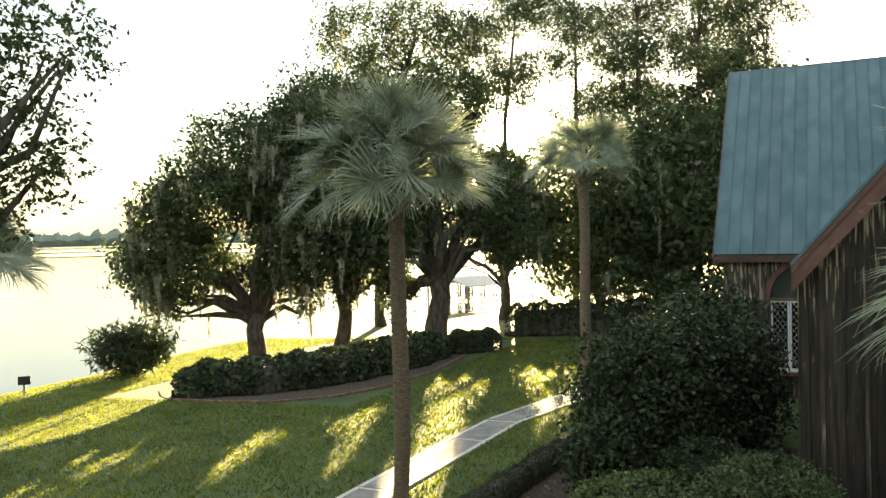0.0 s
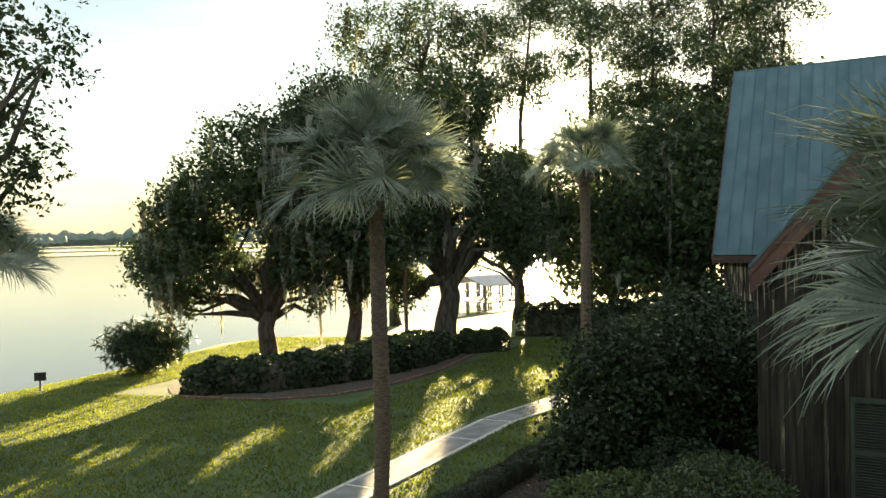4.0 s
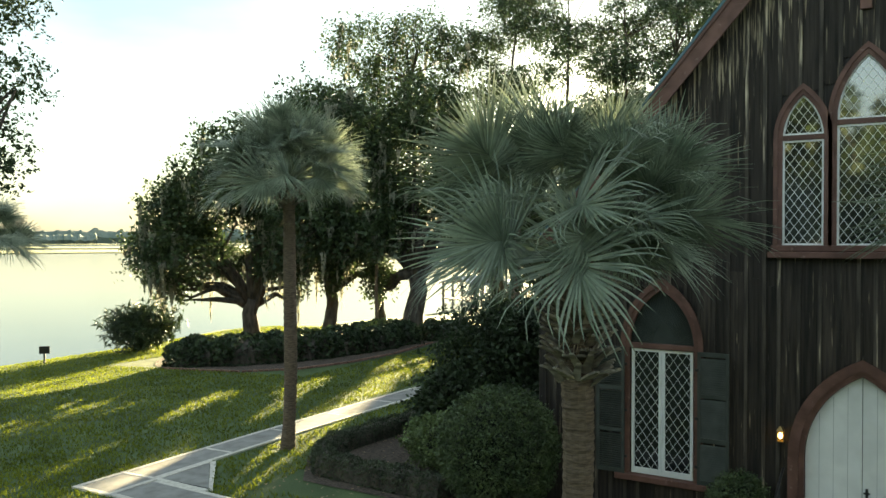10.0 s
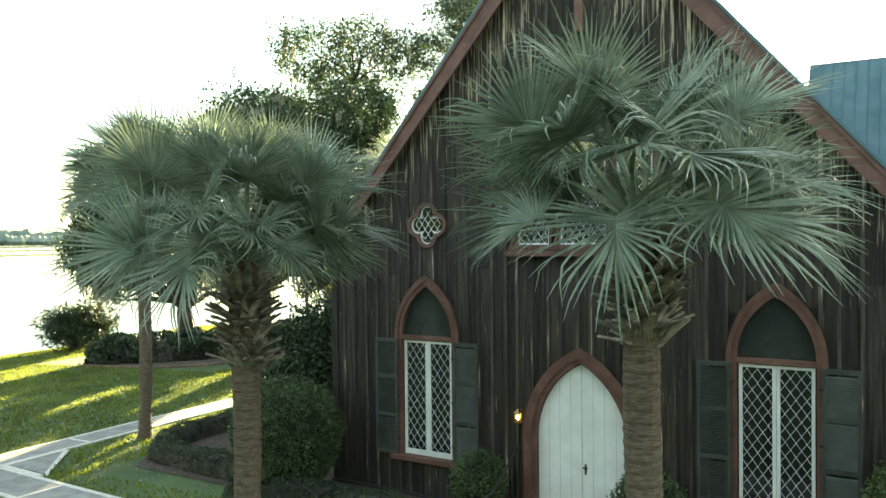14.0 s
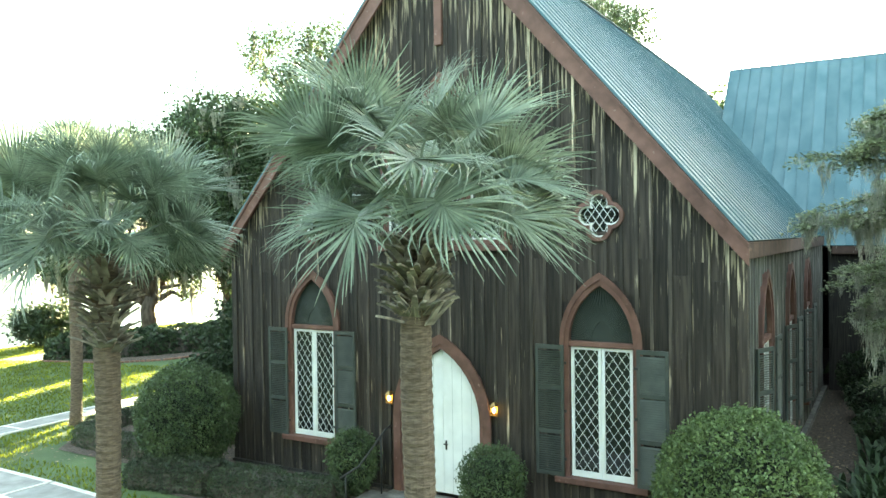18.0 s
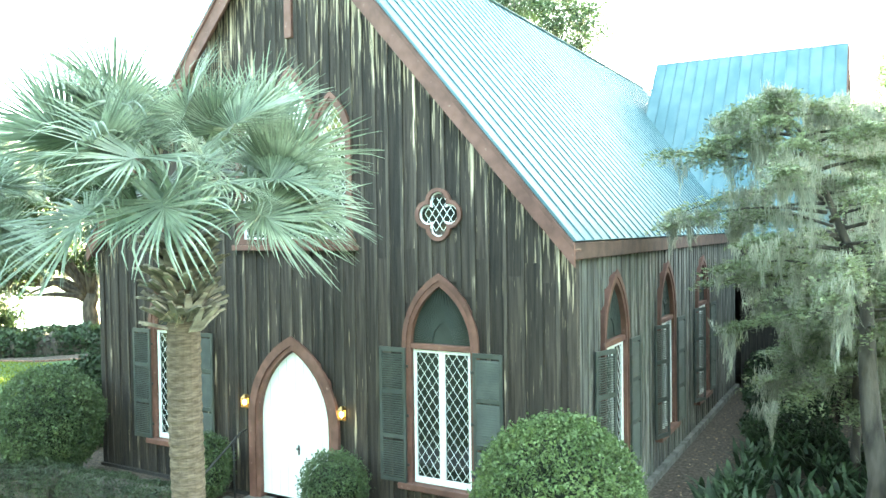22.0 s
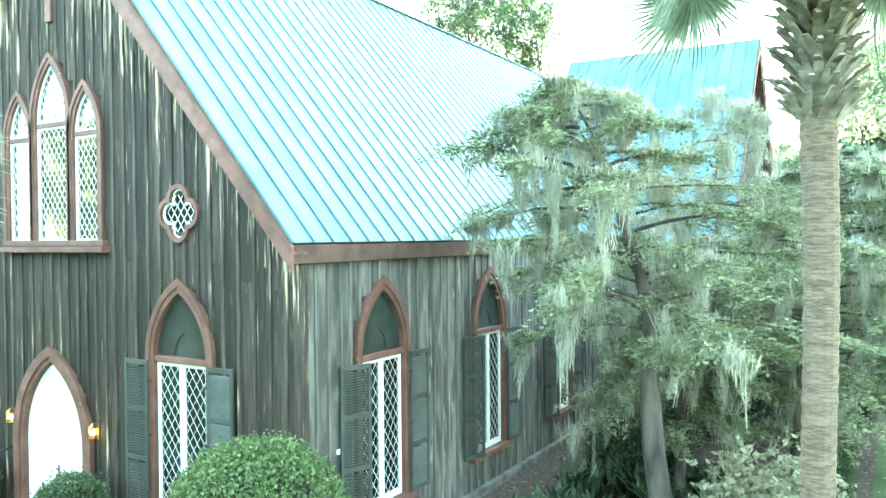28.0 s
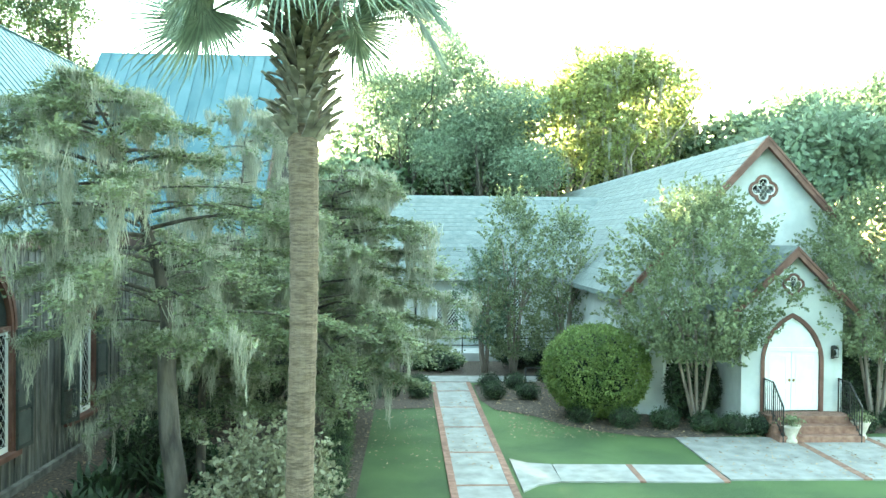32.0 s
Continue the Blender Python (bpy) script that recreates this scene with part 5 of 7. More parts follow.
def hedge(name, line, wide, high, leaves, size, mat, label, group="", seed=1):
    """A clipped hedge along a line, rounded on top."""
    rng = np.random.default_rng(seed)
    line = np.array(line, dtype=float)
    seg = np.linalg.norm(np.diff(line, axis=0), axis=1)
    cum = np.concatenate([[0], np.cumsum(seg)])
    x0, y0 = line.mean(0)
    z0 = ground_z(x0, y0)
    t = thing(name, pose(x0, y0, z0), label, "hedge", group)
    def at(s):
        x, y = np.interp(s, cum, line[:, 0]), np.interp(s, cum, line[:, 1])
        x2, y2 = np.interp(np.minimum(s + 0.1, cum[-1]), cum, line[:, 0]), np.interp(np.minimum(s + 0.1, cum[-1]), cum, line[:, 1])
        x1, y1 = np.interp(np.maximum(s - 0.1, 0), cum, line[:, 0]), np.interp(np.maximum(s - 0.1, 0), cum, line[:, 1])
        d = np.stack([x2 - x1, y2 - y1], -1)
        d /= np.linalg.norm(d, axis=-1)[..., None] + 1e-9
        return x - x0, y - y0, d
    s = rng.uniform(-wide * 0.3, cum[-1] + wide * 0.3, leaves)
    a = rng.uniform(-0.12 * np.pi, 1.12 * np.pi, leaves)
    sc = np.clip(s, 0, cum[-1])
    x, y, d = at(sc)
    lumps = 1 + 0.06 * np.sin(s * 3.1 + seed) + 0.05 * np.sin(s * 7.3)
    over = np.abs(s - sc) / (wide * 0.3 + 1e-9)
    across = np.sign(np.cos(a)) * np.abs(np.cos(a)) ** 0.6 * wide / 2 * lumps * (1 - 0.5 * over)
    up = np.maximum(0.02, np.abs(np.sin(a)) ** 0.6 * high * lumps * np.where(np.sin(a) > 0, 1, 0.1)) * (1 - 0.25 * over)
    gz = np.interp(x + x0, [-40, -34, -27, -20, -14, -10, -6, 40], [-1.0, -0.72, -0.32, -0.2, -0.03, 0.1, 0.25, 0.25]) - z0
    ends = (s - sc)
    c = np.stack([x - d[:, 1] * across + d[:, 0] * ends, y + d[:, 0] * across + d[:, 1] * ends, up + gz], 1) + rng.normal(size=(leaves, 3)) * 0.025
    part("leaves", quads("leaves", leaf_quads(c, size, rng, wide=0.6), mat), mat, t)
    n = max(6, int(cum[-1] / 0.4))
    ss = np.linspace(0, cum[-1], n)
    x, y, d = at(ss)
    verts, faces = [], []
    for i in range(n):
        g = ground_z(x[i] + x0, y[i] + y0) - z0
        for ac, u in ((-0.46, 0), (-0.44, 0.55), (-0.28, 0.84), (0.28, 0.84), (0.44, 0.55), (0.46, 0)):
            verts.append((x[i] - d[i, 1] * ac * wide, y[i] + d[i, 0] * ac * wide, u * high + g))
    for i in range(n - 1):
        for k in range(5):
            faces.append((i * 6 + k, i * 6 + k + 1, i * 6 + k + 7, i * 6 + k + 6))
    faces += [tuple(range(6)), tuple(range((n - 1) * 6, n * 6))[::-1]]
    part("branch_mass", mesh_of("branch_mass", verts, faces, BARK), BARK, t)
    return t


hedge("hedge", [(-29.6, 11.4), (-27, 12.8), (-25.5, 15), (-24.5, 19), (-24.6, 22.5)], 3.0, 1.25, 15000, 0.21, DARK_LEAF, "broad dark clipped azalea hedge under the oaks", "river hedges", 101)
hedge("hedge", [(-23.4, 24), (-22, 25.2)], 1.8, 1.1, 5000, 0.15, DARK_LEAF, "dark rounded shrub beside the oak trunk", "river hedges", 102)
hedge("hedge", [(-23, 31.5), (-19, 33), (-14, 35.5), (-9, 37)], 2.0, 1.9, 9000, 0.22, DARK_LEAF, "dark clipped hedge near the water", "river hedges", 103)
hedge("hedge", [(-11.9, 6.6), (-12.1, 4), (-12.35, 1.6), (-12.1, 0.5), (-11.3, -0.35), (-10, -0.55), (-7.7, -0.85)], 0.6, 0.5, 28000, 0.045, HEDGE, "low clipped box hedge curving round a bed", "box hedges", 104)
hedge("hedge", [(-6.55, -2.25), (-5.2, -1.95), (-4.6, -1.9)], 1.0, 0.6, 14000, 0.042, HEDGE, "clipped box hedge before the church front", "box hedges", 105)
hedge("hedge", [(-4.4, -1.85), (-3.2, -1.75), (-1.9, -1.6)], 1.0, 0.54, 14000, 0.042, HEDGE, "clipped box hedge before the church front", "box hedges", 106)

# clipped balls
shrub("topiary_ball", 5.95, -1.05, 1.3, 1.28, 2.64, 38000, 0.06, BOX_LEAF, "large clipped bright green box ball by the church corner", "topiary", "topiary balls", 111, squash=0.46)
shrub("topiary_ball", -6.3, -1.15, 1.17, 1.12, 2.5, 32000, 0.06, HOLLY, "large clipped green box ball by the church corner", "topiary", "topiary balls", 112, squash=0.52)
shrub("topiary_ball", 1.45, -0.72, 0.6, 0.58, 1.42, 10000, 0.05, HOLLY, "small clipped box ball beside the church door", "topiary", "topiary balls", 113, squash=0.55)
shrub("topiary_ball", -1.87, -0.66, 0.5, 0.5, 1.34, 9000, 0.05, HOLLY, "small clipped box ball beside the church door", "topiary", "topiary balls", 114, squash=0.55)
shrub("topiary_ball", 19.5, 13.3, 1.56, 1.5, 2.75, 34000, 0.075, DOME_LEAF, "large clipped bright green dome before the white hall", "topiary", "topiary balls", 115, squash=0.55)

# shrubs west of the church
shrub("camellia", -9.2, 4.6, 1.45, 1.6, 3.9, 20000, 0.13, DARK_LEAF, "tall dark glossy camellia beside the church", "shrub", "camellias", 121, spray=0.5, rough=0.45, shell=0.62)
shrub("camellia", -8.1, 6.4, 1.5, 1.6, 3.8, 18000, 0.13, DARK_LEAF, "tall dark glossy camellia beside the church", "shrub", "camellias", 122, spray=0.5, rough=0.45, shell=0.62)
shrub("camellia", -9.6, 2.6, 0.9, 0.9, 2.2, 7000, 0.13, DARK_LEAF, "dark glossy camellia bush", "shrub", "camellias", 123, spray=0.28, rough=0.3, shell=0.7)
shrub("round_shrub", -8.6, 1.3, 1.3, 1.2, 1.3, 12000, 0.08, BOX_LEAF, "loose mounded green shrub in the bed", "shrub", "bed shrubs", 124, rough=0.2)
shrub("round_shrub", -7.6, 2.6, 1.0, 1.0, 1.7, 9000, 0.08, DARK_LEAF, "loose mounded dark shrub by the wall", "shrub", "bed shrubs", 125, rough=0.2)
shrub("camellia", -8.6, 9.6, 1.8, 2.0, 4.4, 8000, 0.17, DARK_LEAF, "tall dark glossy camellia beside the church", "shrub", "camellias", 126, spray=0.3, rough=0.3, shell=0.7)
shrub("palmetto_clump", -38.4, 15.6, 2.2, 2.0, 2.8, 5200, 0.6, DARK_LEAF, "spiky palmetto clump at the river edge", "palmetto", "", 127, stems=8, core=False, shell=0.2, wide=0.12, rough=0.4, spray=0.3)

# ---- east garden ----
def boughed_tree(x, y, top, low, reach, boughs, seed, label, leaf, twigs=46, moss=330, radius=0.19, lean=(0.1, 0.2), bare_above=99.0):
    """A tree with one leading stem and level boughs, whose flat leafy twigs dip at the ends, hung with moss."""
    rng = np.random.default_rng(seed)
    z0 = ground_z(x, y) - 0.08
    t = thing("mossy_tree", pose(x, y, z0), label, "tree", "mossy garden trees")
    zs = np.linspace(0, (top - z0) * 0.95, 9)
    drift = 2.8 * (zs / zs[-1]) ** 2.8
    stem = np.stack([lean[0] * drift + rng.normal(size=9) * 0.05, lean[1] * drift + rng.normal(size=9) * 0.05, zs], 1)
    stem[0, :2] = 0
    v, f = tube([tuple(q) for q in stem], [radius * (1.35, 1.0, 0.92, 0.8, 0.62, 0.44, 0.28, 0.16, 0.06)[k] for k in range(9)], 9)
    part("trunk", mesh_of("trunk", v, f, BARK, True), BARK, t, "grey mossy trunk")
    leaves, hang = [], []
    for k in range(boughs):
        u = (k + 0.5) / boughs
        z = (low - z0) + (top - low) * 0.96 * u ** 0.9
        a = k * 2.399 + rng.normal() * 0.25
        ln = reach * (1.0 - 0.84 * max(0.0, u - 0.3) / 0.7) * rng.uniform(0.62, 1.12) * (0.75 + 0.5 * min(0.5, u))
        root = np.array([np.interp(z, zs, stem[:, 0]), np.interp(z, zs, stem[:, 1]), z - 0.3])
        way = np.array([math.cos(a), math.sin(a), 0.0])
        side = np.array([-way[1], way[0], 0.0])
        lift, dip, bow = rng.uniform(0.1, 0.42), rng.uniform(0.15, 0.42), rng.normal() * 0.16
        def at(s):
            return root + way * ln * s + side * bow * ln * s * s + np.array([0, 0, ln * (lift * s - dip * s * s)])
        r0 = radius * rng.uniform(0.11, 0.24)
        v, f = tube([tuple(at(s)) for s in (0, 0.25, 0.5, 0.75, 1.0)], [r0, r0 * 0.8, r0 * 0.58, r0 * 0.36, r0 * 0.12], 6)
        part("limb", mesh_of("limb", v, f, BARK, True), BARK, t)
        bare = z + z0 > bare_above
        for q in range(int(twigs * (1.12 - 0.45 * u))):
            s = 0.22 + 0.78 * rng.uniform() ** 0.7
            p0 = at(s)
            turn = rng.uniform(0.3, 1.25) * (1 if q % 2 else -1) * (1.25 - 0.75 * s)
            d = way * math.cos(turn) + side * math.sin(turn)
            d[2] = rng.normal() * 0.14
            tl = rng.uniform(0.35, 0.85) * (1.2 - 0.4 * s)
            m = 3 if bare else 22
            w = rng.uniform(0.1, 1, m)[:, None]
            c = p0 + d * tl * w + np.array([0, 0, -1.0]) * 0.3 * tl * w * w + rng.normal(size=(m, 3)) * np.array([0.045, 0.045, 0.03])
            ld = d + rng.normal(size=(m, 3)) * np.array([0.75, 0.75, 0.3])
            ld /= np.linalg.norm(ld, axis=1)[:, None]
            ls = np.cross(ld, np.array([0, 0, 1.0]) + rng.normal(size=(m, 3)) * 0.45)
            ls /= np.linalg.norm(ls, axis=1)[:, None]
            size = leaf * rng.uniform(0.6, 1.3, m)[:, None]
            leaves.append(np.stack([c - ld * size / 2, c + ls * size * 0.24, c + ld * size / 2, c - ls * size * 0.24], 1))
            hang.append(p0 + d * tl * rng.uniform(0, 0.8) - np.array([0, 0, 0.04]))
    part("crown", quads("crown", np.concatenate(leaves), FRESH_LEAF), FRESH_LEAF, t, "pale olive fern-like foliage")
    hang = np.array(hang)[rng.permutation(len(hang))[:moss]]
    part("spanish_moss", quads("spanish_moss", np.concatenate([moss_clump(hang[k::3], 14, (0.45, 0.8, 1.25)[k], 0.0075, rng, 0.15) for k in range(3)]), MOSS), MOSS, t, "grey hanging Spanish moss")


boughed_tree(10.1, 3.5, 8.7, 3.9, 3.8, 54, 131, "small spreading tree with level boughs, draped in Spanish moss", 0.082, lean=(-0.6, 0.1), moss=175, twigs=58)
boughed_tree(11.6, 8.6, 7.6, 2.6, 4.5, 64, 132, "leafy spreading garden tree hung with Spanish moss", 0.092, radius=0.16, lean=(0.3, 0.0), moss=230, twigs=60)
boughed_tree(12.2, 12.2, 5.6, 1.8, 2.7, 40, 135, "low leafy garden tree in the shade of its neighbours", 0.1, radius=0.1, lean=(0.1, 0.1), moss=90)
boughed_tree(9.2, 12.0, 9.8, 3.0, 3.2, 42, 133, "tall shaded tree with bare moss-hung top", 0.13, moss=230, radius=0.11, bare_above=6.2)
boughed_tree(9.7, 6.6, 6.0, 2.0, 2.5, 44, 134, "low leafy garden tree in the shade of its neighbours", 0.09, radius=0.1, lean=(0.2, 0.1), moss=110)
for i, (x, y, rx, h) in enumerate(((8.2, 8.6, 1.1, 0.95), (7.9, 11.2, 1.1, 1.3), (9.4, 14.2, 1.4, 2.4), (7.4, 14.4, 1.0, 1.6), (11.4, 15.8, 1.5, 3.0))):
    shrub("round_shrub", x, y, rx, rx * 0.9, h, 5000, 0.09, DARK_LEAF, "mounded dark green shrub by the nave wall", "shrub", "garden shrubs", 141 + i, rough=0.12)
shrub("pale_shrub", 11.75, 2.9, 1.05, 1.0, 2.3, 12000, 0.095, PALE_LEAF, "loose shrub with pale broad leaves", "shrub", "", 150, core=False, shell=0.3, spray=0.2, rough=0.3, stems=9)
for i in range(8):
    shrub("box_ball", 12.5 - 0.06 * i, 4.1 + 1.18 * i, 0.34, 0.33, 0.44, 3000, 0.034, HOLLY, "small clipped box ball in a row along the bed", "topiary", "row of box balls", 160 + i)
for i, (x, y, r) in enumerate(((14.3, 16.0, 0.46), (14.3, 16.75, 0.44), (14.28, 17.5, 0.44), (16.72, 15.8, 0.5), (17.85, 15.8, 0.48), (16.74, 17.5, 0.48), (17.65, 17.5, 0.48), (19.0, 18.8, 0.5), (21.1, 11.9, 0.5), (22.1, 11.5, 0.48), (22.85, 11.3, 0.48), (23.6, 11.2, 0.5), (26.6, 11.6, 0.5), (27.6, 12, 0.55), (18.9, 12.6, 0.5), (20.0, 12.0, 0.5))):
    shrub("box_ball", x, y, r * 0.78, r * 0.75, r * 1.15, 1700, 0.05, DARK_LEAF, "small clipped dark box ball in the mulch", "topiary", "bed box balls", 180 + i)
shrub("round_shrub", 22.3, 13.0, 0.8, 0.7, 1.9, 5000, 0.08, DARK_LEAF, "dark shrub against the white hall", "shrub", "hall shrubs", 201)
shrub("round_shrub", 27.3, 12.9, 1.0, 0.7, 2.1, 6000, 0.08, DARK_LEAF, "dark clipped shrub beside the porch", "shrub", "hall shrubs", 202)


def strap_leaves(x, y, r, n, seed):
    """A tuft of long arching strap leaves."""
    rng = np.random.default_rng(seed)
    t = thing("cast_iron_plant", pose(x, y, ground_z(x, y)), "clump of dark glossy arching strap leaves", "plant", "strap-leaved plants")
    corners = []
    for _ in range(n):
        a, ln = rng.uniform(0, 2 * np.pi), rng.uniform(0.5, 0.85)
        root = np.array([rng.normal() * r * 0.5, rng.normal() * r * 0.5, 0])
        d, side = np.array([math.cos(a), math.sin(a), 0]), np.array([-math.sin(a), math.cos(a), 0])
        out = rng.uniform(0.25, 0.7)
        prev = None
        for s in (0, 0.35, 0.65, 0.85, 1.0):
            p = root + d * ln * out * s ** 1.4 + np.array([0, 0, ln * (s - 0.55 * out * s ** 2.6)])
            w = 0.055 * math.sin(math.pi * (0.1 + 0.88 * s)) + 0.003
            q = (p - side * w, p + side * w)
            if prev:
                corners.append([prev[0], prev[1], q[1], q[0]])
            prev = q
    part("leaves", quads("leaves", np.array(corners), DARK_LEAF), DARK_LEAF, t)


rnd = random.Random(9)
for i in range(78):
    x, y = rnd.uniform(7.5, 12.0), rnd.uniform(-0.6, 8.2)
    if math.hypot(x - 10.1, y - 3.5) < 0.5 or math.hypot(x - 12.62, y - 0.3) < 0.5:
        x += 0.9
    strap_leaves(min(x, 12.0), y, 0.35, 34, 300 + i)

for i, (x, y) in enumerate(((12.6, 15.6), (13.3, 16.1), (12.3, 16.6), (13.1, 17.2))):
    strap_leaves(x, y, 0.3, 26, 390 + i)
shrub("round_shrub", 14.9, 21.4, 1.2, 0.7, 0.75, 3500, 0.1, DARK_LEAF, "low dark shrub in the bed before the wing", "shrub", "garden shrubs", 203, rough=0.2)
shrub("round_shrub", 19.2, 22.0, 1.6, 0.8, 0.9, 3500, 0.1, DARK_LEAF, "low dark shrub in the bed before the wing", "shrub", "garden shrubs", 204, rough=0.2)
handrail = thing("handrail", pose(18.2, 18.72, ground_z(18.2, 18.72)), "black iron handrail along the far walk", "railing")
for z in (0.28, 0.56):
    v, f = tube([(0, 0, z), (3.3, 0, z)], [0.022] * 2, 8)
    part("rail", mesh_of("rail", v, f, IRON, True), IRON, handrail)
for k in range(4):
    v, f = tube([(1.1 * k, 0, -0.02), (1.1 * k, 0, 0.56)], [0.024] * 2, 8)
    part("post", mesh_of("post", v, f, IRON, True), IRON, handrail)

# crape myrtles before the white hall
def crape_myrtle(x, y, wide, top, low, shoots, mat, seed):
    """Several smooth stems that spread into a crown of upright leafy shoots."""
    rng = np.random.default_rng(seed)
    t = thing("crape_myrtle", pose(x, y, ground_z(x, y) - 0.05), "multi-stemmed crape myrtle with upright leafy shoots", "tree", "crape myrtles")
    u = rng.uniform(0, 1, shoots) ** 1.25
    r = wide * np.interp(u, [0, 0.15, 0.45, 0.75, 1.0], [0.5, 0.85, 1.0, 0.72, 0.22]) * rng.uniform(0.12, 1, shoots) ** 0.5
    a = rng.uniform(0, 2 * np.pi, shoots)
    r *= 1 + 0.2 * np.sin(3 * a + seed) + 0.12 * np.sin(5 * a + 9 * u)
    root = np.stack([r * np.cos(a), r * np.sin(a), low + (top - low) * 0.9 * u], 1)
    way = np.stack([np.cos(a) * r / wide * 0.9, np.sin(a) * r / wide * 0.9, rng.uniform(0.25, 1.1, shoots)], 1) + rng.normal(size=(shoots, 3)) * 0.22
    way /= np.linalg.norm(way, axis=1)[:, None]
    ln = rng.uniform(0.4, 0.95, shoots) * (0.75 + 0.45 * u)
    per = 30
    q = rng.uniform(0, 1, (shoots, per))
    c = root[:, None] + way[:, None] * (ln[:, None] * q)[..., None] + rng.normal(size=(shoots, per, 3)) * (0.085 * (1.12 - q))[..., None]
    c[..., 2] -= 0.12 * (q * q) * (1 - way[:, None, 2])
    c = c.reshape(-1, 3)
    part("crown", quads("crown", leaf_quads(c, 0.105, rng, aim=np.repeat(way, per, 0) * 0.6, wide=0.55), mat), mat, t)
    for k in range(7):
        b = k * 2 * math.pi / 7 + rng.normal() * 0.2
        o, h = wide * rng.uniform(0.3, 0.62), low + (top - low) * rng.uniform(0.45, 0.75)
        d = np.array([math.cos(b), math.sin(b), 0])
        line = [d * 0.07, d * (0.1 + o * 0.12) + [0, 0, h * 0.2], d * o * 0.42 + [0, 0, h * 0.5], d * o * 0.75 + [0, 0, h * 0.78], d * o + [0, 0, h]]
        v, f = tube([tuple(p) for p in line], [0.06, 0.05, 0.038, 0.024, 0.008], 7)
        part("stem", mesh_of("stem", v, f, PALE_BARK, True), PALE_BARK, t)
        for sg in (-1, 1):
            p = np.array(line[2]) * (1 - 0.3) + np.array(line[3]) * 0.3
            e = p + np.array([math.cos(b + sg * 0.9), math.sin(b + sg * 0.9), 0]) * wide * 0.4 + [0, 0, h * 0.22]
            v, f = tube([tuple(p), tuple((p + e) / 2 + [0, 0, 0.06]), tuple(e)], [0.026, 0.018, 0.006], 6)
            part("limb", mesh_of("limb", v, f, PALE_BARK, True), PALE_BARK, t)


crape_myrtle(22.2, 12.3, 2.6, 6.8, 2.0, 1150, FRESH_LEAF, 221)
crape_myrtle(27.3, 12.1, 2.35, 6.8, 2.1, 1000, FRESH_LEAF, 222)
crape_myrtle(18.0, 20.6, 1.4, 7.5, 0.7, 480, FRESH_LEAF, 223)
crape_myrtle(20.0, 20.7, 1.3, 6.8, 0.7, 400, FRESH_LEAF, 224)
crape_myrtle(16.9, 20.8, 0.95, 5.0, 1.2, 240, WOOD_LEAF, 225)

# woods behind
woods = random.Random(17)
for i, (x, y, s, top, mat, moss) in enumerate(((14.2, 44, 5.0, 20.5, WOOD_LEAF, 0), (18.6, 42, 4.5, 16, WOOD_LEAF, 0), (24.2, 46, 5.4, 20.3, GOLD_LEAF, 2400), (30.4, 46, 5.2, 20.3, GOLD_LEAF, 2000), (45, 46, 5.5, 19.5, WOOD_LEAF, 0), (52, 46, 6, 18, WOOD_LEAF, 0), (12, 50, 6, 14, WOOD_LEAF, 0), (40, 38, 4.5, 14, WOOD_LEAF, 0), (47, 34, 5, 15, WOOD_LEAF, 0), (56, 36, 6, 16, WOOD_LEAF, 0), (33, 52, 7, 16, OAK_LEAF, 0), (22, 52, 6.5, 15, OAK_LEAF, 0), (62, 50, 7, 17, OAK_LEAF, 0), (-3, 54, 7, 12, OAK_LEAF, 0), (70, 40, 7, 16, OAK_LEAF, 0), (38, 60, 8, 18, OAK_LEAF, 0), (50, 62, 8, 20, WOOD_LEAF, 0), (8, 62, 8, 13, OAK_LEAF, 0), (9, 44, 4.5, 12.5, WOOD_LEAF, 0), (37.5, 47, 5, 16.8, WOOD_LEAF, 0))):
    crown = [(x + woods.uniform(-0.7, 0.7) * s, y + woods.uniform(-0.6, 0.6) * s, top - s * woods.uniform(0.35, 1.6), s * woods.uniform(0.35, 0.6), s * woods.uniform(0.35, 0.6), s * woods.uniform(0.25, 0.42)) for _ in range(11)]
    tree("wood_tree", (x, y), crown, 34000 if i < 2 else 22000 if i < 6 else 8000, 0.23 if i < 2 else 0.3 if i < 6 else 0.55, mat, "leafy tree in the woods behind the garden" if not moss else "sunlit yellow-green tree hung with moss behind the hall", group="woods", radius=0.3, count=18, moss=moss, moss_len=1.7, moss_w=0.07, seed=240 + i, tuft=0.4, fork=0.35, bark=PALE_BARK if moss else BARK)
for i in range(17):
    x, y, top = -72 + 8.6 * i + woods.uniform(-1.5, 1.5), -50 + woods.uniform(-3, 3), woods.uniform(17, 21.5)
    crown = [(x + woods.uniform(-4.5, 4.5), y + woods.uniform(-2.5, 2.5), top * woods.uniform(0.28, 0.86), woods.uniform(2.6, 4.2), woods.uniform(2.0, 3.4), woods.uniform(2.4, 3.8)) for _ in range(11)]
    tree("wood_tree", (x, y), crown, 4200, 1.35, OAK_LEAF, "dark leafy tree closing the lawn to the south", group="south woods", radius=0.4, count=10, seed=400 + i, tuft=0.6, fork=0.35)
rng = np.random.default_rng(77)
# the tall clumps at y = 43 are added, mostly unseen, to block low sun
under = blob_points([(x, 50 + 6 * math.sin(x * 0.2), 3.0, 5, 4, 3.6) for x in range(-6, 80, 7)] + [(x, 43, 5.4, 4, 2.5, 5.6) for x in range(-2, 20, 4)], 30000, rng, 0.4, 0.3)
under[:, 2] = np.maximum(under[:, 2], 0.25)
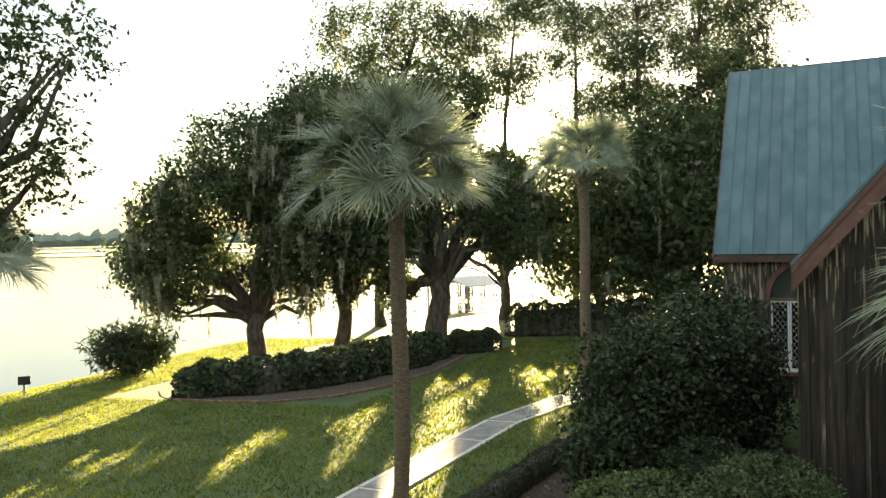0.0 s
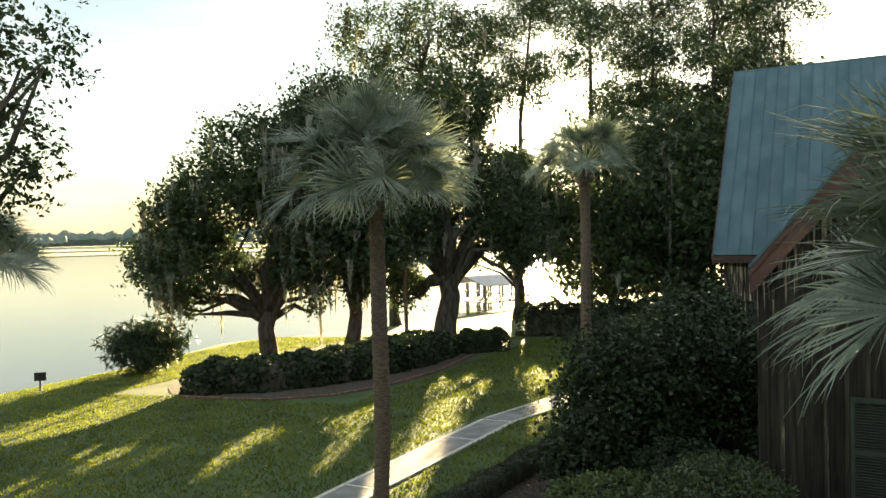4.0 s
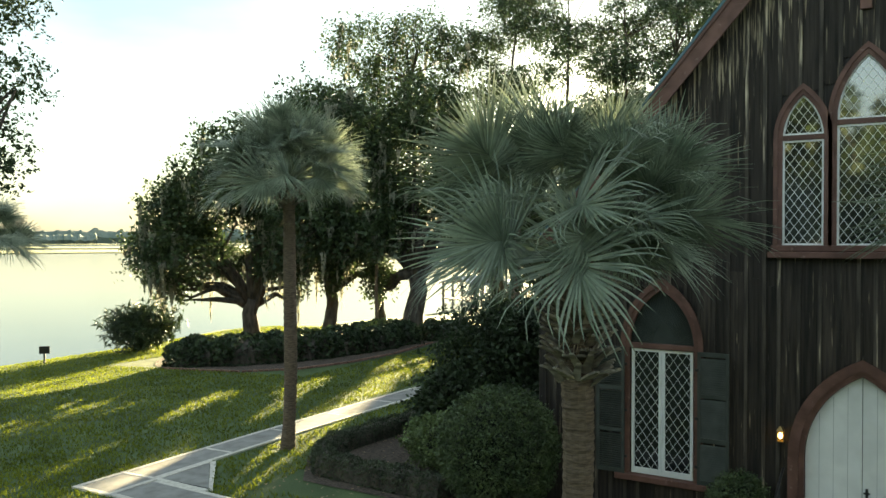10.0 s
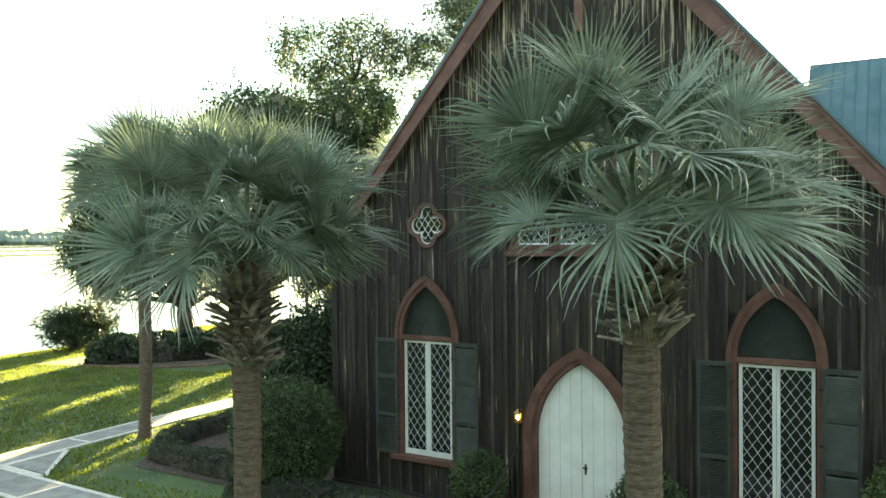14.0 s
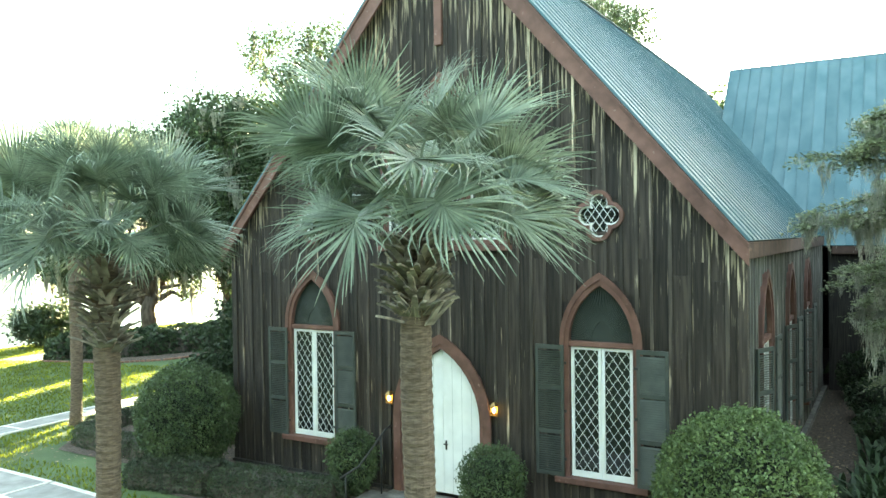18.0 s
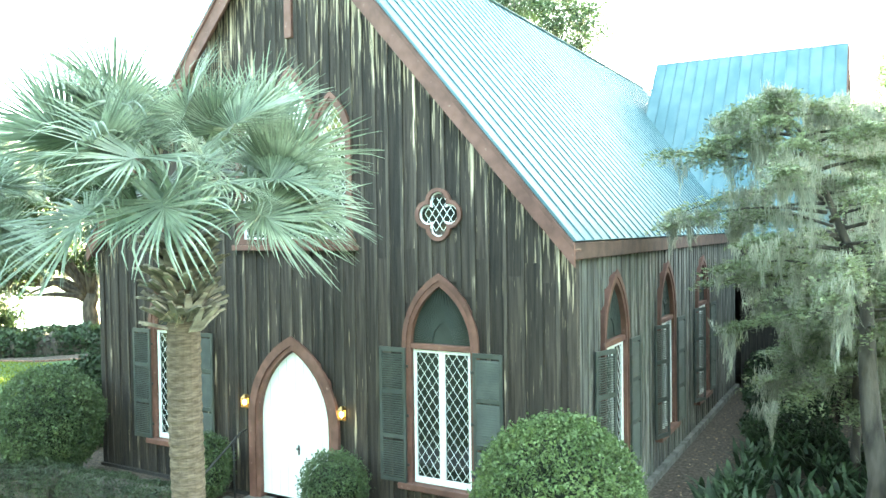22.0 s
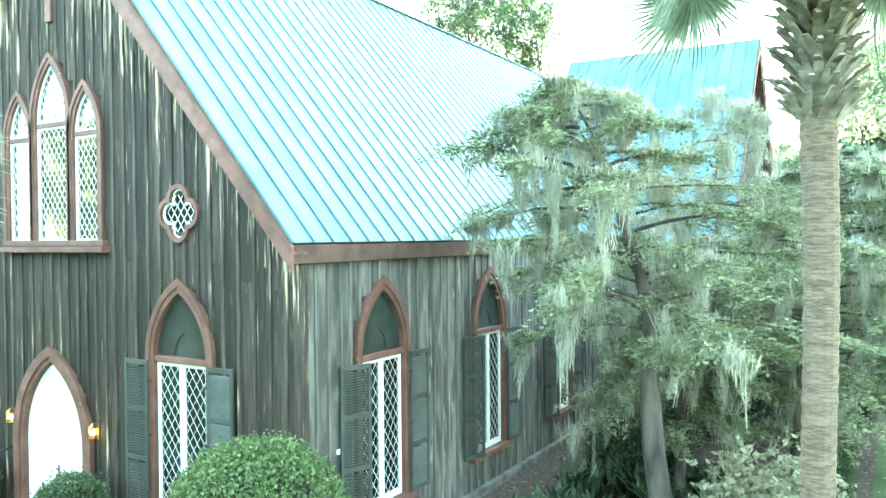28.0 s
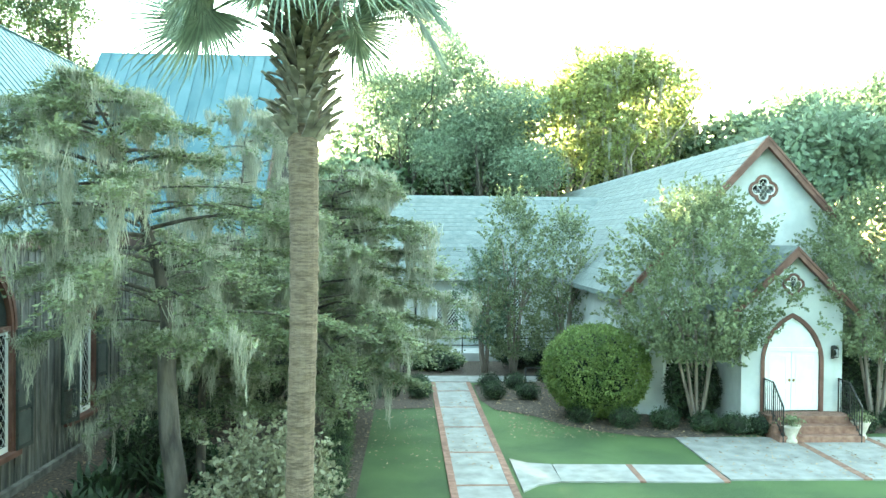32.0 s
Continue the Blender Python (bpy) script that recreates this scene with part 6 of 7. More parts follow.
tagged(new("undergrowth", quads("undergrowth", leaf_quads(under, 0.6, rng), OAK_LEAF)), "dark tangled undergrowth below the woods, with clumps added to block the sun", "undergrowth", kind="stuff")

# ---- walks ----
def slab(owner, name, corners, mat, lift=0.035, deep=0.06):
    """A paving piece with four corners, lying on the ground."""
    cx, cy = sum(c[0] for c in corners) / len(corners), sum(c[1] for c in corners) / len(corners)
    z = ground_z(cx, cy)
    bm = bmesh.new()
    top = [bm.verts.new((x - cx, y - cy, ground_z(x, y) - z + lift)) for x, y in corners]
    low = [bm.verts.new((x - cx, y - cy, ground_z(x, y) - z - deep)) for x, y in corners]
    bm.faces.new(top)
    for i in range(len(corners)):
        j = (i + 1) % len(corners)
        bm.faces.new((top[j], top[i], low[i], low[j]))
    bmesh.ops.recalc_face_normals(bm, faces=bm.faces)
    return part(name, bm, mat, owner, "", pose(cx, cy, z))


def straight_walk(owner, a, b, wide, step, edge, band_mat, slab_mat=CONCRETE, cross=0.1, cross_mat=None):
    """Slabs from a to b, with edging strips on both sides and narrow bands between."""
    a, b = Vector(a), Vector(b)
    d = (b - a).normalized()
    s = Vector((-d.y, d.x))
    n = max(1, round((b - a).length / step))
    ln = (b - a).length / n
    for i in range(n):
        p, q = a + d * (ln * i), a + d * (ln * (i + 1) - cross)
        slab(owner, "slab", [tuple(p - s * wide / 2), tuple(q - s * wide / 2), tuple(q + s * wide / 2), tuple(p + s * wide / 2)], slab_mat)
        r = a + d * (ln * (i + 1))
        slab(owner, "cross_band", [tuple(q - s * wide / 2), tuple(r - s * wide / 2), tuple(r + s * wide / 2), tuple(q + s * wide / 2)], cross_mat or band_mat, 0.038)
        if edge:
            for sg in (-1, 1):
                o, e = s * sg * wide / 2, s * sg * (wide / 2 + edge)
                slab(owner, "edging", [tuple(p + o), tuple(r + o), tuple(r + e), tuple(p + e)], band_mat, 0.042)


west_walk = thing("west_walk", pose(0, 0, 0), "pale concrete walk with lighter tabby bands across the lawn", "walk", kind="structure")
straight_walk(west_walk, (-15.33, -2.45), (-15.3, 2.6), 0.96, 2.9, 0.13, PALE_BAND)
straight_walk(west_walk, (-15.3, 2.65), (-15.05, 10), 0.96, 2.9, 0.13, PALE_BAND)
straight_walk(west_walk, (-15.05, 10.05), (-13.6, 16), 0.96, 3.0, 0.13, PALE_BAND)
straight_walk(west_walk, (-13.6, 16.05), (-9.5, 24), 0.96, 3.0, 0.13, PALE_BAND)
straight_walk(west_walk, (-14.56, -3.24), (-8.6, -3.68), 0.98, 2.98, 0.13, PALE_BAND)
straight_walk(west_walk, (-8.55, -3.69), (-6.2, -3.96), 0.98, 2.4, 0.13, PALE_BAND)
straight_walk(west_walk, (-6.15, -3.97), (8.0, -4.1), 0.98, 2.8, 0.13, PALE_BAND)
# where the walks meet: a square with bands, and a three-cornered piece
slab(west_walk, "slab", [(-15.82, -3.72), (-14.72, -3.76), (-14.72, -2.6), (-15.82, -2.6)], CONCRETE)
slab(west_walk, "slab", [(-14.58, -2.48), (-12.98, -2.5), (-14.58, -0.98)], CONCRETE)
slab(west_walk, "edging", [(-15.95, -2.6), (-14.72, -2.6), (-14.72, -2.48), (-15.95, -2.48)], PALE_BAND, 0.042)
slab(west_walk, "edging", [(-14.58, -2.62), (-12.85, -2.75), (-12.85, -2.62), (-14.58, -2.49)], PALE_BAND, 0.047)
slab(west_walk, "edging", [(-14.72, -3.9), (-14.58, -3.9), (-14.58, -0.85), (-14.72, -0.85)], PALE_BAND, 0.05)
slab(west_walk, "edging", [(-15.98, -3.87), (-14.72, -3.9), (-14.72, -3.77), (-15.82, -3.73)], PALE_BAND, 0.042)
slab(west_walk, "edging", [(-15.97, -3.86), (-15.83, -3.72), (-15.83, -2.61), (-15.95, -2.61)], PALE_BAND, 0.042)
slab(west_walk, "edging", [(-12.98, -2.49), (-12.72, -2.62), (-14.57, -0.78), (-14.57, -0.97)], PALE_BAND, 0.045)

garden_walk = thing("garden_walk", pose(0, 0, 0), "pale concrete garden walk edged with brick", "walk", kind="structure")
straight_walk(garden_walk, (15.63, -4), (15.62, -3.2), 1.12, 2.35, 0.16, BRICK, cross=0.1)
straight_walk(garden_walk, (15.62, -3.2), (15.46, 17.1), 1.12, 2.54, 0.16, BRICK, cross=0.1)
straight_walk(garden_walk, (15.46, 17.1), (15.45, 18.7), 1.12, 2.54, 0.16, BRICK, cross=0.06)
straight_walk(garden_walk, (13.2, 19.4), (25, 19.4), 1.2, 3.0, 0.0, CONCRETE, cross=0.05)
slab(garden_walk, "slab", [(16.36, 8.9), (16.36, 6.5), (16.75, 6.95), (17.28, 7.17), (17.28, 8.43), (16.75, 8.55)], CONCRETE, 0.036)
straight_walk(garden_walk, (17.3, 7.8), (21.0, 7.72), 1.26, 1.9, 0.0, BRICK, cross=0.14)
for x0, x1 in ((21.05, 24.05), (24.25, 26.1), (26.3, 29.3), (29.5, 33)):
    slab(garden_walk, "slab", [(x0, 7.25), (x1, 7.25), (x1, 10.85), (x0, 10.85)], CONCRETE)
for x in (24.15, 26.2, 29.4):
    slab(garden_walk, "brick_band", [(x - 0.1, 7.25), (x + 0.1, 7.25), (x + 0.1, 10.85), (x - 0.1, 10.85)], BRICK, 0.04)

# ---- the white hall ----
HX, HY, HW, HR, HP = 24.6, 13.6, 4.0, 8.7, 1.1
def solid_wall(name, outline, y0, y1, m, label, mat=STUCCO):
    ob = part(name, solid(outline, y0, y1), mat, None)
    ob.matrix_basis = m
    return tagged(ob, label, "wall", kind="structure")


eave_h = HR - 0.18 - HP * HW
solid_wall("wall_hall_south", [(-HW, 0), (HW, 0), (HW, eave_h), (0, HR - 0.18), (-HW, eave_h)], 0, 0.25, pose(HX, HY, 0), "white stuccoed gable front of the hall")
solid_wall("wall_hall_west", [(HY + 0.25, 0), (46, 0), (46, eave_h), (HY + 0.25, eave_h)], -0.25, 0, pose(HX - HW, 0, 0, 0, 0, 90), "white stuccoed side wall of the hall")
solid_wall("wall_hall_east", [(HY + 0.25, 0), (46, 0), (46, eave_h), (HY + 0.25, eave_h)], 0, 0.25, pose(HX + HW, 0, 0, 0, 0, 90), "white stuccoed side wall of the hall")
solid_wall("wall_hall_north", [(-HW, 0), (HW, 0), (HW, eave_h), (0, HR - 0.18), (-HW, eave_h)], 0, 0.25, pose(HX, 46, 0), "white stuccoed rear gable of the hall")


def gable_roof(name, a, b, half, top, pitch, label, mat=SHINGLE, thick=0.16):
    """Two slopes over a ridge from a to b."""
    a, b = Vector((*a, 0)), Vector((*b, 0))
    d = (b - a).normalized()
    s = Vector((-d.y, d.x, 0))
    owner = thing(name, pose(0, 0, 0), label, "roof", kind="structure")
    for sg in (-1, 1):
        e0, r0 = a + s * sg * half + Vector((0, 0, top - pitch * half)), a + Vector((0, 0, top))
        off = b - a
        bm = bmesh.new()
        v = [bm.verts.new(c) for c in (e0, e0 + off, r0 + off, r0)] + [bm.verts.new(c - Vector((0, 0, thick))) for c in (e0, e0 + off, r0 + off, r0)]
        for f in ((0, 1, 2, 3), (4, 7, 6, 5), (0, 4, 5, 1), (1, 5, 6, 2), (2, 6, 7, 3), (3, 7, 4, 0)):
            bm.faces.new([v[i] for i in f])
        # courses of shingles
        rows = int(half * math.sqrt(1 + pitch * pitch) / 0.28)
        nrm = (r0 - e0).cross(off).normalized()
        nrm = -nrm if nrm.z < 0 else nrm
        bmesh.ops.recalc_face_normals(bm, faces=bm.faces)
        part("slope", bm, mat, owner)
        for k in range(rows):
            t0, t1 = k / rows, (k + 1) / rows
            bm = bmesh.new()
            q = [e0 + (r0 - e0) * t0 + nrm * 0.012, e0 + (r0 - e0) * t0 + off + nrm * 0.012, e0 + (r0 - e0) * t1 + off + nrm * 0.004, e0 + (r0 - e0) * t1 + nrm * 0.004, e0 + (r0 - e0) * t0 + nrm * 0.001, e0 + (r0 - e0) * t0 + off + nrm * 0.001]
            w = [bm.verts.new(c) for c in q]
            bm.faces.new(w[:4])
            bm.faces.new((w[0], w[4], w[5], w[1]))
            for f in bm.faces:
                f.normal_update()
                if f.normal.z < 0:
                    f.normal_flip()
            part("shingle_course", bm, mat, owner)
    return owner


gable_roof("roof_hall", (HX, HY - 0.3), (HX, 46.2), HW + 0.4, HR, HP, "pale grey shingled gable roof of the hall")
barge(pose(HX, HY - 0.36, 0), HW + 0.42, HP, HR - 0.01, 0.22)
q = thing("quatrefoil_window", pose(HX, HY, 7.1), "four-lobed window with dark brown frame in the white gable", "window", "quatrefoil windows")
quatrefoil(q, 0.36, wide=0.09, y0=-0.06)
# wing
gable_roof("roof_wing", (11.6, 30), (24.5, 30), 4.0, 7.7, 1.0, "pale grey shingled roof of the hall's wing")
solid_wall("wall_wing_south", [(11.9, 0), (20.5, 0), (20.5, 3.9), (11.9, 3.9)], 0, 0.25, pose(0, 26.5, 0), "white stuccoed wall of the hall's wing")
solid_wall("wall_wing_west", [(26.76, 0), (33.5, 0), (33.5, 3.8), (30, 7.4), (26.76, 4.15)], -0.25, 0, pose(11.9, 0, 0, 0, 0, 90), "white stuccoed gable end of the hall's wing")
gut = box(bmesh.new(), 11.6, 20.6, 25.86, 25.98, 3.58, 3.72)
tagged(part("gutter", bevelled(gut, 0.02), PALE_METAL, None), "pale metal gutter along the wing's eave", "gutter", kind="structure")
v, f = tube([(14.2, 26.42, 3.6), (14.2, 26.42, 0.3)], [0.05, 0.05], 8)
tagged(new("downpipe", mesh_of("downpipe", v, f, IRON, True)), "dark downpipe on the wing's wall", "downpipe", kind="structure")


def plain_window(m, w, h, label):
    win = thing("window", m, label, "window", "hall windows")
    part("frame", band([(-w, 0.06), (-w, h - 0.06), (w, h - 0.06), (w, 0.06)], [(-w - 0.07, 0), (-w - 0.07, h), (w + 0.07, h), (w + 0.07, 0)], -0.04, 0.02, True), WHITE, win)
    part("pane", solid([(-w, 0.06), (w, 0.06), (w, h - 0.06), (-w, h - 0.06)], -0.012, -0.006), GLASS, win)
    part("lattice", lattice([(-w, 0.06), (w, 0.06), (w, h - 0.06), (-w, h - 0.06)], 0.14, 0.2, -0.03, -0.014, 0.018), WHITE, win)
    part("sill", bevelled(box(bmesh.new(), -w - 0.12, w + 0.12, -0.1, 0.02, -0.07, -0.002), 0.01), WHITE, win)
    return win


plain_window(pose(22.1, HY, 1.2), 0.42, 2.3, "white-framed latticed window in the hall front")
plain_window(pose(27.1, HY, 1.2), 0.42, 2.3, "white-framed latticed window in the hall front")
for x in (12.9, 15.7, 18.6):
    plain_window(pose(x, 26.5, 1.2), 0.5, 1.9, "white-framed window in the wing")
wing_door = thing("door_2", pose(16.9, 26.5, 0.3), "pale grey panelled door in the wing", "door", kind="structure")
part("door_leaf", bevelled(box(bmesh.new(), -0.48, 0.48, -0.06, 0.0, 0, 2.1), 0.01), plain("pale_grey_paint", (0.45, 0.5, 0.52), 0.5), wing_door)
part("door_frame", band([(-0.5, 0), (-0.5, 2.13), (0.5, 2.13), (0.5, 0)], [(-0.6, 0), (-0.6, 2.23), (0.6, 2.23), (0.6, 0)], -0.09, 0.0), WHITE, wing_door)

# porch
PX, PY, PW = 24.52, 11.5, 1.42
front_l = [(-PW, 0), (-0.86, 0), (-0.86, 2.2)] + ogive(0.86, 2.2, 1.34, 9)[1:10] + [(0, 5.2), (-PW, 5.2 - PW)]
solid_wall("wall_porch", front_l, 0, 0.22, pose(PX, PY, 0), "white stuccoed porch front")
solid_wall("wall_porch", [(-x, z) for x, z in front_l[::-1]], 0, 0.22, pose(PX, PY, 0), "white stuccoed porch front")
for sg in (-1, 1):
    solid_wall("wall_porch", [(PY + 0.22, 0), (HY - 0.01, 0), (HY - 0.01, 3.75), (PY + 0.22, 3.75)], 0, 0.2, pose(PX + sg * PW - (0.2 if sg > 0 else 0) + 0.2, 0, 0, 0, 0, 90), "white stuccoed porch side")
gable_roof("roof_porch", (PX, PY - 0.25), (PX, HY), PW + 0.35, 5.42, 1.0, "pale shingled porch roof")
barge(pose(PX, PY - 0.3, 0), PW + 0.37, 1.0, 5.4, 0.2)
q = thing("quatrefoil_window", pose(PX, PY, 4.35), "four-lobed window with dark brown frame over the porch door", "window", "quatrefoil windows")
quatrefoil(q, 0.24, wide=0.07, y0=-0.05)
pd = thing("door_3", pose(PX, PY, 0), "closed white panelled double door under a pointed brown arch", "door", kind="structure")
part("door_frame", band(ring_outline(0.78, 0.85, 2.2, 1.24), ring_outline(0.88, 0.85, 2.2, 1.36), -0.05, 0.12), TRIM, pd, "brown pointed frame")
half_arch = ogive(0.775, 2.2, 1.23, 9)[9:]
for sg in (-1, 1):
    leaf = part("door_leaf", bevelled(box(bmesh.new(), min(sg * 0.006, sg * 0.775), max(sg * 0.006, sg * 0.775), 0.03, 0.08, 0.86, 2.48), 0.006), WHITE, pd)
    for z0, z1 in ((1.0, 1.45), (1.55, 2.38)):
        part("panel", band([(sg * 0.16, z0 + 0.03), (sg * 0.16, z1 - 0.03), (sg * 0.6, z1 - 0.03), (sg * 0.6, z0 + 0.03)], [(sg * 0.12, z0), (sg * 0.12, z1), (sg * 0.64, z1), (sg * 0.64, z0)], 0.018, 0.032, True), WHITE, leaf)
    part("door_knob", bevelled(box(bmesh.new(), sg * 0.06 - 0.025, sg * 0.06 + 0.025, -0.02, 0.03, 1.66, 1.74), 0.008), BRASS, leaf)
part("arch_panel", solid([(-0.74, 2.52)] + [p for p in ogive(0.77, 2.2, 1.23, 9) if p[1] > 2.55] + [(0.74, 2.52)], 0.05, 0.09), WHITE, pd)
part("transom", bevelled(box(bmesh.new(), -0.77, 0.77, 0.0, 0.09, 2.48, 2.6), 0.01), WHITE, pd)
steps = thing("porch_steps", pose(PX + 0.4, PY, 0), "red brick porch steps", "steps", kind="structure")
for k in range(3):
    part("step", bevelled(box(bmesh.new(), -1.3, 1.0, -0.9 - 0.3 * (2 - k) + 0.3, -0.001, 0.2 + 0.2 * k, 0.4 + 0.2 * k + 0.04), 0.012), BRICK, steps)
for sg in (-1, 1):
    rl = thing("iron_railing", pose(PX + 0.25 + sg * 1.05, PY, 0), "black wrought-iron railing beside the porch steps", "railing", "porch railings")
    pts = [(0, -0.05, 1.75), (0, -0.6, 1.75), (0, -1.2, 1.2)]
    v, f = tube(pts, [0.025] * 3, 6)
    part("top_rail", mesh_of("top_rail", v, f, IRON), IRON, rl)
    v, f = tube([(0, -0.05, 0.95), (0, -0.6, 0.95), (0, -1.2, 0.4)], [0.015] * 3, 6)
    part("bottom_rail", mesh_of("bottom_rail", v, f, IRON), IRON, rl)
    for k in range(11):
        y = -0.06 - 1.13 * k / 10
        drop = max(0, -y - 0.6) * 0.92
        v, f = tube([(0, y, 0.86 - drop if k not in (0, 5, 10) else 0.75 - drop * 1.1), (0, y, 1.75 - drop)], [0.011 if k not in (0, 5, 10) else 0.022] * 2, 6)
        part("baluster", mesh_of("baluster", v, f, IRON), IRON, rl)
lantern(pose(PX + 1.12, PY - 0.01, 2.5), lit=False)
for x, y in ((23.95, 10.35), (26.05, 10.75)):
    pot = thing("planter", pose(x, y, ground_z(x, y) + 0.035), "pale stone planter with a small green plant", "planter", "porch planters")
    v, f = tube([(0, 0, 0), (0, 0, 0.05), (0, 0, 0.12), (0, 0, 0.4), (0, 0, 0.44)], [0.16, 0.16, 0.12, 0.22, 0.25], 14)
    part("pot", mesh_of("pot", v, f, TERRACOTTA, True), TERRACOTTA, pot)
    rg = np.random.default_rng(3)
    part("plant", quads("plant", leaf_quads(np.array([0, 0, 0.55]) + rg.normal(size=(260, 3)) * [0.12, 0.12, 0.07], 0.09, rg), FRESH_LEAF), FRESH_LEAF, pot)

# iron fence on a low brick wall, and the ramp railing by the wing
tagged(part("low_wall", bevelled(box(bmesh.new(), 10.2, 13.75, 18.2, 18.42, 0.15, 0.5), 0.015), BRICK, None), "low brick wall under the iron fence", "low wall", kind="structure")
fence = thing("iron_fence", pose(9.9, 18.31, 0.5), "black iron picket fence on a low brick wall", "fence")
part("top_rail", box(bmesh.new(), 0, 3.9, -0.015, 0.015, 0.92, 0.95), IRON, fence)
part("bottom_rail", box(bmesh.new(), 0, 3.9, -0.015, 0.015, 0.1, 0.13), IRON, fence)
me = None
for k in range(33):
    wide = 0.022 if k % 8 == 0 else 0.009
    part("post" if k % 8 == 0 else "picket", box(bmesh.new(), 0.12 * k - wide, 0.12 * k + wide, -wide, wide, -0.0, 1.05), IRON, fence)
tagged(part("ramp", bevelled(box(bmesh.new(), 14.6, 24.0, 23.6, 25.2, 0.1, 0.62), 0.02), STUCCO, None), "low white ramp before the wing", "ramp", kind="structure")
ramp_rail = thing("ramp_railing", pose(14.7, 23.7, 0.62), "black three-barred railing along the white ramp", "railing")
for z in (0.3, 0.6, 0.92):
    part("rail", box(bmesh.new(), 0, 9.0, -0.02, 0.02, z, z + 0.04), IRON, ramp_rail)
for k in range(7):
    part("post", box(bmesh.new(), 1.5 * k - 0.025, 1.5 * k + 0.025, -0.025, 0.025, 0, 0.96), IRON, ramp_rail)
bench = thing("bench", pose(12.3, 19.6, ground_z(12.3, 19.6)), "dark slatted garden bench by the fence", "bench")
for k in range(3):
    part("slat", bevelled(box(bmesh.new(), -0.6, 0.6, -0.18 + 0.13 * k, -0.07 + 0.13 * k, 0.42, 0.45), 0.006), IRON, bench)
    part("back_slat", bevelled(box(bmesh.new(), -0.6, 0.6, 0.2, 0.225, 0.52 + 0.12 * k, 0.6 + 0.12 * k), 0.006), IRON, bench)
for x in (-0.55, 0.55):
    for y0, h in ((-0.15, 0.42), (0.21, 0.85)):
        part("leg", box(bmesh.new(), x - 0.02, x + 0.02, y0 - 0.02, y0 + 0.02, 0, h), IRON, bench)

# ---- by the river ----
sign = thing("notice_board", pose(-38.8, 9.85, ground_z(-38.8, 9.85), 0, 0, 50), "small dark notice board on a post by the water", "sign")
part("post", box(bmesh.new(), -0.05, 0.05, -0.05, 0.05, -0.02, 0.5), GREY_WOOD, sign)
part("board", bevelled(box(bmesh.new(), -0.26, 0.26, -0.03, 0.03, 0.5, 0.9), 0.01), IRON, sign)

dock = thing("boat_dock", pose(-38.5, 58, -1.5, 0, 0, -25), "grey wooden boat dock with a low roof over the water", "dock")
part("roof", solid([(-3.2, 2.5), (0, 3.3), (3.2, 2.5), (3.2, 2.4), (0, 3.18), (-3.2, 2.4)], -2.5, 2.5), PALE_METAL, dock)
for x in (-2.8, 2.8):
    for y in (-2.2, 2.2):
        part("post", box(bmesh.new(), x - 0.09, x + 0.09, y - 0.09, y + 0.09, -1.5, 2.48), GREY_WOOD, dock)
part("deck", box(bmesh.new(), -3.0, 3.0, -2.4, 2.4, 0.75, 0.85), GREY_WOOD, dock)
pier = thing("pier", pose(-33, 61, -1.5, 0, 0, 155), "narrow grey wooden pier with handrails", "pier")
part("deck", box(bmesh.new(), 0, 16, -0.7, 0.7, 0.95, 1.05), GREY_WOOD, pier)
for k in range(9):
    for y in (-0.66, 0.66):
        part("pile", box(bmesh.new(), 2 * k - 0.08, 2 * k + 0.08, y - 0.08, y + 0.08, -1.6, 1.95), GREY_WOOD, pier)
for y in (-0.66, 0.66):
    part("handrail", box(bmesh.new(), 0, 16, y - 0.04, y + 0.04, 1.9, 1.97), GREY_WOOD, pier)

# overhead wire
v, f = tube([(28.4, 16, 6.6), (34, 17, 6.5), (42, 18.4, 6.9), (60, 22, 8.2)], [0.012] * 4, 5)
tagged(new("overhead_wire", mesh_of("overhead_wire", v, f, IRON)), "thin overhead wire running from the hall", "wire")

# fallen leaves on the beds and walks
def litter(n, x0, x1, y0, y1, lift):
    r = np.random.default_rng(n)
    x, y = r.uniform(x0, x1, n), r.uniform(y0, y1, n)
    z = np.array([ground_z(a, b) + lift for a, b in zip(x, y)])
    c = np.stack([x, y, z], 1)
    a = r.uniform(0, 2 * np.pi, n)
    d = np.stack([np.cos(a), np.sin(a), r.normal(size=n) * 0.15], 1) * (r.uniform(0.025, 0.06, n))[:, None]
    s = np.stack([-np.sin(a), np.cos(a), r.normal(size=n) * 0.2], 1) * (r.uniform(0.012, 0.03, n))[:, None]
    return np.stack([c - d, c + s, c + d, c - s], 1)


fallen = np.concatenate([litter(2600, 6.2, 12.9, -1, 15, 0.045), litter(2400, 16.6, 24, 10.8, 19, 0.045), litter(500, 13, 16, 8, 19, 0.06), litter(500, 21, 27, 7.3, 11, 0.06), litter(700, -12, -6, -2, 8, 0.045)])
tagged(new("fallen_leaves", quads("fallen_leaves", fallen, DEAD_LEAF)), "scattered dry brown leaves on beds and walks", "leaf litter", kind="stuff")

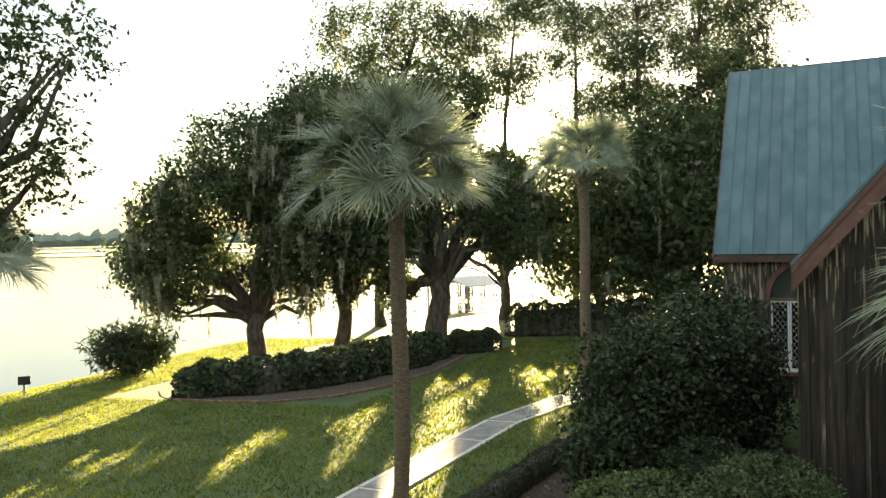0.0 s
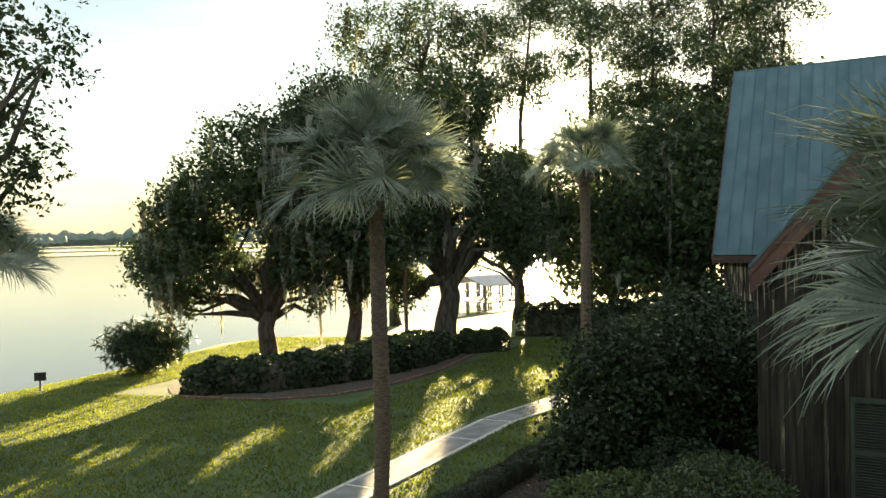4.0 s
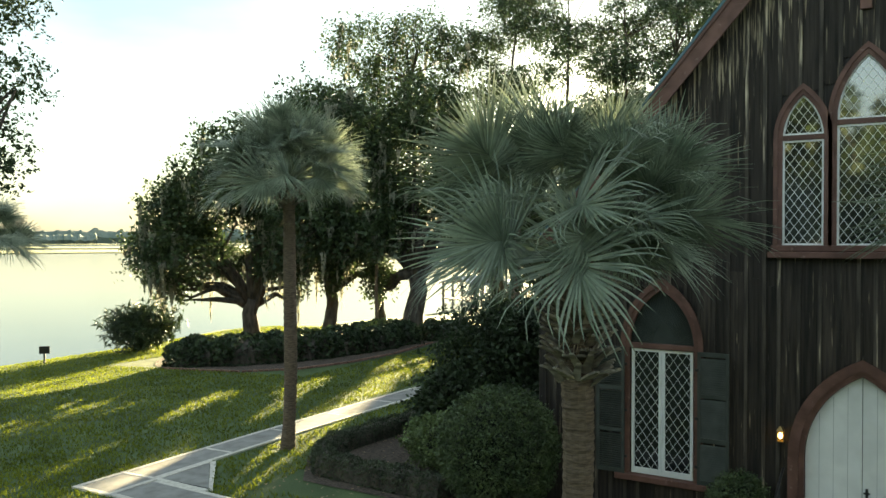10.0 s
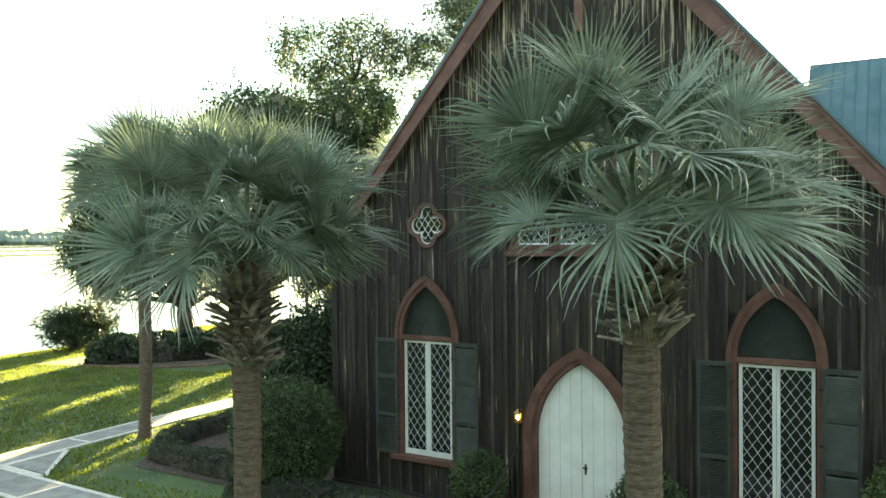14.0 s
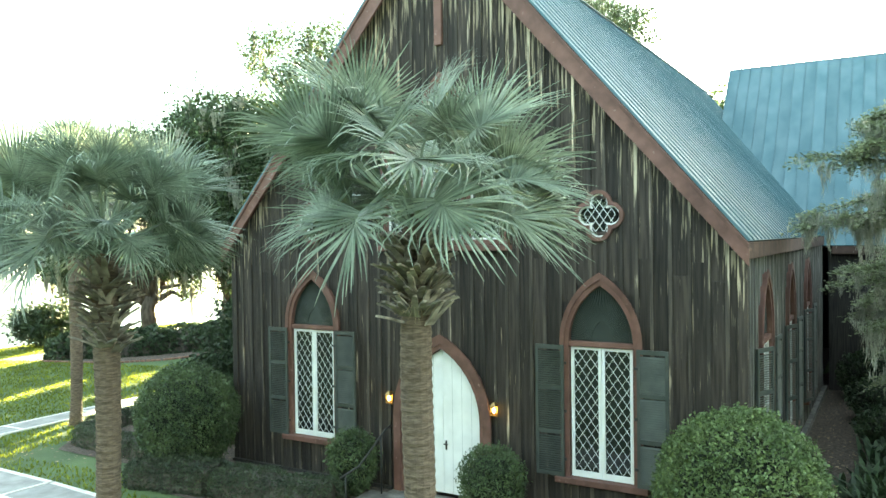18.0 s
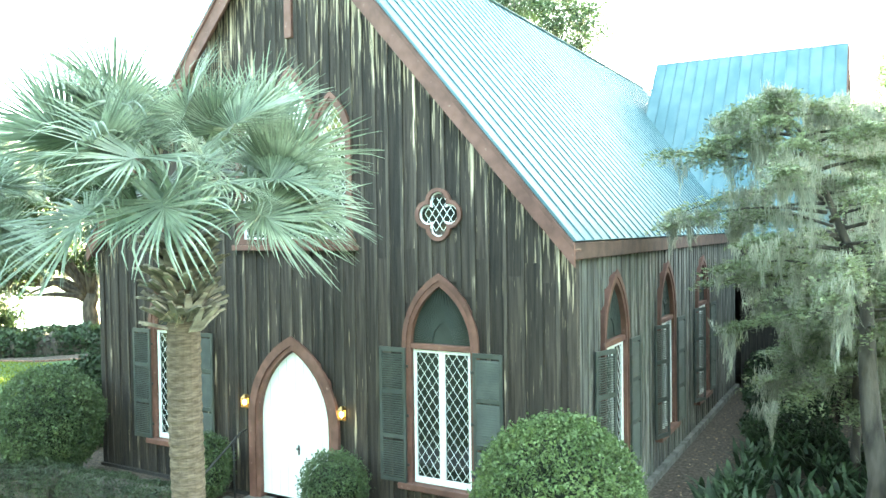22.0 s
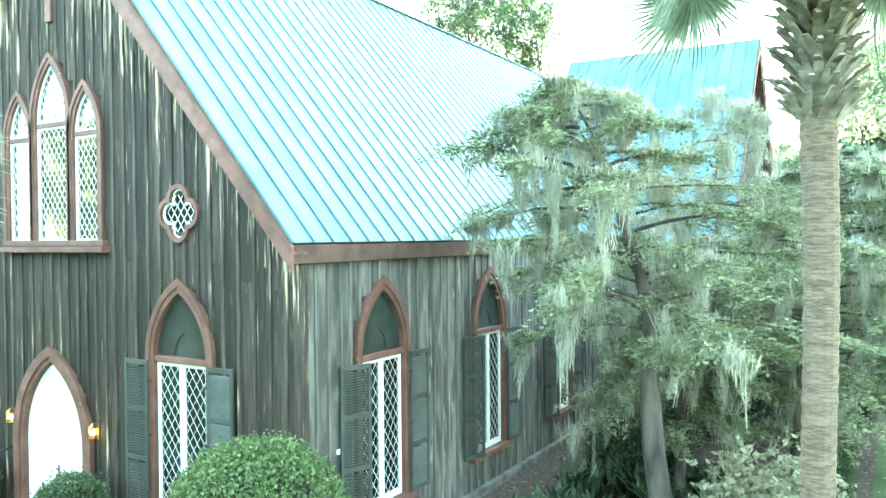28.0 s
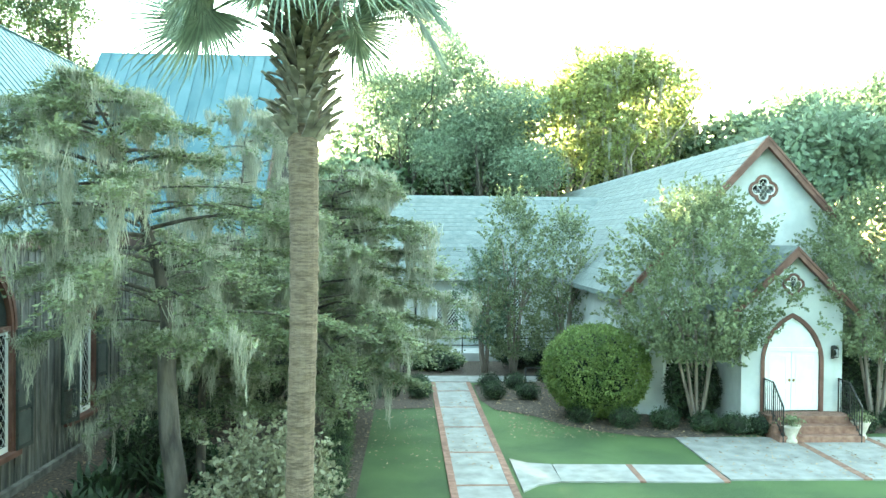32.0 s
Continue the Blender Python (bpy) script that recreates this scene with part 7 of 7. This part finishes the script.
# a row of bricks round the oak bed
edging = thing("bed_edging", pose(0, 0, 0), "row of weathered bricks edging the oak bed", "edging", kind="structure")
bm = bevelled(box(bmesh.new(), -0.1, 0.1, -0.05, 0.05, -0.04, 0.07), 0.008)
brick_me = bpy.data.meshes.new("brick")
bm.to_mesh(brick_me)
bm.free()
brick_me.materials.append(BRICK)
line = [(-29.5, 9.9), (-27, 9.75), (-24.8, 10.3), (-23, 12), (-22.1, 14.5), (-21.8, 18), (-22.4, 23)]
r = random.Random(4)
for (ax, ay), (bx, by) in zip(line, line[1:]):
    ln = math.hypot(bx - ax, by - ay)
    for k in range(int(ln / 0.24)):
        t = (k + 0.5) * 0.24 / ln
        x, y = ax + (bx - ax) * t, ay + (by - ay) * t
        part("brick", brick_me, BRICK, edging, "", pose(x, y, ground_z(x, y) + 0.02, r.uniform(-4, 4), r.uniform(-4, 4), math.degrees(math.atan2(by - ay, bx - ax)) + r.uniform(-4, 4)))

# blades of grass on the lawns
rng = np.random.default_rng(5)
def blades(n, x0, x1, y0, y1, size):
    x, y = rng.uniform(x0, x1, n), rng.uniform(y0, y1, n)
    z = np.array([ground_z(a, b) for a, b in zip(x, y)])
    keep = (z > -1.15) & ~((np.abs(x + 15.25) < 0.72) & (y > -3.9) & (y < 11)) & ~((np.abs(y - np.interp(x, [-14.6, -8.6, -6.2, 8], [-3.24, -3.68, -3.96, -4.1])) < 0.68) & (x > -15.95)) & ~((x > -12.6) & (x < 12) & (y > np.interp(x, [-12.6, -11.4, -7.8, -6.2], [1.6, -0.75, -1.35, -2.9]))) & ~((x > -14.75) & (y > -2.7) & (x + y < -15.4) & (x < -12.6)) & ~((x > 14.75) & (x < 16.5)) & ~((x > 16.4) & (y > 7.1) & (y < 8.5)) & ~((x > 20.9) & (y > 7.1) & (y < 10.9)) & ~((x > 16.5) & (y > 11)) & ~((x > 12) & (x < 12.95))
    keep &= ~((x < -21.5) & (x > -34) & (y > 10 + 0.3 * (x + 30) ** 2 * 0.03) & (y < 29))
    c = np.stack([x, y, z], 1)[keep]
    n = len(c)
    a = rng.uniform(0, np.pi, n)
    s = np.stack([np.cos(a), np.sin(a), 0 * a], 1) * size * 0.34
    up = np.stack([rng.normal(size=n) * 0.35, rng.normal(size=n) * 0.35, np.ones(n)], 1) * (size * rng.uniform(0.6, 1.3, n))[:, None]
    return np.stack([c - s, c + s, c + s * 0.35 + up, c - s * 0.35 + up], 1)


lawn = np.concatenate([blades(150000, -42, -12, -9, 30, 0.062), blades(22000, -20, 12, -9, -2, 0.06)])
tagged(new("grass", quads("grass", lawn, BLADE)), "short mown grass blades glowing in low sun", "grass", kind="stuff")

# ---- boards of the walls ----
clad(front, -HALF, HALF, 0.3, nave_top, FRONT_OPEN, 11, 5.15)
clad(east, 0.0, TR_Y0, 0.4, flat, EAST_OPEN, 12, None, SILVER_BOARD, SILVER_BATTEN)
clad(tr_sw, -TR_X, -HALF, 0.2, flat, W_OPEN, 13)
